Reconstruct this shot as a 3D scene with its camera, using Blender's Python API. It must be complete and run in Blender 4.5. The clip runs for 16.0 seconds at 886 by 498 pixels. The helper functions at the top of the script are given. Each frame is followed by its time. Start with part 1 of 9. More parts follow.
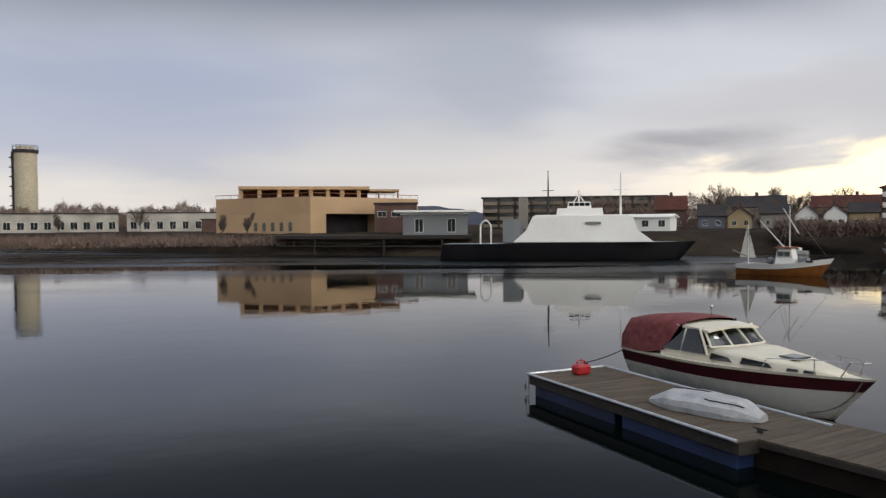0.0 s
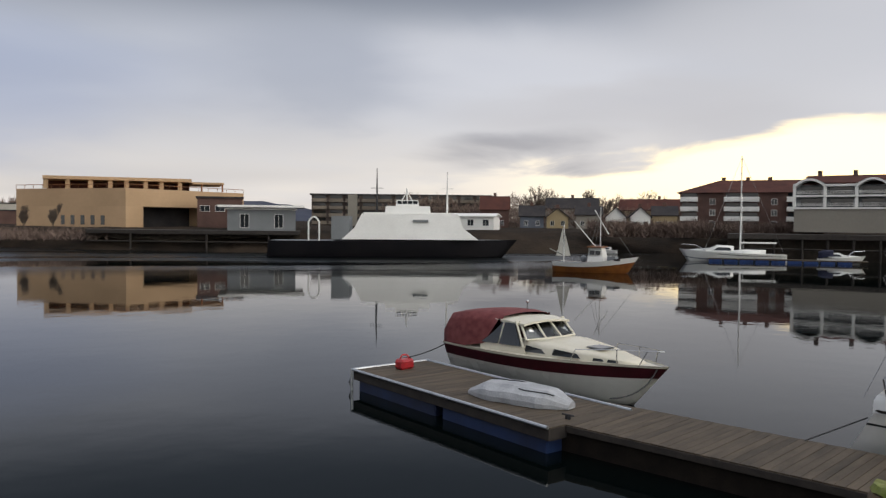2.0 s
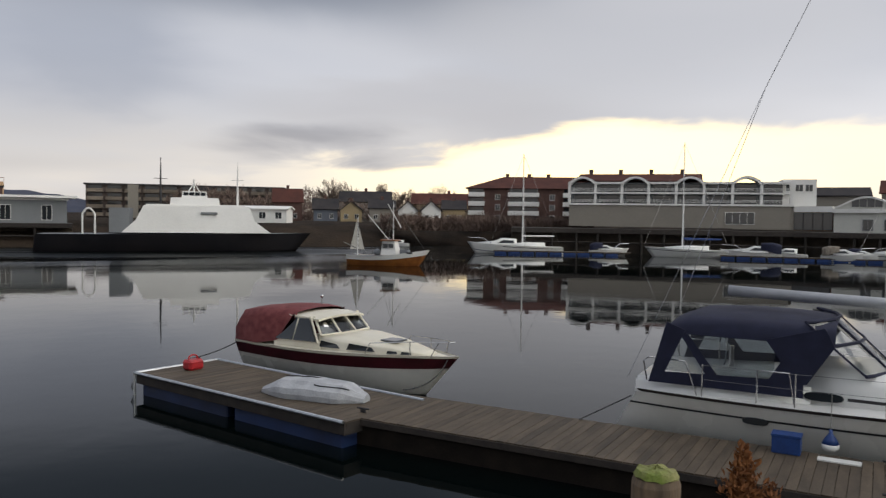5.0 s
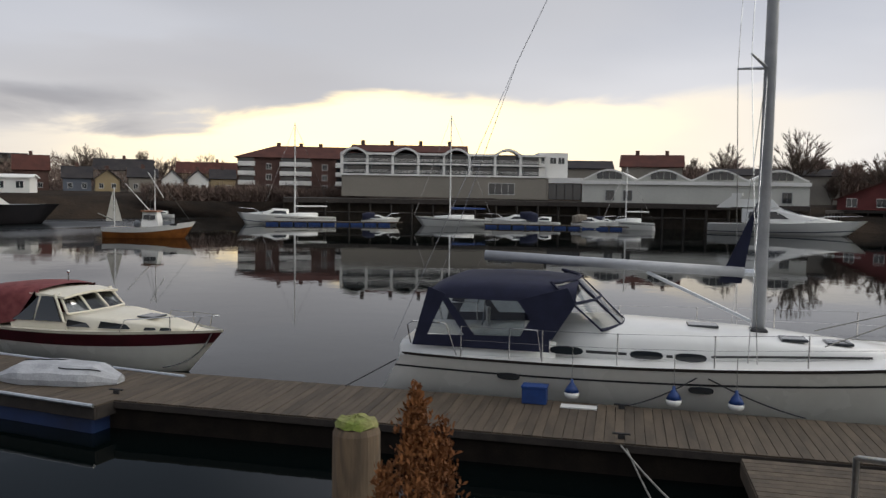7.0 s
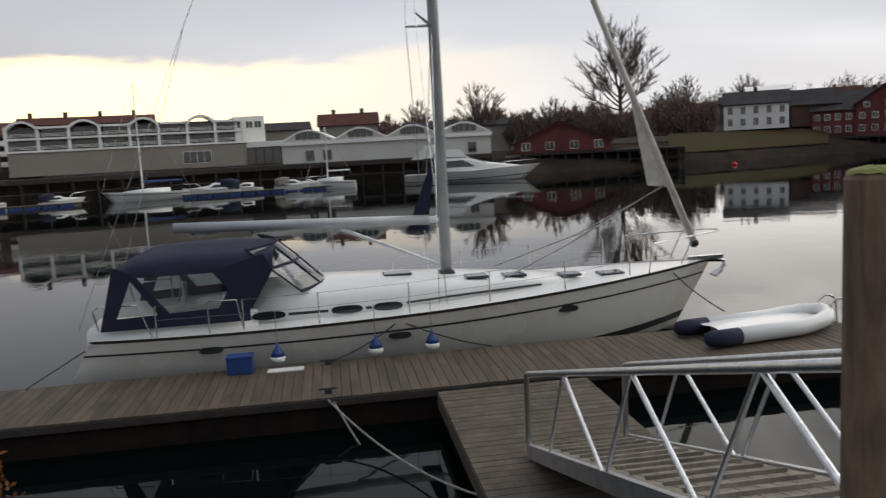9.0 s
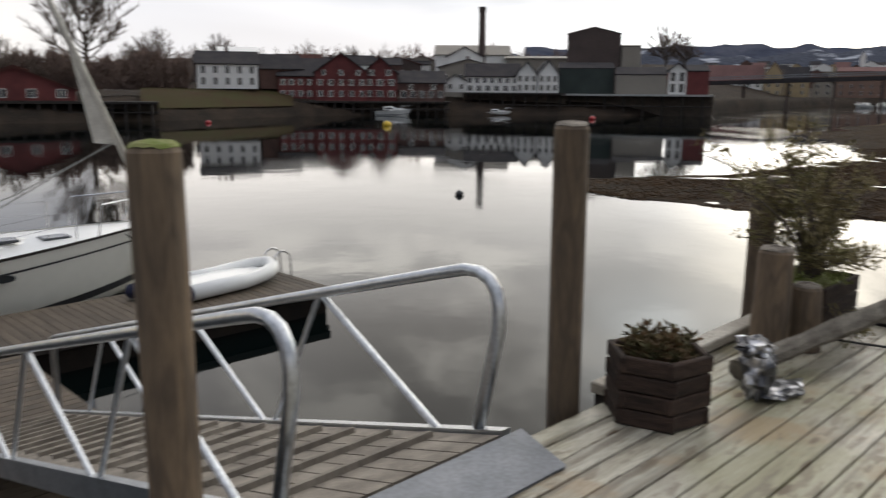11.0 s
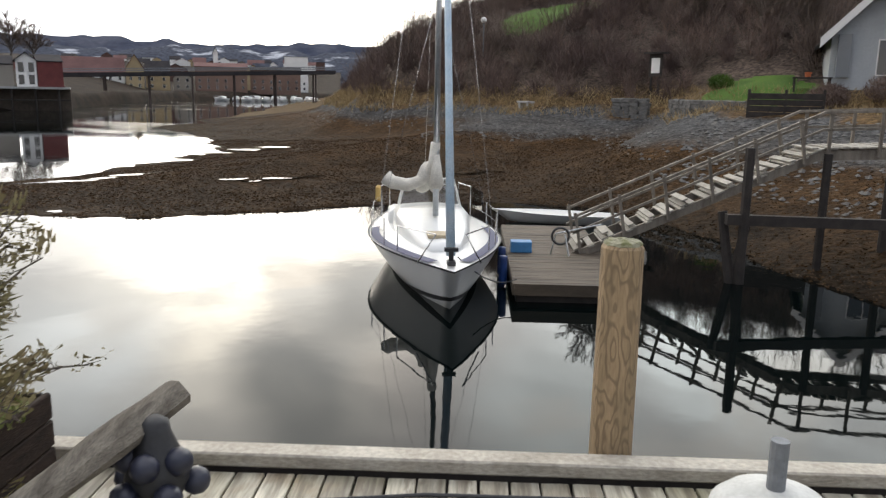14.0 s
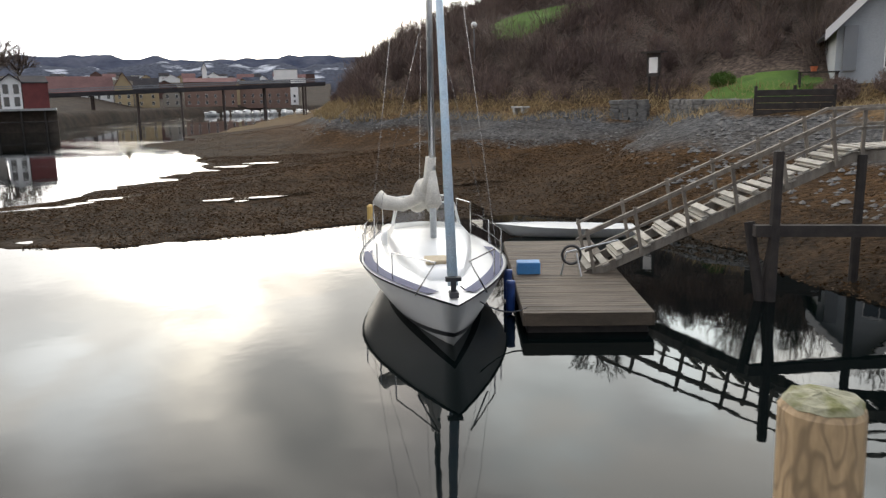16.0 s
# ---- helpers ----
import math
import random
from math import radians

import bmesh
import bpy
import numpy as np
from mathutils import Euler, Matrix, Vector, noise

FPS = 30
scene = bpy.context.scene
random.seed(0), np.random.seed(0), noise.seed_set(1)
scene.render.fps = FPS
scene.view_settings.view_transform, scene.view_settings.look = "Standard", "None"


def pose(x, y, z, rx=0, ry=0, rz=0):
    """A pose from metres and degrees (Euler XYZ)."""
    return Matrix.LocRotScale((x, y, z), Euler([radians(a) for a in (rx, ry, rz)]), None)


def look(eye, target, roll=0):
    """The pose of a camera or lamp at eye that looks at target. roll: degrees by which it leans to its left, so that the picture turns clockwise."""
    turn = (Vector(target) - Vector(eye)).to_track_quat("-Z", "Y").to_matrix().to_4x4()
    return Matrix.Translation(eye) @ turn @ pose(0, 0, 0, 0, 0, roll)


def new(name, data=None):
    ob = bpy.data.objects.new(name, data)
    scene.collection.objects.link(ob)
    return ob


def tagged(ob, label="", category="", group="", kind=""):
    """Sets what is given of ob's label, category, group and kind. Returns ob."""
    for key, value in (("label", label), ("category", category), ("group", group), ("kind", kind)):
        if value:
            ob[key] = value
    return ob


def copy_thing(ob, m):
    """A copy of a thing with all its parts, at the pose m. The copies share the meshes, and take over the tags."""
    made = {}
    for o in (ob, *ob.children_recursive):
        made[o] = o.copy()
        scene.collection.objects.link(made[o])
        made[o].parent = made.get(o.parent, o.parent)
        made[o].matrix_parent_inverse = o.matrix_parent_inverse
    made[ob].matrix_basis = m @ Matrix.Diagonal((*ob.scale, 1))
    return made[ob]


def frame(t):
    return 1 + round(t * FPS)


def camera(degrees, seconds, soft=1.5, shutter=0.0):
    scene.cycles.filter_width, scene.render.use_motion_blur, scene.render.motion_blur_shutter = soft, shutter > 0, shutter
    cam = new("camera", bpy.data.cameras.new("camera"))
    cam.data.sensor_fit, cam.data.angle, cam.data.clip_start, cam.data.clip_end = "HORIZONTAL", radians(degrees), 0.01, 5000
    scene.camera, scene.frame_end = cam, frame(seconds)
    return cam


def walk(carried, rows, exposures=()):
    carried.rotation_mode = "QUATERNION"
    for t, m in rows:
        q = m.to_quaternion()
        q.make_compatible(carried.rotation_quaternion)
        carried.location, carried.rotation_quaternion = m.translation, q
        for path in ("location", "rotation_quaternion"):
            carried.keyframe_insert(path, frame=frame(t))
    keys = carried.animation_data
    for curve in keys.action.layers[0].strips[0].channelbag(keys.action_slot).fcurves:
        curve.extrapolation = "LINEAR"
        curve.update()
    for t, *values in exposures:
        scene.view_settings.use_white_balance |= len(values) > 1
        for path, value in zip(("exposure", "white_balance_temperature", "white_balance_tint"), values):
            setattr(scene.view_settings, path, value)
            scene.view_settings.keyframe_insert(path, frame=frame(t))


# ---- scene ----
cam = camera(58.8, 16.0, 1.3, 0.25)
PATH = [
    (0, 0.120, 0.130, 4.091, 88.26, 0.42, -0.01),
    (0.5, 0.143, 0.149, 4.088, 88.13, 0.05, -3.70),
    (1, 0.150, 0.145, 4.089, 88.29, 0.08, -6.35),
    (1.5, 0.193, 0.067, 4.071, 88.18, -0.14, -9.13),
    (2, 0.203, 0.046, 4.064, 88.07, -0.50, -12.38),
    (2.5, 0.210, 0.051, 4.077, 88.03, -0.45, -14.28),
    (3, 0.240, 0.090, 4.089, 87.97, -0.65, -16.35),
    (3.5, 0.257, 0.091, 4.083, 88.06, -0.70, -18.71),
    (3.7, 0.272, 0.090, 4.087, 88.07, -0.70, -19.54),
    (5.8, 0.129, -0.022, 4.118, 87.67, -0.53, -33.45),
    (6, 0.161, -0.026, 4.112, 87.70, -0.38, -35.06),
    (6.5, 0.247, -0.046, 4.098, 87.17, -0.47, -39.60),
    (7, 0.334, -0.061, 4.074, 85.82, -0.93, -43.65),
    (7.5, 0.369, -0.109, 4.063, 84.57, -0.44, -46.60),
    (8, 0.406, -0.201, 4.069, 84.18, -0.14, -51.90),
    (8.2, 0.434, -0.221, 4.063, 83.90, 0.53, -54.37),
    (10.3, 0.548, -0.575, 4.105, 80.50, 1.29, -86.28),
    (10.5, 0.530, -0.637, 4.112, 80.22, 0.07, -90.13),
    (11, 0.582, -0.868, 4.098, 78.68, -0.44, -101.24),
    (11.5, 1.017, -1.224, 4.086, 78.70, 0.59, -118.07),
    (11.8, 1.149, -1.404, 4.089, 78.21, 0.62, -123.99),
    (12, 1.234, -1.557, 4.082, 78.97, 0.51, -124.06),
    (12.5, 1.421, -1.940, 4.108, 78.18, -0.25, -128.69),
    (13, 1.707, -2.365, 4.090, 77.28, 1.12, -138.21),
    (13.5, 1.930, -2.819, 4.093, 77.40, -0.74, -141.81),
    (14, 2.176, -3.233, 4.115, 78.75, -0.99, -144.33),
    (14.5, 2.418, -3.593, 4.135, 77.99, 0.09, -147.24),
    (15, 2.654, -3.950, 4.141, 79.21, -1.20, -145.47),
    (15.5, 2.982, -4.352, 4.112, 79.22, -0.72, -146.48),
    (16, 3.229, -4.593, 4.162, 79.25, 0.99, -144.99),
]
EXPOSURE = [(0, 0.37), (3.5, 0.33), (8.2, 0.25), (10.3, 0.45), (12.5, 0.75), (13.5, 1.02), (16, 1.2)]
walk(cam, [(t, pose(x, y, z, rx, ry, rz)) for t, x, y, z, rx, ry, rz in PATH], EXPOSURE)

# ---- light: late afternoon under broken cloud, a low veiled sun in the south-east ----
SUN_BEARING, SUN_HEIGHT = 133.0, 11.5


def bearing(deg, height=0.0):
    b, h = radians(deg), radians(height)
    return Vector((math.sin(b) * math.cos(h), math.cos(b) * math.cos(h), math.sin(h)))


def build_world():
    world = bpy.data.worlds.new("sky")
    scene.world = world
    world.use_nodes = True
    nt = world.node_tree
    nt.nodes.clear()
    N, L = nt.nodes.new, nt.links.new

    def math_node(op, a, b=None, clamp=False):
        n = N("ShaderNodeMath")
        n.operation, n.use_clamp = op, clamp
        for i, v in enumerate((a, b)):
            if v is None:
                continue
            if isinstance(v, (int, float)):
                n.inputs[i].default_value = v
            else:
                L(v, n.inputs[i])
        return n.outputs[0]

    def mix(fac, a, b, kind="MIX"):
        n = N("ShaderNodeMix")
        n.data_type, n.blend_type = "RGBA", kind
        for s, v in ((0, fac), (6, a), (7, b)):
            if isinstance(v, (int, float)):
                n.inputs[s].default_value = v
            elif isinstance(v, tuple):
                n.inputs[s].default_value = (*v, 1)
            else:
                L(v, n.inputs[s])
        return n.outputs[2]

    def ramp(v, a, b):
        n = N("ShaderNodeMapRange")
        n.interpolation_type = "SMOOTHSTEP"
        L(v, n.inputs[0])
        n.inputs[1].default_value, n.inputs[2].default_value = a, b
        return n.outputs[0]

    sky = N("ShaderNodeTexSky")
    sky.sky_type, sky.sun_disc = "NISHITA", False
    sky.sun_elevation, sky.sun_rotation = radians(SUN_HEIGHT), radians(SUN_BEARING)
    sky.dust_density = 3.0
    tc = N("ShaderNodeTexCoord")
    sep = N("ShaderNodeSeparateXYZ")
    L(tc.outputs["Generated"], sep.inputs[0])
    up = math_node("MAXIMUM", sep.outputs[2], 0.0)
    # the cloud deck, seen in perspective: flat layers stretch towards the horizon
    den = math_node("ADD", up, 0.16)
    com = N("ShaderNodeCombineXYZ")
    L(math_node("DIVIDE", sep.outputs[0], den), com.inputs[0])
    L(math_node("DIVIDE", sep.outputs[1], den), com.inputs[1])

    def cloud(scale, detail, offset, stretch):
        m = N("ShaderNodeMapping")
        m.inputs["Location"].default_value = offset
        m.inputs["Rotation"].default_value = (0, 0, radians(35))
        m.inputs["Scale"].default_value = stretch
        L(com.outputs[0], m.inputs[0])
        t = N("ShaderNodeTexNoise")
        t.inputs["Scale"].default_value, t.inputs["Detail"].default_value = scale, detail
        t.inputs["Roughness"].default_value, t.inputs["Distortion"].default_value = 0.5, 0.4
        L(m.outputs[0], t.inputs["Vector"])
        return t.outputs[0]

    big = ramp(cloud(0.34, 3, (3.1, 1.7, 0), (1, 1.2, 1)), 0.34, 0.68)
    small = ramp(cloud(1.1, 5, (0.4, 5.2, 0), (1, 1.2, 1)), 0.32, 0.72)

    def glow(b, h, lo, hi):
        d = N("ShaderNodeVectorMath")
        d.operation = "DOT_PRODUCT"
        L(tc.outputs["Generated"], d.inputs[0])
        d.inputs[1].default_value = bearing(b, h)
        return ramp(d.outputs["Value"], lo, hi)

    def less(v, k=1.0):
        return math_node("SUBTRACT", 1.0, math_node("MULTIPLY", v, k))

    def times(*vs):
        out = vs[0]
        for v in vs[1:]:
            out = math_node("MULTIPLY", out, v)
        return out

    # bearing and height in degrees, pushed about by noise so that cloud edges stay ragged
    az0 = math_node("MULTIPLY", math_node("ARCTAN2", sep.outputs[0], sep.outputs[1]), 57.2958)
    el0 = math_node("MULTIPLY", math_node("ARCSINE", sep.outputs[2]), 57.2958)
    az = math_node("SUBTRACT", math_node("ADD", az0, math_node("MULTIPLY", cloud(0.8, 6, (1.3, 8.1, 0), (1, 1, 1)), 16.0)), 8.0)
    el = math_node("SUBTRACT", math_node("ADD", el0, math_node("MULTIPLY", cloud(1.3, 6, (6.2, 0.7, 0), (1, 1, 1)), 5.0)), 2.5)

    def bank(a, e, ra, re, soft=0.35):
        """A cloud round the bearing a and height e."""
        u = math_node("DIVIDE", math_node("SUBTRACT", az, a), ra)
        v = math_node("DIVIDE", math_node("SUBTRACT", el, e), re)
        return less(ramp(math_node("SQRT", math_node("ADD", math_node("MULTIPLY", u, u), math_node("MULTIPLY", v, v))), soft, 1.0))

    low = less(ramp(up, 0.02, 0.20))
    south = glow(150, 18, 0.80, 0.97)
    band = times(ramp(up, 0.19, 0.31), less(ramp(up, 0.50, 0.72)), less(math_node("MAXIMUM", south, glow(62, 12, 0.80, 0.96))))
    zenith = ramp(up, 0.52, 0.8)
    east = glow(105, 4, 0.30, 0.92)
    sunny = glow(SUN_BEARING, SUN_HEIGHT, 0.82, 0.985)
    core = glow(SUN_BEARING, SUN_HEIGHT, 0.955, 1.0)
    light_cloud = mix(low, (0.51, 0.53, 0.60), (0.82, 0.76, 0.70))
    dark_cloud = mix(low, (0.36, 0.385, 0.47), (0.60, 0.57, 0.56))
    col = mix(big, light_cloud, dark_cloud)
    col = mix(math_node("MULTIPLY", small, 0.35), col, (0.60, 0.61, 0.66))
    col = mix(0.10, col, mix(1.0, sky.outputs[0], (0.09, 0.09, 0.09), "MULTIPLY"))
    col = mix(math_node("MULTIPLY", band, 0.84), col, (0.09, 0.115, 0.155))
    col = mix(math_node("MULTIPLY", zenith, 0.7), col, (0.80, 0.82, 0.88))
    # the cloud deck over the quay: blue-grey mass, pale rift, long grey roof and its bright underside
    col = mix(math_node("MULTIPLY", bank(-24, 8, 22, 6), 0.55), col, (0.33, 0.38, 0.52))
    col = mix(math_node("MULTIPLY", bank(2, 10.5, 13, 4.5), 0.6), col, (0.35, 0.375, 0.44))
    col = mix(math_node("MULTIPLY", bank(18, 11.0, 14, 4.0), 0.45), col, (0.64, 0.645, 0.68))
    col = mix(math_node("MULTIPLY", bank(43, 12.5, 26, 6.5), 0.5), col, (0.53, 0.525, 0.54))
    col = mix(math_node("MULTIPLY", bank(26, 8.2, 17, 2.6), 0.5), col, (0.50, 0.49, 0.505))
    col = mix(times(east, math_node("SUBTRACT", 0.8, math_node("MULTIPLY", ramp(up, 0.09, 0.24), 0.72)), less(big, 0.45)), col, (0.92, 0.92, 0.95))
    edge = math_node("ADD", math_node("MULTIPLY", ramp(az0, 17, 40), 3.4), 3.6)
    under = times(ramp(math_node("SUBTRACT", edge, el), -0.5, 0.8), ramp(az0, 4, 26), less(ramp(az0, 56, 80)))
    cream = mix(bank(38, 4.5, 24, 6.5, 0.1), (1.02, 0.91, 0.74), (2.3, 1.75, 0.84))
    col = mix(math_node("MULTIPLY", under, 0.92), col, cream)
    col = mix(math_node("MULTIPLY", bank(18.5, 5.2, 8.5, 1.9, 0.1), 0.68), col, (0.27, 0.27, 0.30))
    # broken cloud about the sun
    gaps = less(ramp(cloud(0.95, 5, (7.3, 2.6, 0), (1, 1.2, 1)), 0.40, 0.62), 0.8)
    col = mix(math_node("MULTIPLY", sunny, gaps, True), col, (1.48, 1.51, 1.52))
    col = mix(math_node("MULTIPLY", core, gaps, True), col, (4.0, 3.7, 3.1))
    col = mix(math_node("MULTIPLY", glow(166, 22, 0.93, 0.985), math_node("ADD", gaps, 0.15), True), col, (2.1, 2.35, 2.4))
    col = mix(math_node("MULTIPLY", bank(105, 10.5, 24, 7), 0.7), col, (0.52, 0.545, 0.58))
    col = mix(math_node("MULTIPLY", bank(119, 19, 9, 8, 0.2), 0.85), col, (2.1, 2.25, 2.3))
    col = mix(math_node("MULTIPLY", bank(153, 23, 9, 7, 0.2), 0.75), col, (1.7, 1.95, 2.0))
    high = times(ramp(up, 0.14, 0.24), less(ramp(up, 0.6, 0.8)), ramp(az0, 70, 92))
    puffs = ramp(cloud(1.9, 7, (2.7, 4.4, 0), (1, 1, 1)), 0.46, 0.64)
    rents = ramp(cloud(1.25, 6, (9.1, 3.2, 0), (1, 1, 1)), 0.50, 0.66)
    col = mix(times(high, rents, 0.4), col, (0.30, 0.37, 0.42))
    col = mix(times(high, puffs, 0.75), col, (1.55, 1.53, 1.45))
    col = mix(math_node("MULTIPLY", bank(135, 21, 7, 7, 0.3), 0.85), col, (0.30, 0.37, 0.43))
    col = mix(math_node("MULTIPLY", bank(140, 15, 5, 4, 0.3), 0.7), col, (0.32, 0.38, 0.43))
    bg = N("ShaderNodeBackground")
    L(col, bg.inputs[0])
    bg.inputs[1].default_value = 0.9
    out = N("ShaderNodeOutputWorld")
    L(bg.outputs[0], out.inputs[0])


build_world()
sun = new("sun", bpy.data.lights.new("sun", "SUN"))
sun.data.energy, sun.data.angle, sun.data.color = 1.3, radians(110), (1.0, 0.9, 0.76)
sun.matrix_world = look((0, 0, 60), Vector((0, 0, 60)) - bearing(SUN_BEARING, SUN_HEIGHT))


# ---- materials ----
MATS = {}


def mat(name, c1, c2=None, rough=0.7, metal=0.0, scale=3.0, fine=40.0, bump=0.15, rand=0.0, stretch=(1, 1, 1), spec=0.5, contrast=(0.35, 0.68), depth=0.01, grain=0.16):
    """A procedural surface: patches of two colours, fine grain, bump, and a little difference from piece to piece."""
    m = bpy.data.materials.new(name)
    m.use_nodes = True
    nt = m.node_tree
    N, L = nt.nodes.new, nt.links.new
    bsdf = nt.nodes["Principled BSDF"]
    c2 = c2 or tuple(v * 0.72 for v in c1)
    tc, mp = N("ShaderNodeTexCoord"), N("ShaderNodeMapping")
    mp.inputs["Scale"].default_value = stretch
    L(tc.outputs["Object"], mp.inputs[0])
    info = N("ShaderNodeObjectInfo")
    off = N("ShaderNodeVectorMath")
    off.operation = "MULTIPLY_ADD"
    L(info.outputs["Random"], off.inputs[0])
    off.inputs[1].default_value = (37.0, 17.0, 29.0)
    L(mp.outputs[0], off.inputs[2])
    n1, n2 = N("ShaderNodeTexNoise"), N("ShaderNodeTexNoise")
    for n, s, d in ((n1, scale, 5), (n2, fine, 3)):
        n.inputs["Scale"].default_value, n.inputs["Detail"].default_value = s, d
        L(off.outputs[0], n.inputs["Vector"])
    r = N("ShaderNodeMapRange")
    r.inputs[1].default_value, r.inputs[2].default_value = contrast
    L(n1.outputs[0], r.inputs[0])
    mx = N("ShaderNodeMix")
    mx.data_type = "RGBA"
    mx.inputs[6].default_value, mx.inputs[7].default_value = (*c1, 1), (*c2, 1)
    L(r.outputs[0], mx.inputs[0])
    g = N("ShaderNodeMapRange")
    g.inputs[1].default_value, g.inputs[2].default_value, g.inputs[3].default_value, g.inputs[4].default_value = 0.3, 0.7, 1 - grain, 1 + grain * 0.85
    L(n2.outputs[0], g.inputs[0])
    k = N("ShaderNodeMath")
    k.operation = "MULTIPLY_ADD"
    L(info.outputs["Random"], k.inputs[0])
    k.inputs[1].default_value, k.inputs[2].default_value = rand, 1 - rand / 2
    kk = N("ShaderNodeMath")
    kk.operation = "MULTIPLY"
    L(k.outputs[0], kk.inputs[0])
    L(g.outputs[0], kk.inputs[1])
    sc = N("ShaderNodeVectorMath")
    sc.operation = "SCALE"
    L(mx.outputs[2], sc.inputs[0])
    L(kk.outputs[0], sc.inputs["Scale"])
    L(sc.outputs[0], bsdf.inputs["Base Color"])
    rr = N("ShaderNodeMapRange")
    rr.inputs[3].default_value, rr.inputs[4].default_value = max(0.02, rough - 0.08), min(1, rough + 0.1)
    L(n1.outputs[0], rr.inputs[0])
    L(rr.outputs[0], bsdf.inputs["Roughness"])
    bsdf.inputs["Metallic"].default_value = metal
    bsdf.inputs["Specular IOR Level"].default_value = spec
    if bump:
        b = N("ShaderNodeBump")
        b.inputs["Strength"].default_value, b.inputs["Distance"].default_value = bump, depth
        L(n2.outputs[0], b.inputs["Height"])
        L(b.outputs[0], bsdf.inputs["Normal"])
    MATS[name] = m
    return m


def glass_mat(name, color, rough=0.03):
    m = bpy.data.materials.new(name)
    m.use_nodes = True
    b = m.node_tree.nodes["Principled BSDF"]
    b.inputs["Base Color"].default_value = (*color, 1)
    b.inputs["Roughness"].default_value = rough
    b.inputs["Specular IOR Level"].default_value = 0.7
    return m


def clear_mat(name):
    m = bpy.data.materials.new(name)
    m.use_nodes = True
    nt = m.node_tree
    nt.nodes.remove(nt.nodes["Principled BSDF"])
    t, g, x, f = (nt.nodes.new(k) for k in ("ShaderNodeBsdfTransparent", "ShaderNodeBsdfGlossy", "ShaderNodeMixShader", "ShaderNodeFresnel"))
    t.inputs[0].default_value = (0.72, 0.75, 0.76, 1)
    g.inputs["Roughness"].default_value = 0.06
    f.inputs[0].default_value = 1.6
    for a, b in ((f.outputs[0], x.inputs[0]), (t.outputs[0], x.inputs[1]), (g.outputs[0], x.inputs[2])):
        nt.links.new(a, b)
    nt.links.new(x.outputs[0], nt.nodes["Material Output"].inputs[0])
    return m


def water_mat():
    m = bpy.data.materials.new("water")
    m.use_nodes = True
    nt = m.node_tree
    N, L = nt.nodes.new, nt.links.new
    b = nt.nodes["Principled BSDF"]
    b.inputs["Base Color"].default_value = (0.0015, 0.003, 0.003, 1)
    b.inputs["IOR"].default_value = 1.21
    tc = N("ShaderNodeTexCoord")
    calm = N("ShaderNodeTexNoise")
    calm.inputs["Scale"].default_value, calm.inputs["Detail"].default_value = 0.035, 3
    mp = N("ShaderNodeMapping")
    mp.inputs["Scale"].default_value = (1, 2.2, 1)
    mp.inputs["Rotation"].default_value = (0, 0, radians(12))
    L(tc.outputs["Object"], mp.inputs[0])
    L(mp.outputs[0], calm.inputs["Vector"])
    r = N("ShaderNodeMapRange")
    r.inputs[1].default_value, r.inputs[2].default_value = 0.5, 0.66
    r.inputs[3].default_value, r.inputs[4].default_value = 0.02, 0.09
    L(calm.outputs[0], r.inputs[0])
    # wind ripples along the shore by the quay
    sp = N("ShaderNodeSeparateXYZ")
    L(tc.outputs["Object"], sp.inputs[0])
    side = N("ShaderNodeMath")
    side.operation = "MULTIPLY_ADD"
    L(sp.outputs[0], side.inputs[0])
    side.inputs[1].default_value = -1.7
    L(sp.outputs[1], side.inputs[2])
    streak, sm = N("ShaderNodeTexNoise"), N("ShaderNodeMapping")
    sm.inputs["Scale"].default_value = (0.012, 0.11, 1)
    L(tc.outputs["Object"], sm.inputs[0])
    L(sm.outputs[0], streak.inputs["Vector"])
    streak.inputs["Scale"].default_value, streak.inputs["Detail"].default_value = 1.0, 5
    fac = None
    for out, lo, hi in ((side.outputs[0], 0.0, 45.0), (sp.outputs[1], 52.0, 86.0), (streak.outputs[0], 0.38, 0.54)):
        k = N("ShaderNodeMapRange")
        k.interpolation_type = "SMOOTHSTEP"
        L(out, k.inputs[0])
        k.inputs[1].default_value, k.inputs[2].default_value = lo, hi
        if fac is None:
            fac = k.outputs[0]
        else:
            p = N("ShaderNodeMath")
            p.operation = "MULTIPLY"
            L(fac, p.inputs[0])
            L(k.outputs[0], p.inputs[1])
            fac = p.outputs[0]
    rough = N("ShaderNodeMath")
    rough.operation = "MULTIPLY_ADD"
    L(fac, rough.inputs[0])
    rough.inputs[1].default_value = 0.34
    L(r.outputs[0], rough.inputs[2])
    L(rough.outputs[0], b.inputs["Roughness"])
    w1, w2 = N("ShaderNodeTexNoise"), N("ShaderNodeTexNoise")
    w1.inputs["Scale"].default_value, w1.inputs["Detail"].default_value = 0.55, 3
    w2.inputs["Scale"].default_value, w2.inputs["Detail"].default_value = 2.6, 2
    L(tc.outputs["Object"], w1.inputs["Vector"])
    L(tc.outputs["Object"], w2.inputs["Vector"])
    b1, b2 = N("ShaderNodeBump"), N("ShaderNodeBump")
    b1.inputs["Strength"].default_value, b1.inputs["Distance"].default_value = 0.25, 0.02
    b2.inputs["Strength"].default_value, b2.inputs["Distance"].default_value = 0.18, 0.004
    L(w1.outputs[0], b1.inputs["Height"])
    L(w2.outputs[0], b2.inputs["Height"])
    L(b1.outputs[0], b2.inputs["Normal"])
    L(b2.outputs[0], b.inputs["Normal"])
    return m


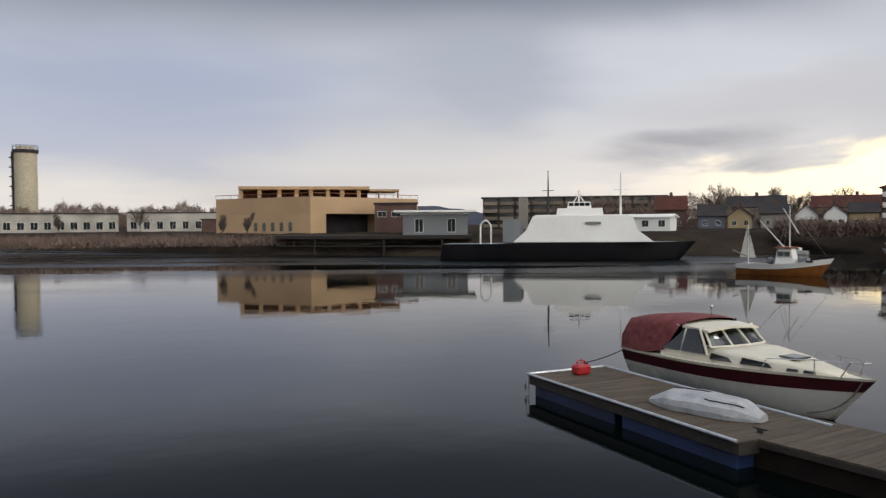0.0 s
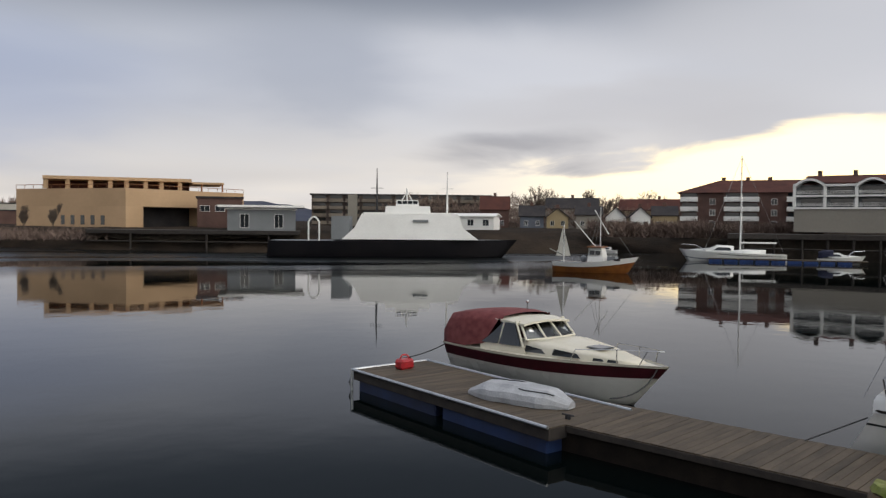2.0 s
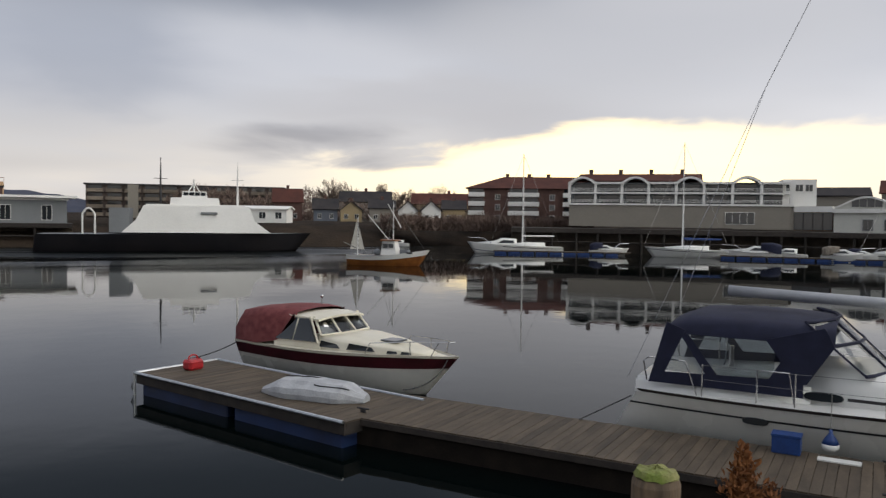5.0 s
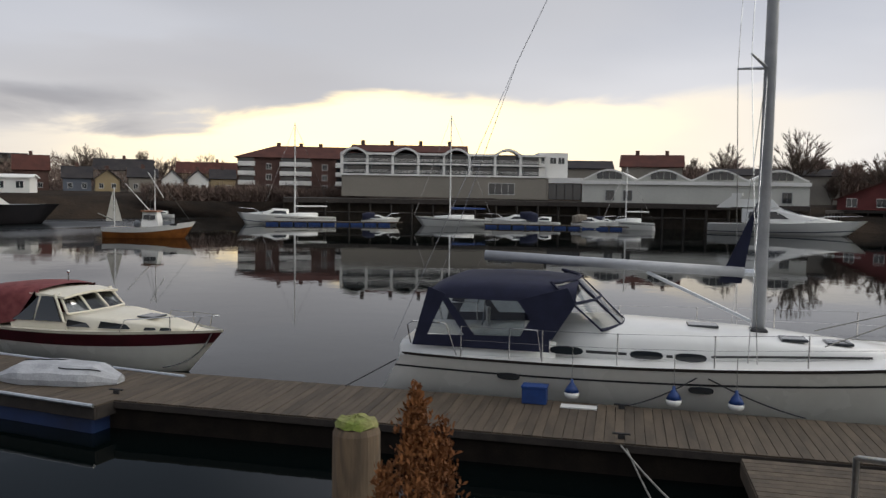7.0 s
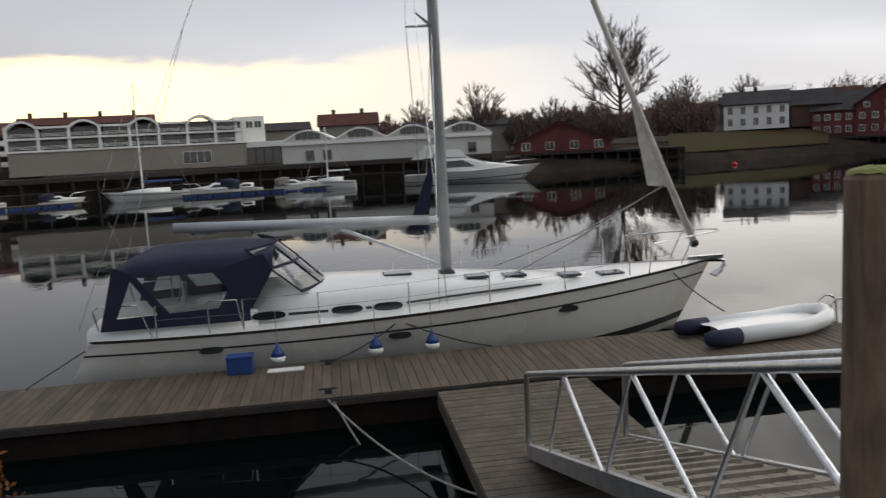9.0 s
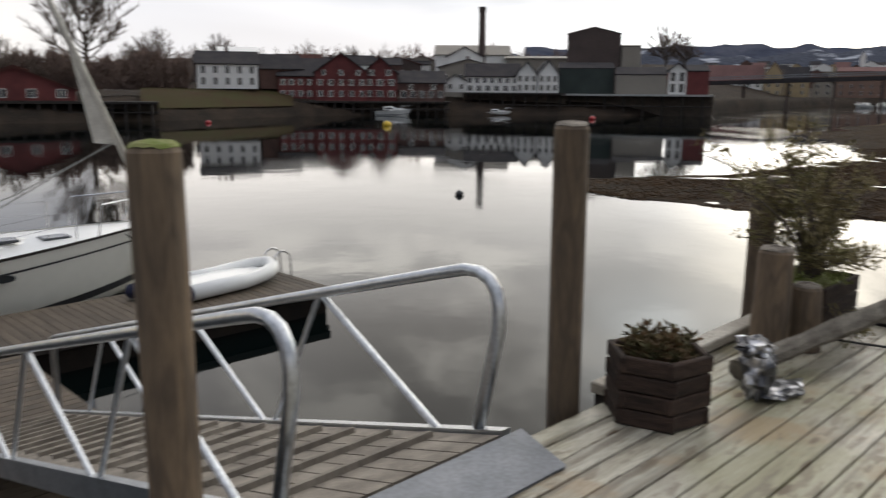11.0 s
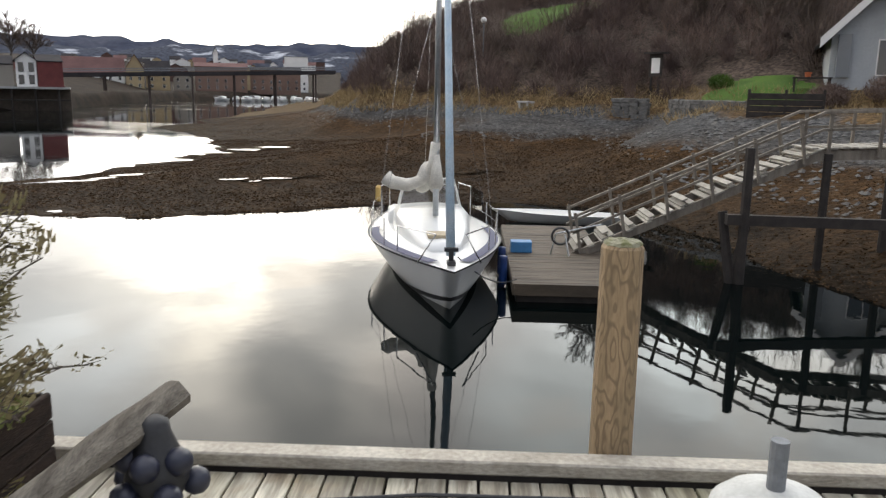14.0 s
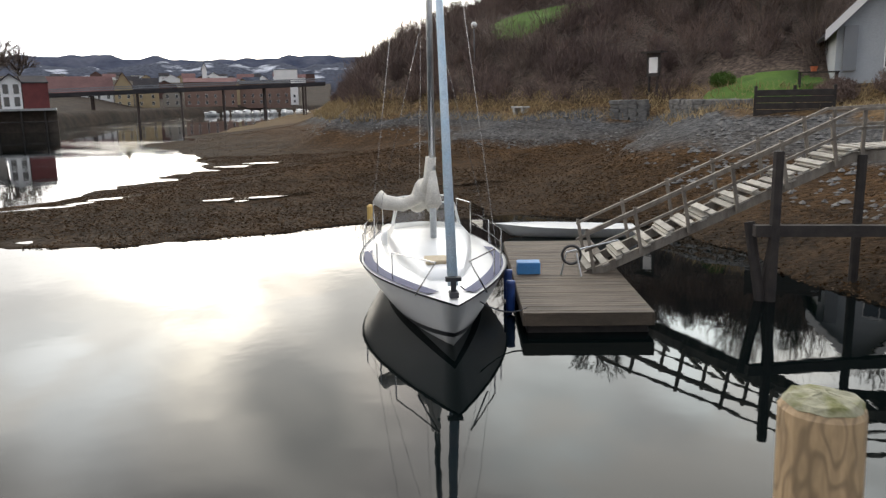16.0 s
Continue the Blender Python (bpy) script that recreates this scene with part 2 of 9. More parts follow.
WATER = water_mat()
GLASS = glass_mat("dark_glass", (0.02, 0.024, 0.028))
CLEAR = clear_mat("clear_vinyl")
DECKWOOD = mat("deck_wood", (0.45, 0.42, 0.34), (0.28, 0.25, 0.185), 0.48, scale=2.2, fine=30, bump=0.45, rand=0.5, stretch=(0.35, 3, 3), grain=0.24)


def overlay(m, color, texture, lo, hi, amount, world=True, stretch=(1, 1, 1), scale=1.0, kind="noise"):
    """Lays stains, knots or growth rings of another colour over a material."""
    nt = m.node_tree
    N, L = nt.nodes.new, nt.links.new
    bsdf = nt.nodes["Principled BSDF"]
    old = bsdf.inputs["Base Color"].links[0].from_socket
    if world:
        src = N("ShaderNodeNewGeometry").outputs["Position"]
    else:
        src = N("ShaderNodeTexCoord").outputs["Object"]
    mp = N("ShaderNodeMapping")
    mp.inputs["Scale"].default_value = stretch
    L(src, mp.inputs[0])
    off = N("ShaderNodeVectorMath")
    off.operation = "MULTIPLY_ADD"
    L(N("ShaderNodeObjectInfo").outputs["Random"], off.inputs[0])
    off.inputs[1].default_value = (0, 0, 0) if world else (23.0, 11.0, 7.0)
    L(mp.outputs[0], off.inputs[2])
    if kind == "knots":
        t = N("ShaderNodeTexVoronoi")
        t.inputs["Scale"].default_value = scale
        v = t.outputs["Distance"]
    elif kind == "rings":
        t = N("ShaderNodeTexNoise")
        t.inputs["Scale"].default_value, t.inputs["Detail"].default_value = scale, 1.5
        w = N("ShaderNodeMath")
        w.operation = "PINGPONG"
        k = N("ShaderNodeMath")
        k.operation = "MULTIPLY"
        k.inputs[1].default_value = 14.0
        L(t.outputs[0], k.inputs[0])
        L(k.outputs[0], w.inputs[0])
        w.inputs[1].default_value = 1.0
        v = w.outputs[0]
    else:
        t = N("ShaderNodeTexNoise")
        t.inputs["Scale"].default_value, t.inputs["Detail"].default_value = scale, 5
        v = t.outputs[0]
    L(off.outputs[0], t.inputs["Vector"])
    r = N("ShaderNodeMapRange")
    r.interpolation_type = "SMOOTHSTEP"
    L(v, r.inputs[0])
    r.inputs[1].default_value, r.inputs[2].default_value, r.inputs[3].default_value, r.inputs[4].default_value = lo, hi, 0.0, amount
    x = N("ShaderNodeMix")
    x.data_type = "RGBA"
    L(r.outputs[0], x.inputs[0])
    L(old, x.inputs[6])
    x.inputs[7].default_value = (*color, 1)
    L(x.outputs[2], bsdf.inputs["Base Color"])


overlay(DECKWOOD, (0.22, 0.21, 0.09), "", 0.50, 0.66, 0.5, scale=0.9)
overlay(DECKWOOD, (0.28, 0.17, 0.075), "", 0.54, 0.70, 0.5, scale=2.6, stretch=(1.5, 0.8, 1))
overlay(DECKWOOD, (0.10, 0.08, 0.055), "", 0.50, 0.68, 0.7, False, (0.5, 8, 5), 2.2)
overlay(DECKWOOD, (0.13, 0.10, 0.065), "", 0.56, 0.66, 0.6, False, (1.6, 5, 5), 3.4)
overlay(DECKWOOD, (0.10, 0.065, 0.035), "", 0.20, 0.09, 0.9, False, (2.4, 7, 1), 1.0, "knots")
PALEWOOD = mat("pale_kerb_wood", (0.43, 0.395, 0.33), (0.25, 0.22, 0.175), 0.65, scale=2.2, fine=30, bump=0.4, stretch=(1.2, 1.2, 3), grain=0.22)
GREYWOOD = mat("grey_wood", (0.090, 0.066, 0.043), (0.048, 0.036, 0.024), 0.75, scale=2.0, fine=26, bump=0.35, rand=0.28, stretch=(2, 0.5, 2))
OLDWOOD = mat("weathered_wood", (0.23, 0.20, 0.16), (0.12, 0.10, 0.08), 0.8, scale=3, fine=35, bump=0.4, rand=0.3, stretch=(2, 2, 0.4))
POSTWOOD = mat("post_wood", (0.36, 0.25, 0.14), (0.25, 0.18, 0.10), 0.75, scale=4, fine=30, bump=0.4, rand=0.3, stretch=(3, 3, 0.5))
overlay(POSTWOOD, (0.13, 0.09, 0.05), "", 0.45, 0.95, 0.65, False, (1, 1, 0.35), 13.0, "rings")
DARKPOST = mat("dark_post_wood", (0.15, 0.105, 0.065), (0.085, 0.062, 0.042), 0.8, scale=4, fine=30, bump=0.4, rand=0.3, stretch=(3, 3, 0.5))
overlay(DARKPOST, (0.055, 0.04, 0.028), "", 0.5, 0.95, 0.5, False, (1, 1, 0.2), 7.0, "rings")
MOSS = mat("moss", (0.13, 0.17, 0.03), (0.25, 0.24, 0.10), 0.95, scale=18, fine=90, bump=0.6)
# near-black, stands for the shade under the long pier
SHADEBLACK = mat("shade_black", (0.010, 0.008, 0.007), (0.018, 0.014, 0.011), 0.9, scale=3, bump=0.3, spec=0.1)
DARKWOOD = mat("dark_wood", (0.036, 0.028, 0.023), (0.020, 0.016, 0.014), 0.8, scale=4, bump=0.3, rand=0.3)
ALU = mat("aluminium", (0.62, 0.64, 0.66), (0.5, 0.52, 0.54), 0.32, 0.9, scale=6, bump=0.03)
MASTGREY = mat("mast_grey", (0.44, 0.45, 0.47), (0.36, 0.37, 0.39), 0.5, 0.25, scale=3, bump=0.02, grain=0.06)
FLOATBLUE = mat("dull_blue_tank", (0.010, 0.028, 0.095), (0.008, 0.015, 0.045), 0.5, scale=1.5, bump=0.05)
STEEL = mat("stainless", (0.6, 0.6, 0.6), (0.45, 0.45, 0.46), 0.2, 1.0, scale=9, bump=0.0)
GEL = mat("white_gelcoat", (0.76, 0.76, 0.74), (0.72, 0.72, 0.69), 0.22, scale=0.7, fine=5, bump=0.0, grain=0.02)
HULLGREY = mat("ivory_gelcoat", (0.69, 0.67, 0.61), (0.64, 0.62, 0.56), 0.25, scale=0.6, fine=5, bump=0.0, grain=0.025)
CREAM = mat("cream_gelcoat", (0.70, 0.66, 0.55), (0.64, 0.60, 0.48), 0.3, scale=0.9, fine=8, bump=0.0, grain=0.04)
MAROON = mat("maroon_paint", (0.075, 0.012, 0.018), (0.05, 0.01, 0.013), 0.3, scale=2, bump=0.02)
REDCANVAS = mat("red_canvas", (0.125, 0.024, 0.026), (0.20, 0.055, 0.055), 0.9, scale=5, fine=70, bump=0.5)
NAVY = mat("navy_canvas", (0.008, 0.010, 0.030), (0.015, 0.018, 0.045), 0.9, scale=4, fine=80, bump=0.4)
BLACK = mat("black_rubber", (0.018, 0.018, 0.02), (0.03, 0.03, 0.032), 0.55, scale=5, bump=0.1)
PLASTICBLUE = mat("blue_plastic", (0.012, 0.05, 0.20), (0.01, 0.03, 0.12), 0.45, scale=3, bump=0.05)
REDPLASTIC = mat("red_plastic", (0.45, 0.02, 0.025), (0.33, 0.015, 0.02), 0.35, scale=4, bump=0.03)
GREYRUBBER = mat("grey_hypalon", (0.42, 0.43, 0.45), (0.31, 0.32, 0.34), 0.6, scale=3, bump=0.1)
ROPE = mat("rope", (0.30, 0.29, 0.26), (0.15, 0.15, 0.14), 0.9, scale=30, bump=0.4)
DARKROPE = mat("dark_rope", (0.03, 0.03, 0.035), (0.06, 0.06, 0.06), 0.9, scale=30, bump=0.4)
CONCRETE = mat("concrete", (0.40, 0.40, 0.38), (0.28, 0.28, 0.27), 0.85, scale=5, fine=50, bump=0.3)
SOIL = mat("hillside", (0.075, 0.050, 0.028), (0.11, 0.075, 0.035), 0.95, scale=0.4, fine=5, bump=0.8, depth=0.1, spec=0.05)
GRASS = mat("lawn", (0.075, 0.13, 0.025), (0.05, 0.09, 0.02), 0.95, scale=0.9, fine=14, bump=0.6, depth=0.05, spec=0.1)
SHORE = mat("dark_shore", (0.022, 0.018, 0.015), (0.046, 0.034, 0.025), 0.95, scale=0.25, fine=3, bump=0.8, depth=0.2, spec=0.05)
TWIG = mat("twigs", (0.13, 0.10, 0.083), (0.18, 0.14, 0.118), 0.95, scale=0.3, bump=0.0, spec=0.05)
TWIGRED = mat("dry_branches", (0.205, 0.148, 0.122), (0.13, 0.096, 0.082), 0.95, scale=0.25, bump=0.0, spec=0.05)
STRAW = mat("dry_grass", (0.38, 0.29, 0.16), (0.24, 0.17, 0.085), 0.95, scale=0.6, bump=0.0, spec=0.05)
DIRTYWHITE = mat("stained_cladding", (0.46, 0.43, 0.38), (0.28, 0.26, 0.23), 0.85, scale=0.25, fine=3, bump=0.03, grain=0.1)
BARK = mat("bark", (0.075, 0.058, 0.045), (0.11, 0.09, 0.07), 0.95, scale=2, fine=20, bump=0.5)
LEAF = mat("evergreen_leaf", (0.15, 0.135, 0.055), (0.24, 0.19, 0.10), 0.7, scale=4, bump=0.0, spec=0.2)
THUJA = mat("brown_conifer", (0.20, 0.075, 0.02), (0.11, 0.04, 0.012), 0.9, scale=9, bump=0.0)
BEIGE = mat("beige_cladding", (0.47, 0.315, 0.185), (0.41, 0.275, 0.16), 0.85, scale=0.15, fine=2, bump=0.03, grain=0.03)
TAUPE = mat("taupe_cladding", (0.26, 0.235, 0.20), (0.23, 0.21, 0.18), 0.8, scale=0.2, fine=3, bump=0.03, grain=0.04)
WHITEPAINT = mat("white_paint", (0.80, 0.79, 0.76), (0.72, 0.71, 0.68), 0.6, scale=0.3, fine=6, bump=0.02, grain=0.03)
PALEGREEN = mat("pale_cladding", (0.58, 0.58, 0.53), (0.50, 0.50, 0.46), 0.7, scale=0.2, fine=4, bump=0.02, grain=0.03)
REDBRICK = mat("red_brick", (0.120, 0.066, 0.053), (0.09, 0.05, 0.042), 0.9, scale=0.5, fine=8, bump=0.1)
REDPAINT = mat("red_timber", (0.150, 0.034, 0.031), (0.10, 0.024, 0.023), 0.8, scale=0.5, fine=8, bump=0.1)
DARKROOF = mat("dark_roof", (0.036, 0.035, 0.038), (0.058, 0.052, 0.052), 0.9, scale=0.5, fine=7, bump=0.15, spec=0.1)
TILEROOF = mat("tile_roof", (0.10, 0.042, 0.034), (0.07, 0.034, 0.03), 0.9, scale=0.5, fine=7, bump=0.15, spec=0.1)
GREYPAINT = mat("grey_paint", (0.20, 0.21, 0.22), (0.16, 0.17, 0.18), 0.7, scale=0.4, bump=0.05)
DARKGREEN = mat("dark_green_cladding", (0.030, 0.042, 0.038), (0.02, 0.03, 0.028), 0.8, scale=0.3, bump=0.05)
BROWNBRICK = mat("brown_brick", (0.085, 0.062, 0.055), (0.065, 0.05, 0.045), 0.9, scale=0.3, fine=5, bump=0.1)
OCHRE = mat("ochre_paint", (0.38, 0.29, 0.16), (0.31, 0.24, 0.14), 0.8, scale=0.4, bump=0.05)
BLUEGREY = mat("blue_grey_paint", (0.11, 0.125, 0.155), (0.09, 0.10, 0.125), 0.8, scale=0.4, bump=0.05)
VARNISH = mat("varnished_wood", (0.26, 0.095, 0.022), (0.18, 0.06, 0.015), 0.35, scale=2, bump=0.05)
SILO = mat("silo_concrete", (0.50, 0.44, 0.32), (0.43, 0.38, 0.28), 0.85, scale=0.15, fine=2, bump=0.05)
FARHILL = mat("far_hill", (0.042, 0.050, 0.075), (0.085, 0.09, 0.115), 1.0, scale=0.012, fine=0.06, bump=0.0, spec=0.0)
SNOW = mat("snowy_slope", (0.070, 0.076, 0.095), (0.40, 0.42, 0.46), 1.0, scale=0.02, fine=0.2, bump=0.0, contrast=(0.56, 0.64), spec=0.0, stretch=(1, 1, 4), grain=0.4)
FOIL = mat("silver_foil_bag", (0.62, 0.62, 0.64), (0.08, 0.08, 0.085), 0.3, 0.6, scale=9, fine=20, bump=0.4, contrast=(0.40, 0.50))
SAILCOVER = mat("white_canvas", (0.66, 0.63, 0.56), (0.52, 0.49, 0.43), 0.9, scale=4, bump=0.3)
PALEBLUE = mat("pale_blue_cover", (0.46, 0.60, 0.70), (0.60, 0.68, 0.74), 0.8, scale=3, bump=0.2)
TEAK = mat("hatch_wood", (0.46, 0.38, 0.25), (0.36, 0.29, 0.19), 0.6, scale=5, bump=0.1)

AXIS = math.degrees(math.atan2(-0.835, 0.55))   # the pier's own direction
U2, N2 = Vector((0.55, -0.835, 0)), Vector((0.835, 0.55, 0))
DECK = 2.50


def SC(s, c, z=0.0):
    """A place given along the pier (s) and across it (c)."""
    return U2 * s + N2 * c + Vector((0, 0, z))


# ---- mesh helpers ----
def box(bm, x0, x1, y0, y1, z0, z1, m=None, bevel=0.0):
    r = bmesh.ops.create_cube(bm, size=1)
    v = r["verts"]
    t = Matrix.Translation(((x0 + x1) / 2, (y0 + y1) / 2, (z0 + z1) / 2)) @ Matrix.Diagonal((x1 - x0, y1 - y0, z1 - z0, 1))
    bmesh.ops.transform(bm, matrix=(m @ t) if m else t, verts=v)
    if bevel:
        e = list({e for w in v for e in w.link_edges})
        bmesh.ops.bevel(bm, geom=e, offset=bevel, segments=1, affect="EDGES")


def tube(bm, pts, r, n=8, r1=None, caps=True):
    """A round bar through the points, tapering from r to r1."""
    pts = [Vector(p) for p in pts]
    r1 = r if r1 is None else r1
    rings = []
    side = None
    for i, p in enumerate(pts):
        d = (pts[min(i + 1, len(pts) - 1)] - pts[max(i - 1, 0)]).normalized()
        if side is None:
            side = d.orthogonal().normalized()
        side = (side - d * side.dot(d)).normalized()
        up = d.cross(side)
        q = r + (r1 - r) * i / max(1, len(pts) - 1)
        rings.append([bm.verts.new(p + (side * math.cos(a) + up * math.sin(a)) * q) for a in (2 * math.pi * k / n for k in range(n))])
    for a, b in zip(rings, rings[1:]):
        for k in range(n):
            bm.faces.new((a[k], a[(k + 1) % n], b[(k + 1) % n], b[k]))
    if caps:
        bm.faces.new(rings[0][::-1])
        bm.faces.new(rings[-1])


def arc(p0, p1, p2, n=6):
    """A bend from p0 to p2 by way of p1."""
    p0, p1, p2 = Vector(p0), Vector(p1), Vector(p2)
    return [p0 * (1 - t) ** 2 + p1 * 2 * t * (1 - t) + p2 * t * t for t in (k / n for k in range(n + 1))]


def loft(bm, rows, close=False, cap=False):
    """Skins rows of points of equal length."""
    vs = [[bm.verts.new(p) for p in row] for row in rows]
    n = len(vs[0])
    for a, b in zip(vs, vs[1:]):
        for k in range(n if close else n - 1):
            try:
                bm.faces.new((a[k], a[(k + 1) % n], b[(k + 1) % n], b[k]))
            except ValueError:
                pass
    if cap:
        for row in (vs[0][::-1], vs[-1]):
            bm.faces.new(row)
    return vs


def prism(bm, poly, z0, z1):
    a = [bm.verts.new((x, y, z0)) for x, y in poly]
    b = [bm.verts.new((x, y, z1)) for x, y in poly]
    n = len(poly)
    bm.faces.new(a[::-1])
    bm.faces.new(b)
    for k in range(n):
        bm.faces.new((a[k], a[(k + 1) % n], b[(k + 1) % n], b[k]))


def mesh_of(name, bm, material, smooth=False):
    bmesh.ops.remove_doubles(bm, verts=bm.verts[:], dist=1e-5)
    bmesh.ops.recalc_face_normals(bm, faces=bm.faces[:])
    me = bpy.data.meshes.new(name)
    bm.to_mesh(me)
    bm.free()
    me.materials.append(material)
    if smooth:
        for p in me.polygons:
            p.use_smooth = True
    return me


def part(name, bm, material, parent=None, label="", smooth=False):
    """Links a bmesh as one mesh object under a thing or a part."""
    ob = new(name, mesh_of(name, bm, material, smooth))
    if parent:
        ob.parent = parent
    if label:
        tagged(ob, label)
    return ob


def piece(name, me, parent, m):
    ob = new(name, me)
    ob.parent = parent
    ob.matrix_basis = m
    return ob


def thing(name, m, label, category, group="", kind=""):
    ob = new(name)
    ob.matrix_basis = m
    return tagged(ob, label, category, group, kind)


def BM():
    return bmesh.new()


def raw(name, verts, faces, material, smooth=False):
    me = bpy.data.meshes.new(name)
    me.from_pydata(verts, [], faces)
    me.materials.append(material)
    if smooth:
        for p in me.polygons:
            p.use_smooth = True
    return new(name, me)


def at_sc(s, c, z=0.0, turn=0.0):
    p = SC(s, c, z)
    return pose(p.x, p.y, p.z, 0, 0, AXIS + turn)


# ---- water and land ----
bm = BM()
bmesh.ops.create_grid(bm, x_segments=2, y_segments=2, size=4000)
tagged(part("water", bm, WATER), "calm dark harbour water mirroring a cloudy sky", "water", kind="structure")

LAND = [(36, -12.8), (29.5, -14), (24.5, -18), (21.1, -25), (18, -28.5), (14.5, -29.2), (10.5, -28), (8, -25), (5.5, -21.8), (2.5, -18.8), (-8, -14), (-60, -14),
        (-60, -260), (330, -330), (220, -215), (120, -105), (76, -54), (64, -48), (50, -40), (46, -37), (40, -25), (37.5, -15)]


def smooth(a, b, x):
    t = np.clip((x - a) / (b - a), 0, 1)
    return t * t * (3 - 2 * t)


def inside_distance(x, y, poly):
    """Distance to the outline, positive inside."""
    best = np.full(x.shape, 1e9)
    odd = np.zeros(x.shape, bool)
    for (ax, ay), (bx, by) in zip(poly, poly[1:] + poly[:1]):
        t = np.clip(((x - ax) * (bx - ax) + (y - ay) * (by - ay)) / ((bx - ax) ** 2 + (by - ay) ** 2), 0, 1)
        best = np.minimum(best, np.hypot(x - ax - t * (bx - ax), y - ay - t * (by - ay)))
        cross = ((ay > y) != (by > y)) & (x < (bx - ax) * (y - ay) / (by - ay + 1e-12) + ax)
        odd ^= cross
    return np.where(odd, best, -best)


def wobble(x, y, k, seed):
    rng = np.random.RandomState(seed)
    out = 0 * x
    for i in range(9):
        a, f, p = rng.uniform(0, 6.28), k * rng.uniform(0.6, 2.6), rng.uniform(0, 6.28)
        out = out + np.sin((x * np.cos(a) + y * np.sin(a)) * f + p) / (1 + f / k)
    return out / 3


def land_height(x, y):
    x, y = np.asarray(x, float), np.asarray(y, float)
    d = inside_distance(x, y, LAND) + wobble(x, y, 0.5, 1) * 1.1
    dp = np.maximum(d, 0)
    beach = 0.02 * np.minimum(dp, 26) + 0.0055 * np.minimum(dp, 26) ** 2
    steep = np.minimum(0.30 * dp, 3.5)
    w = smooth(21, 13, x)
    z = beach * (1 - w) + steep * w
    # the wooded hillside behind the beach
    lx = np.clip(x, 10, 48)
    v = np.where(x < 48, -46 - (x - 10) * 0.02 - y, (-46 - y - (x - 48) * 1.05) * 0.69)
    v = np.where(x < 12, np.minimum(v, -47 - y + (x - 12) * 0.1), v)
    z = z + 5.5 * smooth(0, 16, v) + 6.5 * smooth(8, 45, v) * smooth(78, 40, x) + 1.1 * smooth(-44, -47, y) * smooth(20, 15, x) * smooth(30, 4, v)
    z = np.where(d < 0, -0.25 + 0.1 * np.maximum(d, -8), z)
    return z + wobble(x, y, 1.7, 2) * 0.05 + wobble(x, y, 0.35, 3) * 0.10


def land_sheet(name, x0, x1, y0, y1, step, material, lift=0.0):
    nx, ny = int((x1 - x0) / step) + 1, int((y1 - y0) / step) + 1
    X, Y = np.meshgrid(np.linspace(x0, x1, nx), np.linspace(y0, y1, ny))
    Z = land_height(X, Y) + lift
    v = np.stack([X, Y, Z], -1).reshape(-1, 3)
    i = np.arange(nx * ny).reshape(ny, nx)
    f = np.stack([i[:-1, :-1], i[:-1, 1:], i[1:, 1:], i[1:, :-1]], -1).reshape(-1, 4)
    return raw(name, v.tolist(), f.tolist(), material, True)


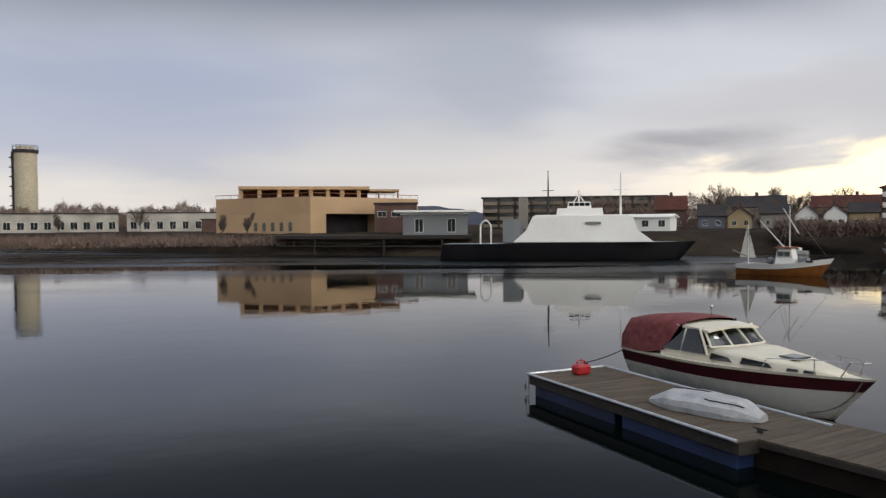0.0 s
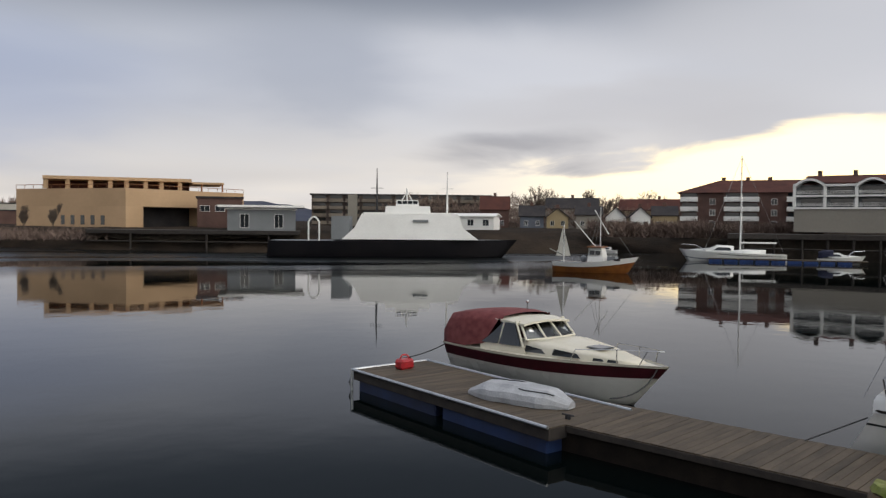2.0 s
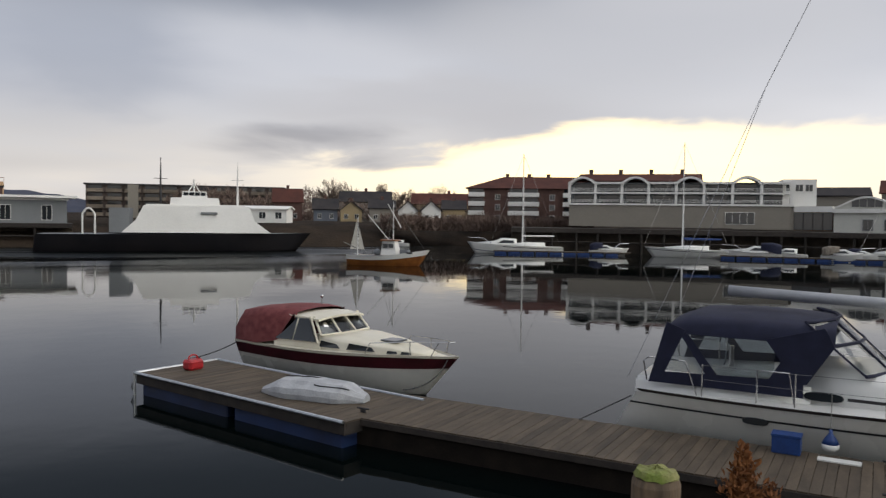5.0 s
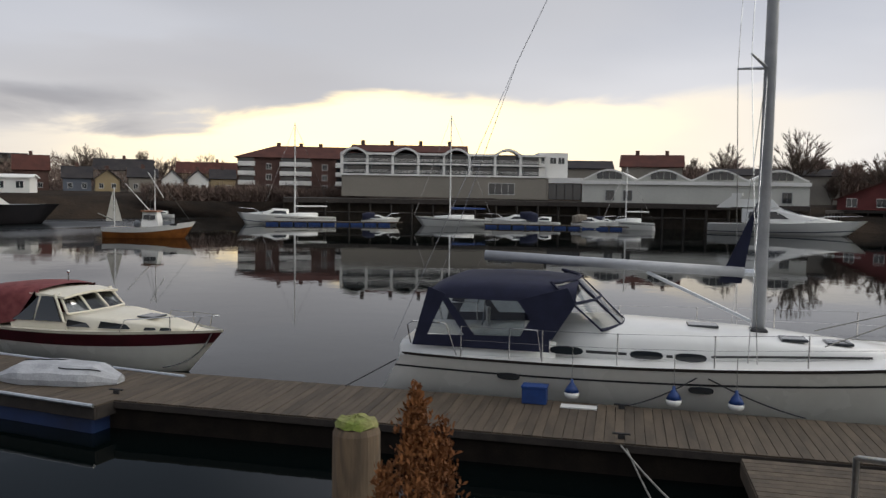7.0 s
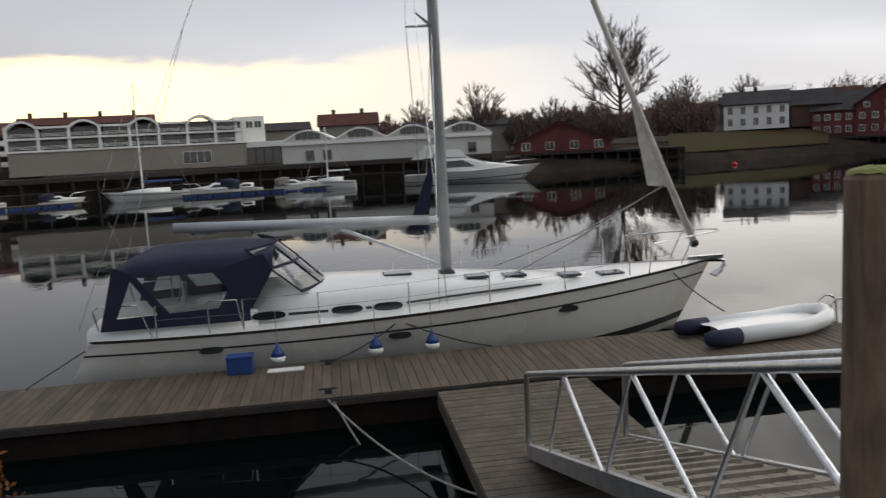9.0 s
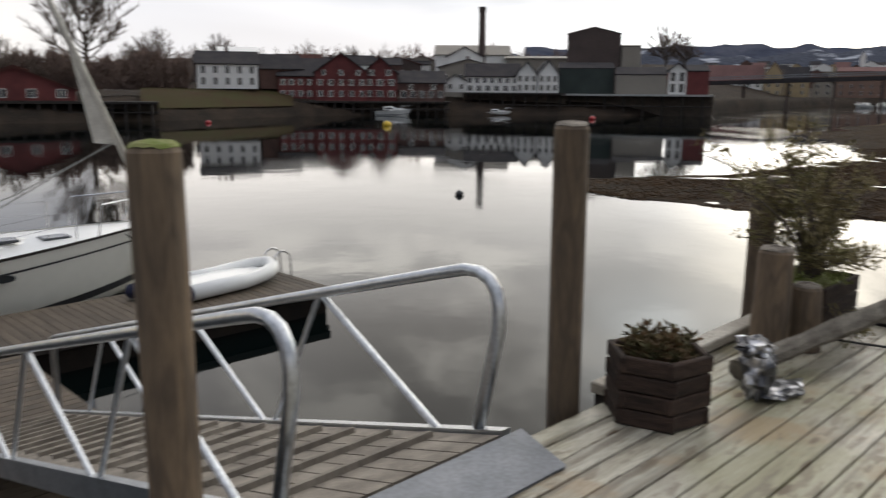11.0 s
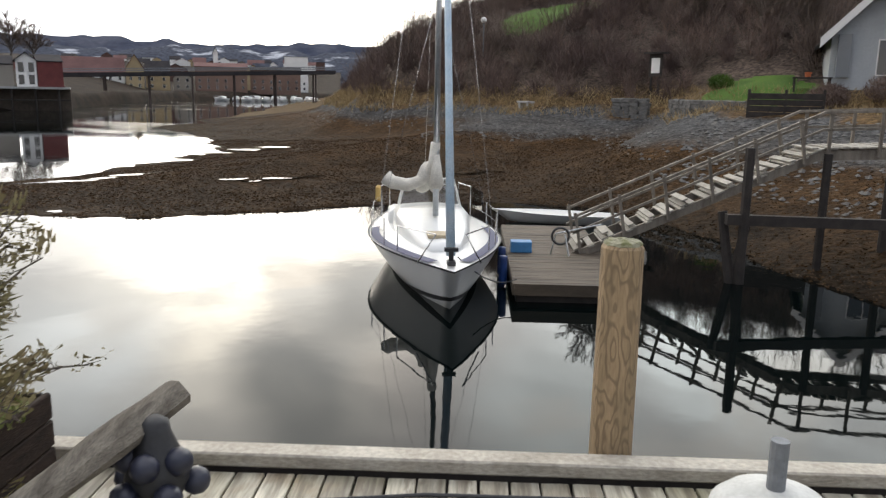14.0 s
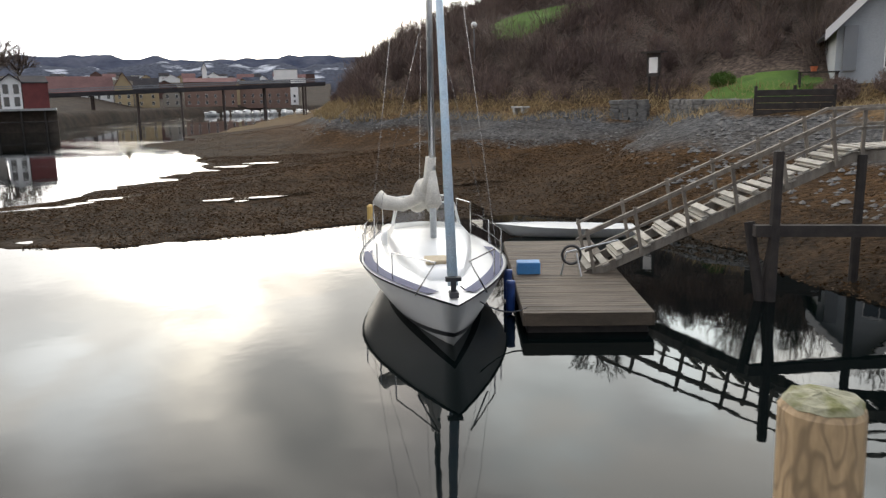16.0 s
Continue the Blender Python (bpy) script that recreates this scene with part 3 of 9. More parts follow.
def beach_mat():
    """Weed below the tide line, shingle above it, then dry grass and the bare hillside: blended by height, with ragged limits."""
    m = bpy.data.materials.new("tidal_ground")
    m.use_nodes = True
    nt = m.node_tree
    N, L = nt.nodes.new, nt.links.new
    b = nt.nodes["Principled BSDF"]
    tc, sep = N("ShaderNodeTexCoord"), N("ShaderNodeSeparateXYZ")
    L(tc.outputs["Object"], sep.inputs[0])
    rag, grain, spots = N("ShaderNodeTexNoise"), N("ShaderNodeTexNoise"), N("ShaderNodeTexNoise")
    for n, s, d in ((rag, 0.28, 6), (grain, 5.0, 6), (spots, 1.1, 5)):
        n.inputs["Scale"].default_value, n.inputs["Detail"].default_value = s, d
        L(tc.outputs["Object"], n.inputs["Vector"])
    h = N("ShaderNodeMath")
    h.operation = "MULTIPLY_ADD"
    L(rag.outputs[0], h.inputs[0])
    h.inputs[1].default_value = 2.4
    L(sep.outputs[2], h.inputs[2])
    ramp = N("ShaderNodeValToRGB")
    q = N("ShaderNodeMath")
    q.operation = "MULTIPLY"
    L(h.outputs[0], q.inputs[0])
    q.inputs[1].default_value = 0.1
    L(q.outputs[0], ramp.inputs[0])
    stops = [(0.10, (0.022, 0.015, 0.009)), (0.20, (0.038, 0.022, 0.010)), (0.29, (0.052, 0.028, 0.011)), (0.335, (0.060, 0.055, 0.050)), (0.42, (0.075, 0.075, 0.074)),
             (0.455, (0.095, 0.06, 0.03)), (0.50, (0.105, 0.07, 0.034)), (0.60, (0.080, 0.060, 0.047)), (1.0, (0.070, 0.054, 0.044))]
    e = ramp.color_ramp.elements
    e[0].position, e[0].color = stops[0][0], (*stops[0][1], 1)
    e[1].position, e[1].color = stops[-1][0], (*stops[-1][1], 1)
    for p, c in stops[1:-1]:
        k = e.new(p)
        k.color = (*c, 1)
    g = N("ShaderNodeMapRange")
    g.inputs[1].default_value, g.inputs[2].default_value, g.inputs[3].default_value, g.inputs[4].default_value = 0.32, 0.7, 0.4, 1.65
    L(grain.outputs[0], g.inputs[0])
    g2 = N("ShaderNodeMapRange")
    g2.inputs[1].default_value, g2.inputs[2].default_value, g2.inputs[3].default_value, g2.inputs[4].default_value = 0.35, 0.65, 0.7, 1.25
    L(spots.outputs[0], g2.inputs[0])
    mu = N("ShaderNodeMath")
    mu.operation = "MULTIPLY"
    L(g.outputs[0], mu.inputs[0])
    L(g2.outputs[0], mu.inputs[1])
    sc = N("ShaderNodeVectorMath")
    sc.operation = "SCALE"
    L(ramp.outputs[0], sc.inputs[0])
    L(mu.outputs[0], sc.inputs["Scale"])
    L(sc.outputs[0], b.inputs["Base Color"])
    b.inputs["Roughness"].default_value = 0.9
    b.inputs["Specular IOR Level"].default_value = 0.06
    bp = N("ShaderNodeBump")
    bp.inputs["Strength"].default_value, bp.inputs["Distance"].default_value = 1.0, 0.12
    L(grain.outputs[0], bp.inputs["Height"])
    L(bp.outputs[0], b.inputs["Normal"])
    return m


BEACH = beach_mat()
tagged(land_sheet("ground", -14, 92, -112, -8, 0.4, BEACH), "tidal beach of brown seaweed and shingle below a wooded bank", "ground", kind="structure")
tagged(land_sheet("ground", 92, 326, -330, -58, 3.0, SOIL), "brown river bank running into the distance", "ground", kind="structure")

# the far bank: one strip of land from the waterline inland, by bearing and distance
BANK = [(-75, 320), (-50, 250), (-38, 205), (-29, 174), (-23, 148), (-16, 126), (-10.7, 114), (-1, 105), (8, 103), (14, 103), (20, 107), (24, 114), (29, 120), (33, 112),
        (38, 106), (45, 104), (57, 103), (66, 104), (72, 106), (78, 109), (83, 112), (88, 122), (91, 131), (97, 139), (103, 142), (109, 145), (114, 149), (119, 156), (122, 200), (126, 300), (131, 345), (138, 420)]


def far_bank():
    rows = []
    pts = []
    for (b0, d0), (b1, d1) in zip(BANK, BANK[1:]):
        n = max(2, int(abs(b1 - b0) / 0.8))
        pts += [(b0 + (b1 - b0) * k / n, d0 + (d1 - d0) * k / n) for k in range(n)]
    offs = [(-1, -0.6), (0.3, 0.1), (2.2, 1.0), (5, 2.0), (8, 2.7), (14, 3.0), (60, 3.1), (140, 6), (320, 16), (800, 24), (1600, 10)]
    v, f = [], []
    for i, (b, d) in enumerate(pts):
        for k, (o, z) in enumerate(offs):
            rag = noise.noise((b * 1.3, k * 3.1, 0)) * (0.9 if k < 6 else 6)
            rise = 1.0 if k < 7 else smooth(60, 85, b) * 1.0 + 0.25
            p = bearing(b) * (d + o + rag)
            v.append((p.x, p.y, z * (rise if k > 6 else 1) + noise.noise((b * 2.1, k, 4)) * (0.25 if 1 < k < 7 else 0)))
    m = len(offs)
    for i in range(len(pts) - 1):
        for k in range(m - 1):
            f.append((i * m + k, i * m + k + 1, (i + 1) * m + k + 1, (i + 1) * m + k))
    return raw("ground", v, f, SHORE, True)


tagged(far_bank(), "dark rocky shore and town ground across the water", "ground", kind="structure")


def ridge(name, d, b0, b1, z_of, material, label):
    v, f = [], []
    n = 120
    for i in range(n + 1):
        b = b0 + (b1 - b0) * i / n
        z = z_of(b)
        for k, (dd, q) in enumerate(((0.86, -0.05), (0.92, 0.45), (0.97, 0.85), (1.0, 1.0), (1.1, 0.6))):
            p = bearing(b) * (d * dd)
            v.append((p.x, p.y, z * q + noise.noise((b, k * 2.0, d)) * z * 0.06))
    for i in range(n):
        for k in range(4):
            f.append((i * 5 + k, i * 5 + k + 1, (i + 1) * 5 + k + 1, (i + 1) * 5 + k))
    return tagged(raw(name, v, f, material, True), label, "hill", kind="structure")


def bumpy(b, lo, hi, seed, k=0.25):
    return lo + (hi - lo) * (0.5 + 0.5 * noise.noise((b * k, seed, 0.0)) + 0.25 * noise.noise((b * k * 4, seed, 2.0)))


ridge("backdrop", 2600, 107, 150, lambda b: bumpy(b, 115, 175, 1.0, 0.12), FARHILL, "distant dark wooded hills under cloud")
ridge("backdrop", 1300, 106, 150, lambda b: bumpy(b, 48, 80, 5.0, 0.16), SNOW, "far hillside with houses and thin snow")
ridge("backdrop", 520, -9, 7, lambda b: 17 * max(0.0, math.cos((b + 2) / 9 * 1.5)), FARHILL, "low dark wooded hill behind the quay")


# ---- the deck where the camera walks ----
PITCH = 0.130
deck = tagged(new("pavement"), "weathered pale plank deck with algae stains at the waterside", "deck", kind="structure")
deck.matrix_basis = at_sc(0, 0, DECK)
bm = BM()
for c in (-4.5, -2.4, -0.3, 1.9):
    box(bm, -3.1, 6.98, c - 0.04, c + 0.04, -0.26, -0.05)
for s in np.arange(-3.0, 6.8, 1.6):
    box(bm, s - 0.05, s + 0.05, -5.4, 2.2, -0.48, -0.27)
part("joist", bm, DARKWOOD, deck)


def bull_rail(x0, x1, y0, y1, m):
    rail = BM()
    box(rail, x0, x1, y0, y1, 0.018, 0.082, bevel=0.008)
    tagged(part("rail", rail, PALEWOOD, deck), "pale square timber kerb along the deck edge")
    # dark fill in the gap below the rail, in place of its shadow
    shade_strip = BM()
    box(shade_strip, x0 + 0.02, x1 - 0.02, y0 + 0.02, y1 - 0.02, -0.10, 0.018)
    part("sill", shade_strip, DARKWOOD, deck, "dark strip standing for the shadow under the kerb")


bull_rail(6.995, 7.115, -5.2, 2.28, None)
bull_rail(4.42, 6.98, 2.16, 2.29, None)
bull_rail(-3.1, 2.45, 2.16, 2.29, None)


LICHEN = mat("lichen", (0.26, 0.25, 0.17), (0.13, 0.13, 0.05), 0.95, scale=14, fine=60, bump=0.6, contrast=(0.45, 0.58))


def post(s, c, z0, z1, r, lean=(0, 0), label="weathered round timber mooring post", moss=True, seed=0, wood=None):
    rng = random.Random(seed)
    p = thing("mooring_post", at_sc(s, c, 0), label, "post")
    bm = BM()
    n, rows = 18, 12
    ring = []
    for i in range(rows + 1):
        t = i / rows
        z = z0 + (z1 - z0) * t
        rr = r * (1.06 - 0.10 * t)
        lx, ly = lean[0] * (z - DECK), lean[1] * (z - DECK)
        ring.append([Vector((lx + math.cos(a) * rr * (1 + 0.03 * math.sin(3 * a + z + seed)), ly + math.sin(a) * rr * (1 + 0.025 * math.cos(5 * a + seed)), z)) for a in (2 * math.pi * k / n for k in range(n))])
    top = [v + Vector((0, 0, 0.015)) for v in ring[-1]]
    cx = sum(top, Vector()) / n
    ring.append([cx + (v - cx) * 0.9 for v in top])
    loft(bm, ring, close=True, cap=True)
    part("shaft", bm, wood or DARKPOST, p, smooth=False)
    bm = BM()
    cap = [[cx + (v - cx) * k + Vector((0, 0, h + rng.uniform(-0.004, 0.006))) for v in top] for k, h in ((0.93, 0.001), (0.8, 0.014), (0.5, 0.018), (0.1, 0.022))]
    loft(bm, cap, close=True, cap=True)
    part("moss_cap" if moss else "cut_top", bm, (LICHEN if wood else MOSS) if moss else OLDWOOD, p, "grey-green growth on the cut top" if moss else "")
    return p


post(2.12, 2.36, -2, 3.91, 0.088, label="tall dark round timber mooring post with mossy top", seed=1)
post(4.24, 2.33, -2, 3.93, 0.088, (-0.08, -0.05), "tall brown round timber mooring post", False, 2)
post(-0.36, 1.96, DECK + 0.004, 3.51, 0.058, label="short round timber post with bright green mossy top", seed=3)
post(6.84, 2.46, -2, 3.47, 0.10, label="round timber post standing behind the potted bush", moss=False, seed=4)
post(5.86, 1.95, DECK + 0.004, 3.14, 0.112, (0.02, 0.0), "thick weathered timber post standing on the deck", False, 5)
post(6.07, 1.80, DECK + 0.004, 2.90, 0.094, (-0.03, 0.03), "short timber post stump leaning on the deck", False, 6)
post(7.23, -0.61, -2, 3.465, 0.097, (0.08, -0.015), "knotty golden round timber mooring post with mossy top", True, 7, POSTWOOD)

# the driftwood beam that leans on the lamp
beam = thing("driftwood_beam", at_sc(5.20, 1.84, DECK), "grey split driftwood log leaning from the deck", "log")
bm = BM()
a, b = Vector((0, 0, 0.07)), Vector((1.56, -0.67, 0.45))
rng = random.Random(5)
d = (b - a).normalized()
s1 = d.cross(Vector((0, 0, 1))).normalized()
s2 = s1.cross(d)
rows = []
for i in range(15):
    t = i / 14
    q = 0.072 - 0.008 * t + (0.004 * math.sin(t * 17))
    rows.append([a + (b - a) * t + (s1 * math.cos(k) * q * (1 + 0.14 * math.sin(2 * k + t * 3)) + s2 * math.sin(k) * q * 0.85) + Vector((rng.uniform(-1, 1), rng.uniform(-1, 1), rng.uniform(-1, 1))) * 0.004 for k in (2 * math.pi * j / 10 for j in range(10))])
loft(bm, rows, close=True, cap=True)
DRIFT = mat("driftwood", (0.185, 0.165, 0.135), (0.085, 0.074, 0.06), 0.85, scale=5, fine=40, bump=0.7, stretch=(0.5, 4, 4), spec=0.2, grain=0.3)
part("log", bm, DRIFT, beam)

# the dark deck lamp of bulging shells
lamp = thing("deck_ornament", at_sc(6.55, 1.18, DECK), "dark navy knobbly buoy ornament on a round foot", "ornament")
bm = BM()
profile = [(0.10, 0), (0.115, 0.02), (0.11, 0.04), (0.06, 0.06), (0.05, 0.10), (0.09, 0.14), (0.12, 0.20), (0.11, 0.26), (0.08, 0.32), (0.055, 0.38), (0.05, 0.42), (0.02, 0.44)]
loft(bm, [[(r * math.cos(k), r * math.sin(k), z) for k in (2 * math.pi * j / 16 for j in range(16))] for r, z in profile], close=True, cap=True)
part("body", bm, BLACK, lamp, smooth=True)
KNOB = mat("navy_rubber", (0.014, 0.016, 0.030), (0.03, 0.032, 0.05), 0.38, scale=8, bump=0.05)
for k in range(9):
    a = 2 * math.pi * k / 5 + (0.6 if k > 4 else 0)
    bm = BM()
    rr, zz = (0.135, 0.17) if k < 5 else (0.10, 0.28)
    bmesh.ops.create_icosphere(bm, subdivisions=2, radius=0.055, matrix=Matrix.Translation((rr * math.cos(a), rr * math.sin(a), zz)))
    part("knob", bm, KNOB, lamp, smooth=True)

cable = thing("cable", at_sc(0, 0, DECK), "black rubber cable lying across the deck planks", "cable")
bm = BM()
tube(bm, [(6.35, 1.95, 0.012), (6.42, 1.6, 0.012), (6.50, 1.32, 0.012), (6.60, 1.05, 0.012), (6.74, 0.7, 0.012), (6.83, 0.2, 0.012), (6.84, -0.8, 0.012), (6.86, -2.2, 0.012), (6.85, -4, 0.012)], 0.009, 6)
part("lead", bm, BLACK, cable)

# parasol foot
foot = thing("parasol_base", at_sc(6.56, -1.08, DECK), "white concrete parasol base on castors with grey tube", "parasol base")
bm = BM()
profile = [(0.12, 0.06), (0.21, 0.07), (0.235, 0.11), (0.22, 0.16), (0.17, 0.205), (0.09, 0.225), (0.045, 0.235)]
loft(bm, [[(r * math.cos(k), r * math.sin(k), z) for k in (2 * math.pi * j / 24 for j in range(24))] for r, z in profile], close=True, cap=True)
part("weight", bm, mat("pale_concrete", (0.62, 0.62, 0.59), (0.48, 0.48, 0.45), 0.8, scale=5, fine=50, bump=0.2, grain=0.08), foot, smooth=True)
bm = BM()
tube(bm, [(0, 0, 0.22), (0, 0, 0.42)], 0.033, 12)
part("tube", bm, GREYPAINT, foot)
for z in (0.29, 0.37):
    bm = BM()
    tube(bm, [(0.03, -0.0, z), (0.055, -0.02, z), (0.075, -0.03, z)], 0.008, 6)
    tube(bm, [(0.07, -0.028, z), (0.09, -0.037, z)], 0.018, 8)
    part("clamp_screw", bm, STEEL, foot)
for k in range(4):
    a = math.pi / 4 + k * math.pi / 2
    bm = BM()
    x, y = 0.17 * math.cos(a), 0.17 * math.sin(a)
    tube(bm, [(x, y - 0.012, 0.025), (x, y + 0.012, 0.025)], 0.025, 10)
    box(bm, x - 0.012, x + 0.012, y - 0.016, y + 0.016, 0.03, 0.075)
    part("castor", bm, BLACK, foot)

# hexagonal tub of stacked boards, with withered plants
TUBWOOD = mat("dark_tub_wood", (0.050, 0.032, 0.024), (0.022, 0.016, 0.013), 0.85, scale=7, fine=40, bump=0.6, rand=0.4, stretch=(1, 1, 4), spec=0.2)
tub = thing("planter", at_sc(4.46, 1.92, DECK), "six-sided planter of stacked dark boards with withered plants", "planter")
for row in range(4):
    for k in range(6):
        a = math.pi / 3 * k + 0.3
        m = Matrix.Rotation(a, 4, "Z")
        bm = BM()
        long = 0.145 if (k + row) % 2 else 0.125
        box(bm, 0.19, 0.225, -long, long, 0.004 + row * 0.088, 0.086 + row * 0.088, m, bevel=0.006)
        part("board", bm, TUBWOOD, tub)
bm = BM()
bmesh.ops.create_circle(bm, cap_ends=True, segments=6, radius=0.21, matrix=Matrix.Translation((0, 0, 0.29)) @ Matrix.Rotation(0.3, 4, "Z"))
part("earth", bm, SOIL, tub)


def sprigs(count, spread, height, z0, size, seed, flat=0.5, cx=0, cy=0):
    """A bunch of small leaf blades on thin stems, as vertices and faces."""
    rng = np.random.RandomState(seed)
    v, f = [], []
    for i in range(count):
        a, r = rng.uniform(0, 6.28), spread * math.sqrt(rng.uniform())
        p = np.array([cx + r * math.cos(a), cy + r * math.sin(a), z0 + height * rng.uniform() ** 1.3])
        d = rng.normal(size=3)
        d[2] = abs(d[2]) * flat + 0.2
        d /= np.linalg.norm(d)
        e = np.cross(d, rng.normal(size=3))
        e /= np.linalg.norm(e) + 1e-9
        l = size * rng.uniform(0.6, 1.4)
        k = len(v)
        v += [p, p + d * l * 0.5 + e * l * 0.22, p + d * l, p + d * l * 0.5 - e * l * 0.22]
        f.append((k, k + 1, k + 2, k + 3))
    return v, f


def leafy(name, v, f, material, parent, label=""):
    me = bpy.data.meshes.new(name)
    me.from_pydata([tuple(p) for p in v], [], f)
    me.materials.append(material)
    ob = new(name, me)
    ob.parent = parent
    if label:
        tagged(ob, label)
    return ob


HEATHER = mat("withered_heather", (0.10, 0.05, 0.018), (0.055, 0.06, 0.02), 0.95, scale=14, bump=0.0)
leafy("heather", *sprigs(900, 0.17, 0.14, 0.29, 0.045, 3), HEATHER, tub)

# crumpled silver bag
bag = thing("foil_bag", at_sc(5.02, 1.64, DECK), "crumpled silver and dark foil sack on the deck", "bag")
for nm, loc, sc3, seed in (("sack", (0, 0.0, 0.16), (0.085, 0.08, 0.16), 1), ("crest", (-0.03, 0.02, 0.30), (0.10, 0.085, 0.06), 2), ("flap", (0.17, -0.06, 0.03), (0.17, 0.09, 0.03), 3)):
    bm = BM()
    bmesh.ops.create_icosphere(bm, subdivisions=3, radius=1)
    for v in bm.verts:
        q = 1 + 0.5 * noise.noise(v.co * 2.3 + Vector((seed * 9, 0, 0))) + 0.2 * noise.noise(v.co * 6 + Vector((seed, 3, 0)))
        v.co = Vector(loc) + Vector((v.co.x * sc3[0] * q, v.co.y * sc3[1] * q, v.co.z * sc3[2] * q))
        v.co.z = max(0.004, v.co.z)
    part(nm, bm, FOIL, bag)

# mossy box with the leggy bush
crate = thing("planter", at_sc(6.62, 2.0, DECK), "dark mossy wooden box planted with a leggy evergreen bush", "planter")
for k, z in enumerate((0.0, 0.12, 0.24)):
    for nm, b4 in (("x", (-0.32, 0.32, -0.22, -0.19)), ("x", (-0.32, 0.32, 0.19, 0.22)), ("y", (-0.32, -0.29, -0.187, 0.187)), ("y", (0.29, 0.32, -0.187, 0.187))):
        bm = BM()
        box(bm, *b4, z + 0.004, z + 0.117, bevel=0.006)
        part("board", bm, TUBWOOD, crate)
bm = BM()
bmesh.ops.create_grid(bm, x_segments=12, y_segments=8, size=1, matrix=Matrix.Translation((0, 0, 0.34)) @ Matrix.Diagonal((0.29, 0.19, 1, 1)))
for v in bm.verts:
    v.co.z += 0.05 * noise.noise(v.co * 6)
part("moss", bm, MOSS, crate)
leafy("moss_tuft", *sprigs(700, 0.26, 0.05, 0.335, 0.03, 8), MOSS, crate)
bm = BM()
rng = random.Random(11)
lv, lf = [], []
for k in range(30):
    a = rng.uniform(0, 6.28)
    tip = Vector((math.cos(a) * rng.uniform(0.20, 0.68), math.sin(a) * rng.uniform(0.20, 0.68), rng.uniform(0.42, 1.22)))
    if k < 3:
        tip = Vector((rng.uniform(-0.08, 0.1), rng.uniform(-0.1, 0.1), 1.40 - 0.12 * k))
    tip += Vector((-0.16, 0.06, 0.04))
    if k == 5:
        tip = Vector((-0.35, -0.5, 0.05))
    base = Vector((rng.uniform(-0.08, 0.08), rng.uniform(-0.06, 0.06), 0.33))
    stem = arc(base, base * 0.5 + Vector((tip.x * 0.3, tip.y * 0.3, tip.z * 0.75)), tip, 7)
    tube(bm, stem, 0.011, 5, 0.003)
    for q in range(21):
        t = rng.uniform(0.30, 1.0)
        i = min(6, int(t * 7))
        p = stem[i].lerp(stem[i + 1], t * 7 - i)
        side = Vector((rng.uniform(-1, 1), rng.uniform(-1, 1), rng.uniform(-0.3, 0.8))).normalized() * rng.uniform(0.04, 0.17)
        tube(bm, [p, p + side], 0.003, 3, 0.001, caps=False)
        v, f = sprigs(11, 0.045, 0.07, -0.03, 0.025, rng.randint(0, 99999))
        k0 = len(lv)
        lv += [tuple(Vector(w) + p + side * rng.uniform(0.5, 1.05)) for w in v]
        lf += [tuple(j + k0 for j in g) for g in f]
part("branch_work", bm, BARK, crate)
leafy("foliage", lv, lf, LEAF, crate, "sparse small olive-green leaves")

# brown conifer beside the short post
thuja = thing("thuja", at_sc(-0.12, 1.60, DECK), "slim dead-brown conifer standing on the deck edge", "shrub")
bm = BM()
tube(bm, [(0, 0, 0.0), (0, 0, 1.0)], 0.014, 6, 0.004)
part("trunk", bm, BARK, thuja)
lv, lf = [], []
rng = np.random.RandomState(4)
leaders = [(0.0, 0.0, 1.13, 0.21), (0.03, 0.05, 1.06, 0.16), (-0.04, -0.04, 1.0, 0.16), (0.02, -0.09, 0.86, 0.16), (-0.03, 0.09, 0.82, 0.16), (0.07, -0.02, 0.72, 0.16)]
for k in range(3600):
    lx, ly, top, wide = leaders[k % len(leaders)] if k % 3 else leaders[0]
    t = rng.uniform() ** 0.85
    z = 0.04 + top * t
    w = (wide * (1 - t) ** 0.8 + 0.008) * (0.55 + 0.75 * math.sin(k * 2.4 + z * 9) ** 2)
    a = rng.uniform(0, 6.28)
    g = 0.4 + 0.8 * t
    o = Vector((lx * g + math.cos(a) * w * rng.uniform(0.2, 1), ly * g + math.sin(a) * w * rng.uniform(0.2, 1), z))
    v, f = sprigs(10, 0.010, 0.055, 0, 0.013, rng.randint(99999), flat=1.8)
    k0 = len(lv)
    lv += [tuple(Vector(q) + o) for q in v]
    lf += [tuple(j + k0 for j in g4) for g4 in f]
leafy("foliage", lv, lf, THUJA, thuja)


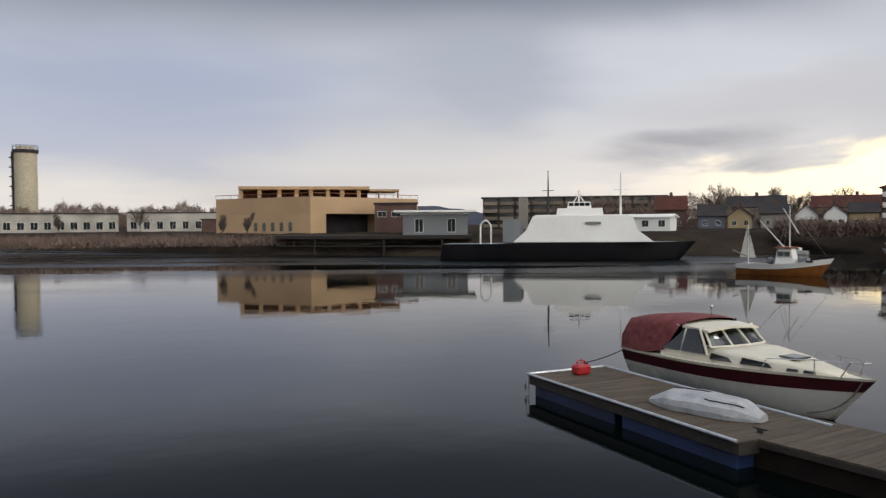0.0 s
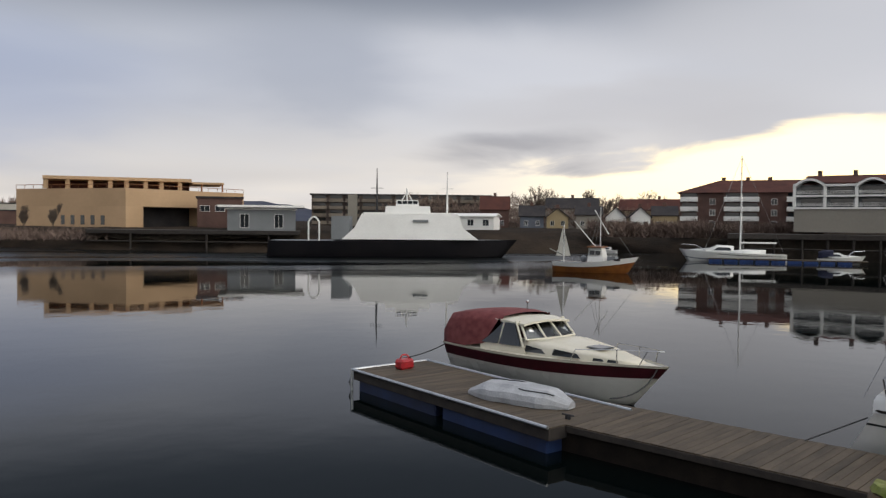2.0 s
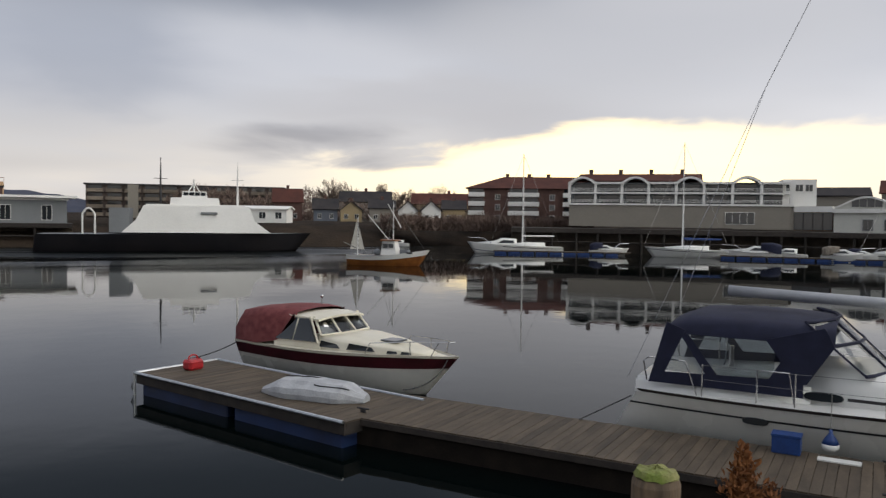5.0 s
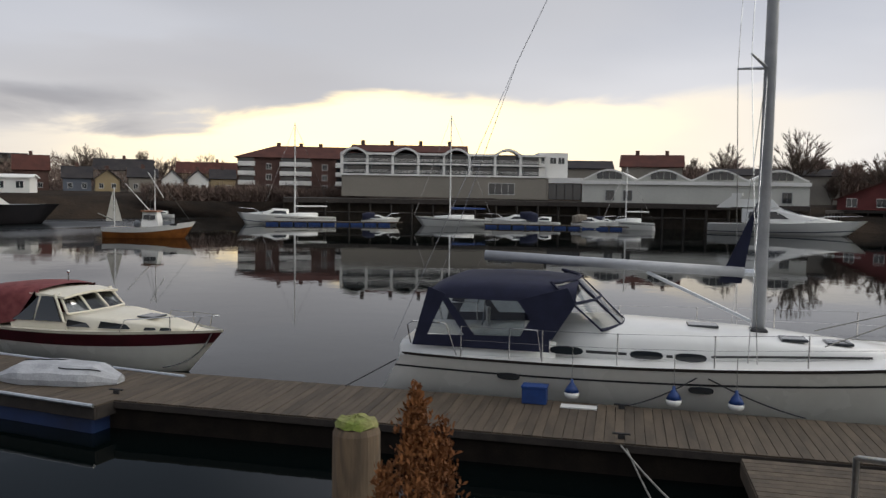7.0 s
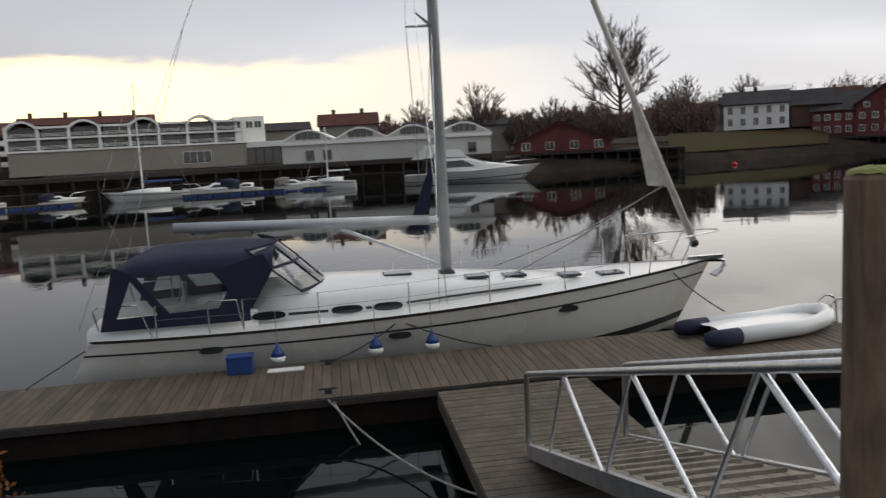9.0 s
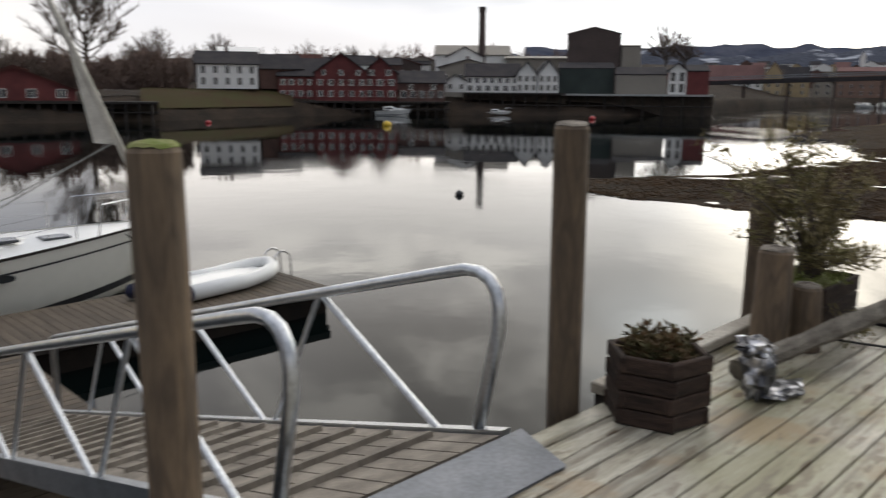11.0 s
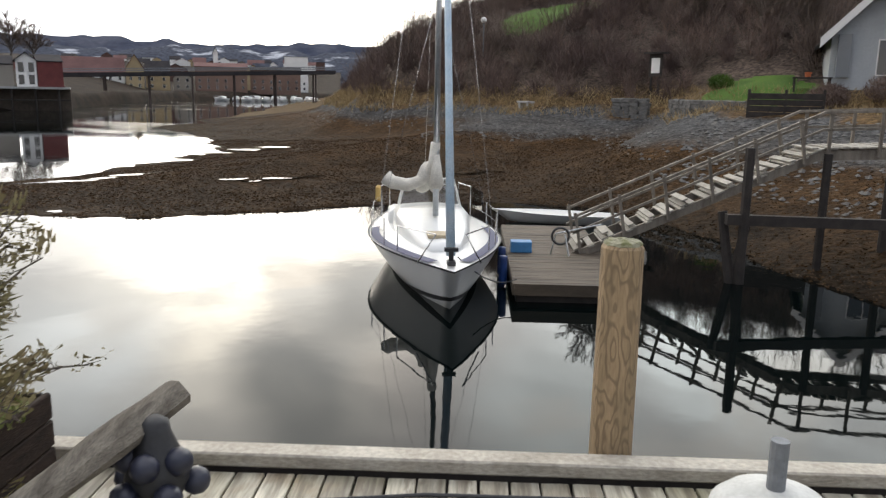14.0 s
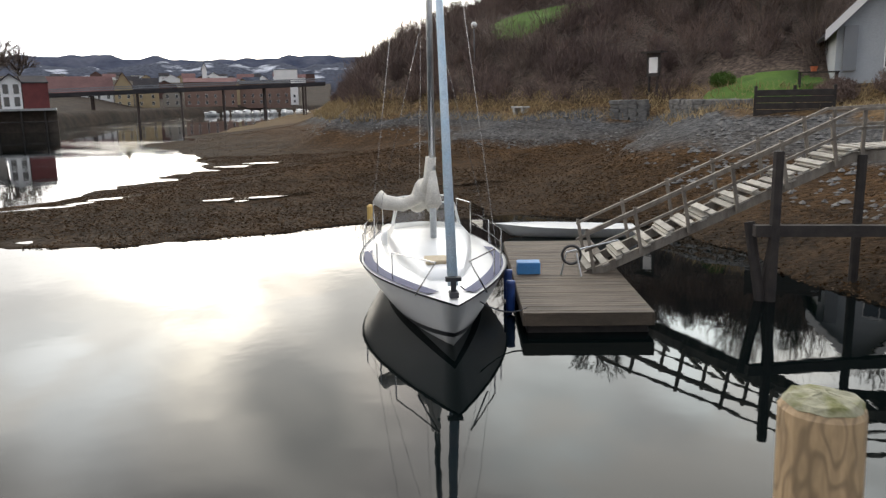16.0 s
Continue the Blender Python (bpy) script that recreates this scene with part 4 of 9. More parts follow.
# ---- floating piers ----
def pier(name, s0, s1, c0, c1, top, label, boards_along_c=True, m=None, board=0.148, float_mat=DARKWOOD, edge=None, n_floats=3, drop=0.42):
    p = tagged(new(name), label, "pontoon")
    p.matrix_basis = m or at_sc(0, 0, 0)
    e = 0.05
    for y0, y1 in ((c0, c0 + e), (c1 - e, c1)):
        bm = BM()
        box(bm, s0, s1, y0, y1, top - (0.14 if n_floats > 4 else 0.24), top - 0.03, bevel=0.006)
        part("side_beam", bm, edge or GREYWOOD, p)
    for x0, x1 in ((s0, s0 + e), (s1 - e, s1)):
        bm = BM()
        box(bm, x0, x1, c0 + e, c1 - e, top - 0.24, top - 0.03)
        part("end_beam", bm, edge or GREYWOOD, p)
    for k in range(n_floats):
        bm = BM()
        w = (s1 - s0) / n_floats
        box(bm, s0 + w * k + 0.12, s0 + w * (k + 1) - 0.12, c0 + 0.08, c1 - 0.08, -0.35, top - 0.245, bevel=0.03)
        part("float", bm, float_mat, p)
    # black boards close the sides, putting the under-pier shade into colour
    if n_floats > 4:
        for y0 in (c0 + 0.055, c1 - 0.085):
            bm = BM()
            box(bm, s0 + 0.06, s1 - 0.06, y0, y0 + 0.03, -0.12, top - 0.13)
            part("skirt", bm, SHADEBLACK, p, "black board standing for the shade under the pier")
    n = int((s1 - s0) / board) if boards_along_c else int((c1 - c0) / board)
    w = ((s1 - s0) if boards_along_c else (c1 - c0)) / n
    bm = BM()
    if boards_along_c:
        box(bm, -w / 2 + 0.003, w / 2 - 0.003, -(c1 - c0) / 2 + 0.01, (c1 - c0) / 2 - 0.01, -0.03, 0, bevel=0.004)
    else:
        box(bm, -(s1 - s0) / 2 + 0.01, (s1 - s0) / 2 - 0.01, -w / 2 + 0.005, w / 2 - 0.005, -0.03, 0, bevel=0.004)
    me = mesh_of("board", bm, GREYWOOD)
    for k in range(n):
        rz = random.uniform(-0.003, 0.003)
        q = (s0 + w * (k + 0.5), (c0 + c1) / 2, top + rz) if boards_along_c else ((s0 + s1) / 2, c0 + w * (k + 0.5), top + rz)
        piece("board", me, p, pose(*q, 0, 0, random.uniform(-0.12, 0.12)))
    return p


pier("floating_pier", -8.45, 9.6, 11.65, 13.73, 0.5, "long floating pier of worn brown planks on dark floats", n_floats=6, edge=DARKWOOD)
pier("floating_pier", 1.9, 4.2, 6.6, 11.45, 0.49, "short landing float of worn planks under the gangway foot", boards_along_c=False, n_floats=2)
pier("floating_pier", 19.2, 26.4, -3.15, -0.8, 0.40, "small grey plank float beside the moored sailing boat", n_floats=3)

# the outermost float, on blue tanks with pale edging
EN = math.degrees(math.atan2(-0.907, 0.42))
endp = pier("floating_pier", 0, 6.62, 0, 2.2, 0.5, "outer float on blue plastic tanks with pale edge strips", m=pose(2.17, 18.93, 0, 0, 0, EN), float_mat=FLOATBLUE, edge=DARKWOOD, n_floats=2)
for y in (-0.03, 2.21):
    bm = BM()
    tube(bm, [(0, y, 0.505), (6.62, y, 0.505)], 0.035, 8)
    part("edge_pipe", bm, ALU, endp, "pale worn pipe along the edge")
bm = BM()
tube(bm, [(-0.02, 0, 0.50), (-0.02, 2.2, 0.50)], 0.035, 8)
tube(bm, [(-0.03, -0.03, 0.52), (-0.03, -0.03, -0.1)], 0.035, 8)
part("end_pipe", bm, ALU, endp)
bm = BM()
for k in range(9):
    a = k * 0.7
    tube(bm, [(-0.1, 0.05 * math.sin(k), 0.45 - 0.06 * k), (-0.13, 0.05 * math.sin(k + 1), 0.40 - 0.06 * k)], 0.016, 5)
part("chain", bm, BLACK, endp)

can = thing("fuel_can", pose(3.40, 18.83, 0.502, 0, 0, 30), "red plastic fuel can standing on the outer float", "fuel can")
bm = BM()
box(bm, -0.21, 0.21, -0.15, 0.15, 0, 0.24, bevel=0.05)
part("tank", bm, REDPLASTIC, can, smooth=False)
bm = BM()
tube(bm, arc((-0.14, 0, 0.23), (-0.12, 0, 0.36), (0, 0, 0.34), 4) + arc((0, 0, 0.34), (0.12, 0, 0.34), (0.13, 0, 0.23), 4)[1:], 0.02, 6)
part("handle", bm, REDPLASTIC, can)
bm = BM()
tube(bm, [(0.16, 0, 0.22), (0.16, 0, 0.28)], 0.035, 10)
part("cap", bm, BLACK, can)


# ---- boats ----
def hull_rows(L, beam, f_stern, f_bow, draft=0.35, stern=0.8, tm=0.45, power=2.2, rake=0.5, transom=0.2, fullness=0.42, n=22, m=9, u0=0.0, u1=1.0, out=0.0, dip=0.0, reverse=0.0):
    """Rows of hull points from stern to bow; each row runs from one rail under the keel to the other, or over a band u0..u1 of its side."""
    rows = []
    for i in range(n + 1):
        t = i / n
        half = beam / 2 * (1 - max(0.0, (t - tm) / (1 - tm)) ** power) * (stern + (1 - stern) * math.sin(min(t / tm, 1) * math.pi / 2))
        sheer = f_stern + (f_bow - f_stern) * t ** 1.8 - dip * math.sin(t * math.pi)
        side = []
        for k in range(m + 1):
            u = u1 + (u0 - u1) * k / m
            keel = -draft * (1 - 0.9 * t ** 6)
            z = keel + (sheer - keel) * u
            y = half * max(u, 1e-4) ** fullness * (0.93 + 0.07 * u)
            x = L * t + rake * u * t ** 5 - rake * (1 - u) * 0.8 * t ** 4 - transom * (1 - t) ** 6 * (1 - u if transom > 0 else -u) + reverse * (1 - t) ** 5 * u
            side.append(Vector((x, y + (out if half > 0.02 else 0), z)))
        rows.append(side)
    return rows


def hull_part(rows, name, material, parent, label=""):
    bm = BM()
    full = [side + [Vector((v.x, -v.y, v.z)) for v in reversed(side[:-1])] for side in rows]
    loft(bm, full)
    vs = [bm.verts.new(v) for v in full[0]]
    bm.faces.new(vs)
    return part(name, bm, material, parent, label, smooth=True)


def band_part(rows, name, material, parent, label=""):
    bm = BM()
    loft(bm, rows)
    loft(bm, [[Vector((v.x, -v.y, v.z)) for v in r] for r in rows])
    return part(name, bm, material, parent, label, smooth=True)


def deck_part(rows, material, parent, camber=0.06, inset=0.03, drop=0.02):
    bm = BM()
    d = []
    for side in rows:
        v = side[0]
        w = max(v.y - inset, 0.002)
        d.append([Vector((v.x - 0.01, w * q, v.z - drop + camber * (1 - q * q) * min(1, w))) for q in (1, 0.6, 0.25, 0, -0.25, -0.6, -1)])
    loft(bm, d)
    return part("deck", bm, material, parent, smooth=True)


def coach(rows_xwz, name, material, parent, label="", bulge=0.85):
    """A rounded cabin top: rows of (x, half width, base height, top height)."""
    bm = BM()
    out = []
    for x, w, z0, z1 in rows_xwz:
        out.append([Vector((x, w, z0)), Vector((x, w * 0.97, z0 + (z1 - z0) * 0.7)), Vector((x, w * bulge, z0 + (z1 - z0) * 0.93)), Vector((x, w * 0.45, z1)), Vector((x, 0, z1 + 0.02)),
                    Vector((x, -w * 0.45, z1)), Vector((x, -w * bulge, z0 + (z1 - z0) * 0.93)), Vector((x, -w * 0.97, z0 + (z1 - z0) * 0.7)), Vector((x, -w, z0))])
    loft(bm, out, cap=True)
    return part(name, bm, material, parent, label, smooth=True)


def pane(bm, pts, t=0.012):
    """A thin plate with the outline pts."""
    pts = [Vector(p) for p in pts]
    nrm = (pts[1] - pts[0]).cross(pts[2] - pts[0]).normalized() * t
    a = [bm.verts.new(p - nrm) for p in pts]
    b = [bm.verts.new(p + nrm) for p in pts]
    n = len(pts)
    bm.faces.new(a[::-1])
    bm.faces.new(b)
    for k in range(n):
        bm.faces.new((a[k], a[(k + 1) % n], b[(k + 1) % n], b[k]))


def oval(cx, cz, y, w, h, n=12):
    return [(cx + w * math.copysign(abs(math.cos(a)) ** 0.7, math.cos(a)), y, cz + h * math.copysign(abs(math.sin(a)) ** 0.7, math.sin(a))) for a in (2 * math.pi * k / n for k in range(n))]


# the large white sailing yacht alongside the pier: x forward to the bow, y away from the pier
yacht = thing("sailing_yacht", at_sc(-4.3, 15.75, 0), "large white sailing yacht with navy sprayhood, moored at the pier", "yacht")
YH = dict(L=12.2, beam=3.7, f_stern=1.06, f_bow=1.45, draft=0.4, stern=0.76, tm=0.42, power=2.3, rake=0.5, transom=0.30, fullness=0.22, reverse=0.55)
YR = hull_rows(**YH)
hull_part(YR, "hull", HULLGREY, yacht, "glossy pale hull")
band_part(hull_rows(**YH, u0=0.965, u1=1.0, m=1, out=0.012), "rubbing_strake", DARKWOOD, yacht, "dark wooden rubbing strake")
band_part(hull_rows(**YH, u0=0.80, u1=0.825, m=1, out=0.006), "stripe", BLACK, yacht, "thin dark stripe")
band_part(hull_rows(**YH, u0=0.20, u1=0.30, m=1, out=0.004), "boot_top", BLACK, yacht, "dark waterline stripe")
deck_part(YR, GEL, yacht, 0.05)
coach([(3.2, 1.20, 1.04, 1.62), (4.2, 1.25, 1.05, 1.66), (5.6, 1.22, 1.08, 1.62), (7.2, 1.02, 1.12, 1.55), (8.8, 0.72, 1.18, 1.42), (10.2, 0.35, 1.24, 1.32)], "coachroof", GEL, yacht, "white moulded cabin roof")
coach([(0.5, 1.42, 1.0, 1.28), (2.0, 1.42, 1.0, 1.34), (3.4, 1.34, 1.02, 1.42)], "cockpit_coaming", GEL, yacht)
for x, w in ((2.35, 0.30), (3.60, 0.30), (5.0, 0.29), (5.75, 0.27)):
    for y in (-1, 1):
        bm = BM()
        pane(bm, oval(x, 1.25, y * 1.325, w, 0.074))
        part("cabin_window", bm, GLASS, yacht, "dark long cabin window")
for y in (-1, 1):
    bm = BM()
    for a, b in (((2.7, 1.245), (3.25, 1.245)), ((3.95, 1.245), (4.66, 1.245)), ((5.34, 1.245), (5.45, 1.245))):
        pane(bm, [(a[0], y * 1.325, a[1] - 0.02), (b[0], y * 1.325, b[1] - 0.02), (b[0], y * 1.325, b[1] + 0.03), (a[0], y * 1.325, a[1] + 0.03)], 0.006)
    tube(bm, [(6.1, y * 1.24, 1.27), (7.2, y * 1.05, 1.30), (8.8, y * 0.75, 1.32)], 0.022, 5)
    tagged(part("window_band", bm, BLACK, yacht, "dark line between the cabin windows"), kind="stuff")
for x, t in ((2.6, 0.2), (5.9, 0.48), (9.15, 0.75)):
    for y in (-1, 1):
        row = min(YR, key=lambda r: abs(r[3].x - x))
        side = min(row, key=lambda v: abs(v.z - 0.78))
        bm = BM()
        pane(bm, oval(x, 0.78 + 0.13 * (t > 0.7), y * (side.y + 0.005), 0.21, 0.06), 0.03)
        part("porthole", bm, GLASS, yacht, "dark oval porthole in the hull")
for x, w in ((6.05, 0.28), (7.55, 0.22), (8.35, 0.22), (9.5, 0.2), (10.35, 0.25)):
    for y in ((-0.55,) if w < 0.27 else (0,)):
        bm = BM()
        z = float(np.interp(x, [5.6, 7.2, 8.8, 10.2, 11], [1.64, 1.57, 1.44, 1.36, 1.36]))
        box(bm, x - w, x + w, y * (1 if x < 8 else 0.6) - 0.2, y * (1 if x < 8 else 0.6) + 0.2, z - 0.02, z + 0.035, bevel=0.015)
        part("deck_hatch", bm, GLASS, yacht, "smoked flush deck hatch")
mast = BM()
tube(mast, [(7.05, 0, 1.5), (7.05, 0, 9), (7.05, 0, 16.5)], 0.115, 14, 0.09)
MAST = part("mast", mast, MASTGREY, yacht, "tall grey aluminium mast", smooth=True)
bm = BM()
box(bm, 6.9, 7.2, -0.17, 0.17, 1.5, 1.63, bevel=0.03)
part("mast_collar", bm, BLACK, MAST)
for z, w in ((6.42, 0.85), (10.8, 0.7)):
    for y in (-1, 1):
        bm = BM()
        tube(bm, [(7.0, 0, z), (6.6, y * w, z + 0.12)], 0.035, 6, 0.02)
        part("spreader", bm, ALU, MAST)
bm = BM()
for y in (-1, 1):
    tube(bm, [(6.85, y * 1.3, 1.1), (6.6, y * 0.85, 6.54), (6.7, y * 0.7, 10.9), (7.03, 0, 16.2)], 0.008, 5)
    tube(bm, [(6.7, y * 1.25, 1.1), (7.0, y * 0.05, 6.4)], 0.007, 5)
    tube(bm, [(0.3, y * 1.2, 1.2), (2.4, 0, 6.6)], 0.006, 5)
tube(bm, [(2.4, 0, 6.6), (7.0, 0, 16.4)], 0.007, 5)
part("rigging", bm, STEEL, yacht, "thin steel wire shrouds and backstay")
bm = BM()
tube(bm, [(6.75, 0, 2.66), (1.85, 0, 2.82)], 0.10, 12)
boom = part("boom", bm, MASTGREY, yacht, "long pale aluminium boom", smooth=True)
bm = BM()
tube(bm, [(6.7, 0, 2.66), (6.95, 0, 2.66)], 0.07, 8)
tube(bm, [(6.9, 0, 1.75), (5.0, 0, 2.6)], 0.035, 8)
part("kicker", bm, ALU, yacht, "boom strut")
bm = BM()
tube(bm, [(12.35, 0, 1.75), (10.6, 0, 6.0), (7.6, 0, 13.5)], 0.075, 10, 0.05)
part("furled_jib", bm, SAILCOVER, yacht, "rolled pale foresail on its stay", smooth=True)
bm = BM()
pane(bm, [(10.95, 0.02, 5.2), (11.85, 0.03, 3.0), (11.45, 0.3, 3.05)], 0.01)
part("sail_corner", bm, SAILCOVER, yacht, "loose pale corner of the rolled sail")
bm = BM()
pane(bm, [(6.95, 0.03, 4.0), (6.72, 0.03, 2.45), (6.3, 0.05, 2.45)], 0.012)
part("mast_pennant", bm, NAVY, yacht, "navy cloth tied against the mast")
bm = BM()
tube(bm, [(11.7, 0.05, 3.05), (9.5, -0.3, 2.0), (8.0, -0.9, 1.5)], 0.012, 5)
tube(bm, [(11.7, 0.05, 3.02), (9.9, 0.4, 2.1), (8.2, 0.8, 1.5)], 0.012, 5)
part("sheet", bm, ROPE, yacht)
bm = BM()
box(bm, 12.2, 12.95, -0.06, 0.06, 1.44, 1.52)
tube(bm, [(12.55, 0, 1.42), (13.0, 0, 1.38), (12.9, 0, 1.12)], 0.04, 6)
pane(bm, [(12.75, -0.14, 1.08), (13.05, 0, 1.3), (12.75, 0.14, 1.08)], 0.02)
part("anchor", bm, STEEL, yacht, "steel anchor on the bow roller")
bm = BM()
bmesh.ops.create_icosphere(bm, subdivisions=2, radius=0.1, matrix=Matrix.Translation((12.33, 0, 1.8)))
part("furler_drum", bm, BLACK, yacht)


def rail_point(rows, x, y_sign, inset=0.08):
    best = min(rows, key=lambda r: abs(r[0].x - x))
    return Vector((x, y_sign * max(best[0].y - inset, 0.02), best[0].z))


for y in (-1, 1):
    posts = [rail_point(YR, x, y) for x in (1.7, 3.2, 4.5, 6.1, 7.6, 9.1, 10.6)]
    for p in posts:
        bm = BM()
        tube(bm, [p, p + Vector((0, 0, 0.56))], 0.013, 6)
        part("stanchion", bm, STEEL, yacht)
    bm = BM()
    for h in (0.3, 0.55):
        tube(bm, [p + Vector((0, 0, h)) for p in posts], 0.004, 4)
    part("guard_wire", bm, STEEL, yacht)
    bm = BM()
    a, b = rail_point(YR, 0.72, y), rail_point(YR, 1.6, y)
    tube(bm, [a, a + Vector((-0.1, 0, 0.5)), a + Vector((0.0, 0, 0.58)), b + Vector((-0.2, 0, 0.58)), b], 0.014, 6)
    part("pushpit", bm, STEEL, yacht)
    bm = BM()
    tube(bm, [rail_point(YR, 2.6, y), rail_point(YR, 2.6, y) + Vector((0, 0, 0.56)), rail_point(YR, 3.1, y) + Vector((0, 0, 0.56)), rail_point(YR, 3.2, y)], 0.014, 6)
    part("gate_rail", bm, STEEL, yacht)
bm = BM()
tube(bm, [rail_point(YR, 11.0, -1), rail_point(YR, 11.0, -1) + Vector((0.1, 0, 0.6)), Vector((12.7, -0.25, 2.05)), Vector((12.9, 0, 2.05)), Vector((12.7, 0.25, 2.05)), rail_point(YR, 11.0, 1) + Vector((0.1, 0, 0.6)), rail_point(YR, 11.0, 1)], 0.014, 6)
for y in (-1, 1):
    tube(bm, [rail_point(YR, 11.9, y, 0.02), (12.2, y * 0.3, 2.03)], 0.013, 6)
part("pulpit", bm, STEEL, yacht, "stainless bow rail")

# sprayhood and cockpit tent
hood = []
for x, zt, w in ((1.05, 2.28, 1.42), (1.4, 2.42, 1.45), (2.2, 2.46, 1.47), (3.0, 2.45, 1.45), (3.75, 2.40, 1.36)):
    hood.append([Vector((x, y, z)) for y, z in ((w, 2.12), (w * 0.98, zt - 0.12), (w * 0.85, zt - 0.02), (w * 0.4, zt + 0.03), (0, zt + 0.045), (-w * 0.4, zt + 0.03), (-w * 0.85, zt - 0.02), (-w * 0.98, zt - 0.12), (-w, 2.12))])
bm = BM()
loft(bm, hood)
TENT = part("cockpit_tent", bm, NAVY, yacht, "navy canvas cockpit tent", smooth=True)
for y in (-1, 1):
    Y = y * 1.455
    bm = BM()
    pane(bm, [(0.75, Y, 1.22), (3.3, Y, 1.22), (3.3, Y, 1.50), (0.85, Y, 1.42)], 0.01)
    pane(bm, [(0.75, Y, 1.22), (0.95, Y, 1.22), (1.38, Y, 2.2), (1.05, Y, 2.32)], 0.012)
    pane(bm, [(1.75, Y, 1.43), (1.95, Y, 1.43), (1.42, Y, 2.14), (1.30, Y, 2.10)], 0.008)
    pane(bm, [(2.75, Y, 1.45), (3.35, Y, 1.45), (3.75, Y, 2.1), (3.6, Y, 2.4), (2.7, Y, 2.14), (2.95, Y, 1.8)], 0.012)
    part("tent_side", bm, NAVY, TENT)
    bm = BM()
    pane(bm, [(0.95, Y, 1.45), (2.85, Y, 1.45), (2.85, Y, 2.13), (1.35, Y, 2.13)], 0.004)
    part("tent_window", bm, CLEAR, TENT, "clear plastic tent window")
bm = BM()
screen = [[Vector((x, y * w, z)) for y in (1, 0.85, 0.4, 0, -0.4, -0.85, -1)] for x, w, z in ((3.75, 1.30, 2.46), (4.15, 1.32, 2.1), (4.62, 1.25, 1.64))]
for row in screen:
    for v in row:
        v.x -= 0.45 * (v.y / 1.3) ** 2
loft(bm, screen)
part("windscreen", bm, CLEAR, TENT, "clear sloping sprayhood window", smooth=True)
bm = BM()
for row in (screen[0], screen[1], screen[2]):
    tube(bm, row, 0.03, 6)
for k in (0, 2, 4, 6):
    tube(bm, [r[k] for r in screen], 0.02, 6)
part("window_frame", bm, NAVY, TENT)
bm = BM()
tube(bm, [(1.9, 0.2, 1.2), (1.9, 0.2, 1.75)], 0.05, 8)
wheel = [(1.75, 0.2 + 0.42 * math.cos(a), 1.72 + 0.42 * math.sin(a)) for a in (2 * math.pi * k / 20 for k in range(21))]
tube(bm, wheel, 0.016, 6, caps=False)
part("steering_wheel", bm, STEEL, yacht)


def fender(s, c, z, body, tip, label, r=0.13, h=0.26):
    f = thing("fender", at_sc(s, c, z), label, "fender", "fenders along the yacht")
    bm = BM()
    prof = [(0.02, 0), (r * 0.8, 0.02), (r, 0.07), (r, h * 0.5)]
    loft(bm, [[(q * math.cos(k), q * math.sin(k), zz) for k in (2 * math.pi * j / 14 for j in range(14))] for q, zz in prof], close=True, cap=True)
    part("body", bm, body, f, smooth=True)
    bm = BM()
    prof = [(r, h * 0.5), (r * 0.7, h * 0.8), (r * 0.22, h * 1.15), (r * 0.2, h * 1.35)]
    loft(bm, [[(q * math.cos(k), q * math.sin(k), zz) for k in (2 * math.pi * j / 14 for j in range(14))] for q, zz in prof], close=True, cap=True)
    part("tip", bm, tip, f, "blue end", smooth=True)
    bm = BM()
    tube(bm, [(0, 0, h * 1.3), (0, 0.05, 1.12 - z + 0.3)], 0.007, 5)
    part("line", bm, ROPE, f)


for s in (-0.55, 1.15, 2.15):
    fender(s, 13.83, 0.52, GEL, PLASTICBLUE, "white fender with blue tip hanging beside the yacht")

crate2 = thing("plastic_crate", at_sc(-1.15, 13.50, 0.503), "blue plastic crate on the pier planks", "crate")
bm = BM()
box(bm, -0.21, 0.21, -0.14, 0.14, 0, 0.27, bevel=0.012)
part("box", bm, PLASTICBLUE, crate2)
bm = BM()
box(bm, -0.22, 0.22, -0.15, 0.15, 0.27, 0.30)
part("rim", bm, PLASTICBLUE, crate2)
mat_ = thing("board", at_sc(-0.40, 13.38, 0.504), "pale flat board lying on the pier", "board")
bm = BM()
box(bm, -0.3, 0.3, -0.1, 0.1, 0, 0.02)
part("plank", bm, GEL, mat_)

# mooring lines
lines = [("a", [(3.2, 13.7, 0.52), (2.5, 13.85, 0.62), (1.6, 14.0, 1.05)]), ("b", [(0.35, 13.6, 0.53), (0.9, 13.75, 0.62), (1.6, 14.0, 1.05)]), ("c", [(8.1, 14.6, 0.55), (7.6, 15.0, 0.9), (7.3, 15.35, 1.36)]), ("d", [(-4.6, 13.6, 0.52), (-4.4, 14.2, 0.6), (-4.0, 14.8, 0.8)])]
for _, pts in lines:
    ln = thing("mooring_rope", at_sc(0, 0, 0), "dark mooring rope from the yacht to the pier", "rope")
    bm = BM()
    tube(bm, arc(*pts, 8), 0.013, 6)
    part("strand", bm, DARKROPE, ln)
for pts in ([(0.25, 11.75, 0.49), (1.2, 10.0, -0.12), (2.0, 8.2, 0.3)], [(0.35, 11.72, 0.47), (0.9, 10.6, -0.4), (1.6, 8.8, -0.6)]):
    ln = thing("mooring_rope", at_sc(0, 0, 0), "slack mooring rope hanging between the floats", "rope")
    bm = BM()
    tube(bm, arc(*pts, 10), 0.014, 6)
    part("strand", bm, ROPE, ln)
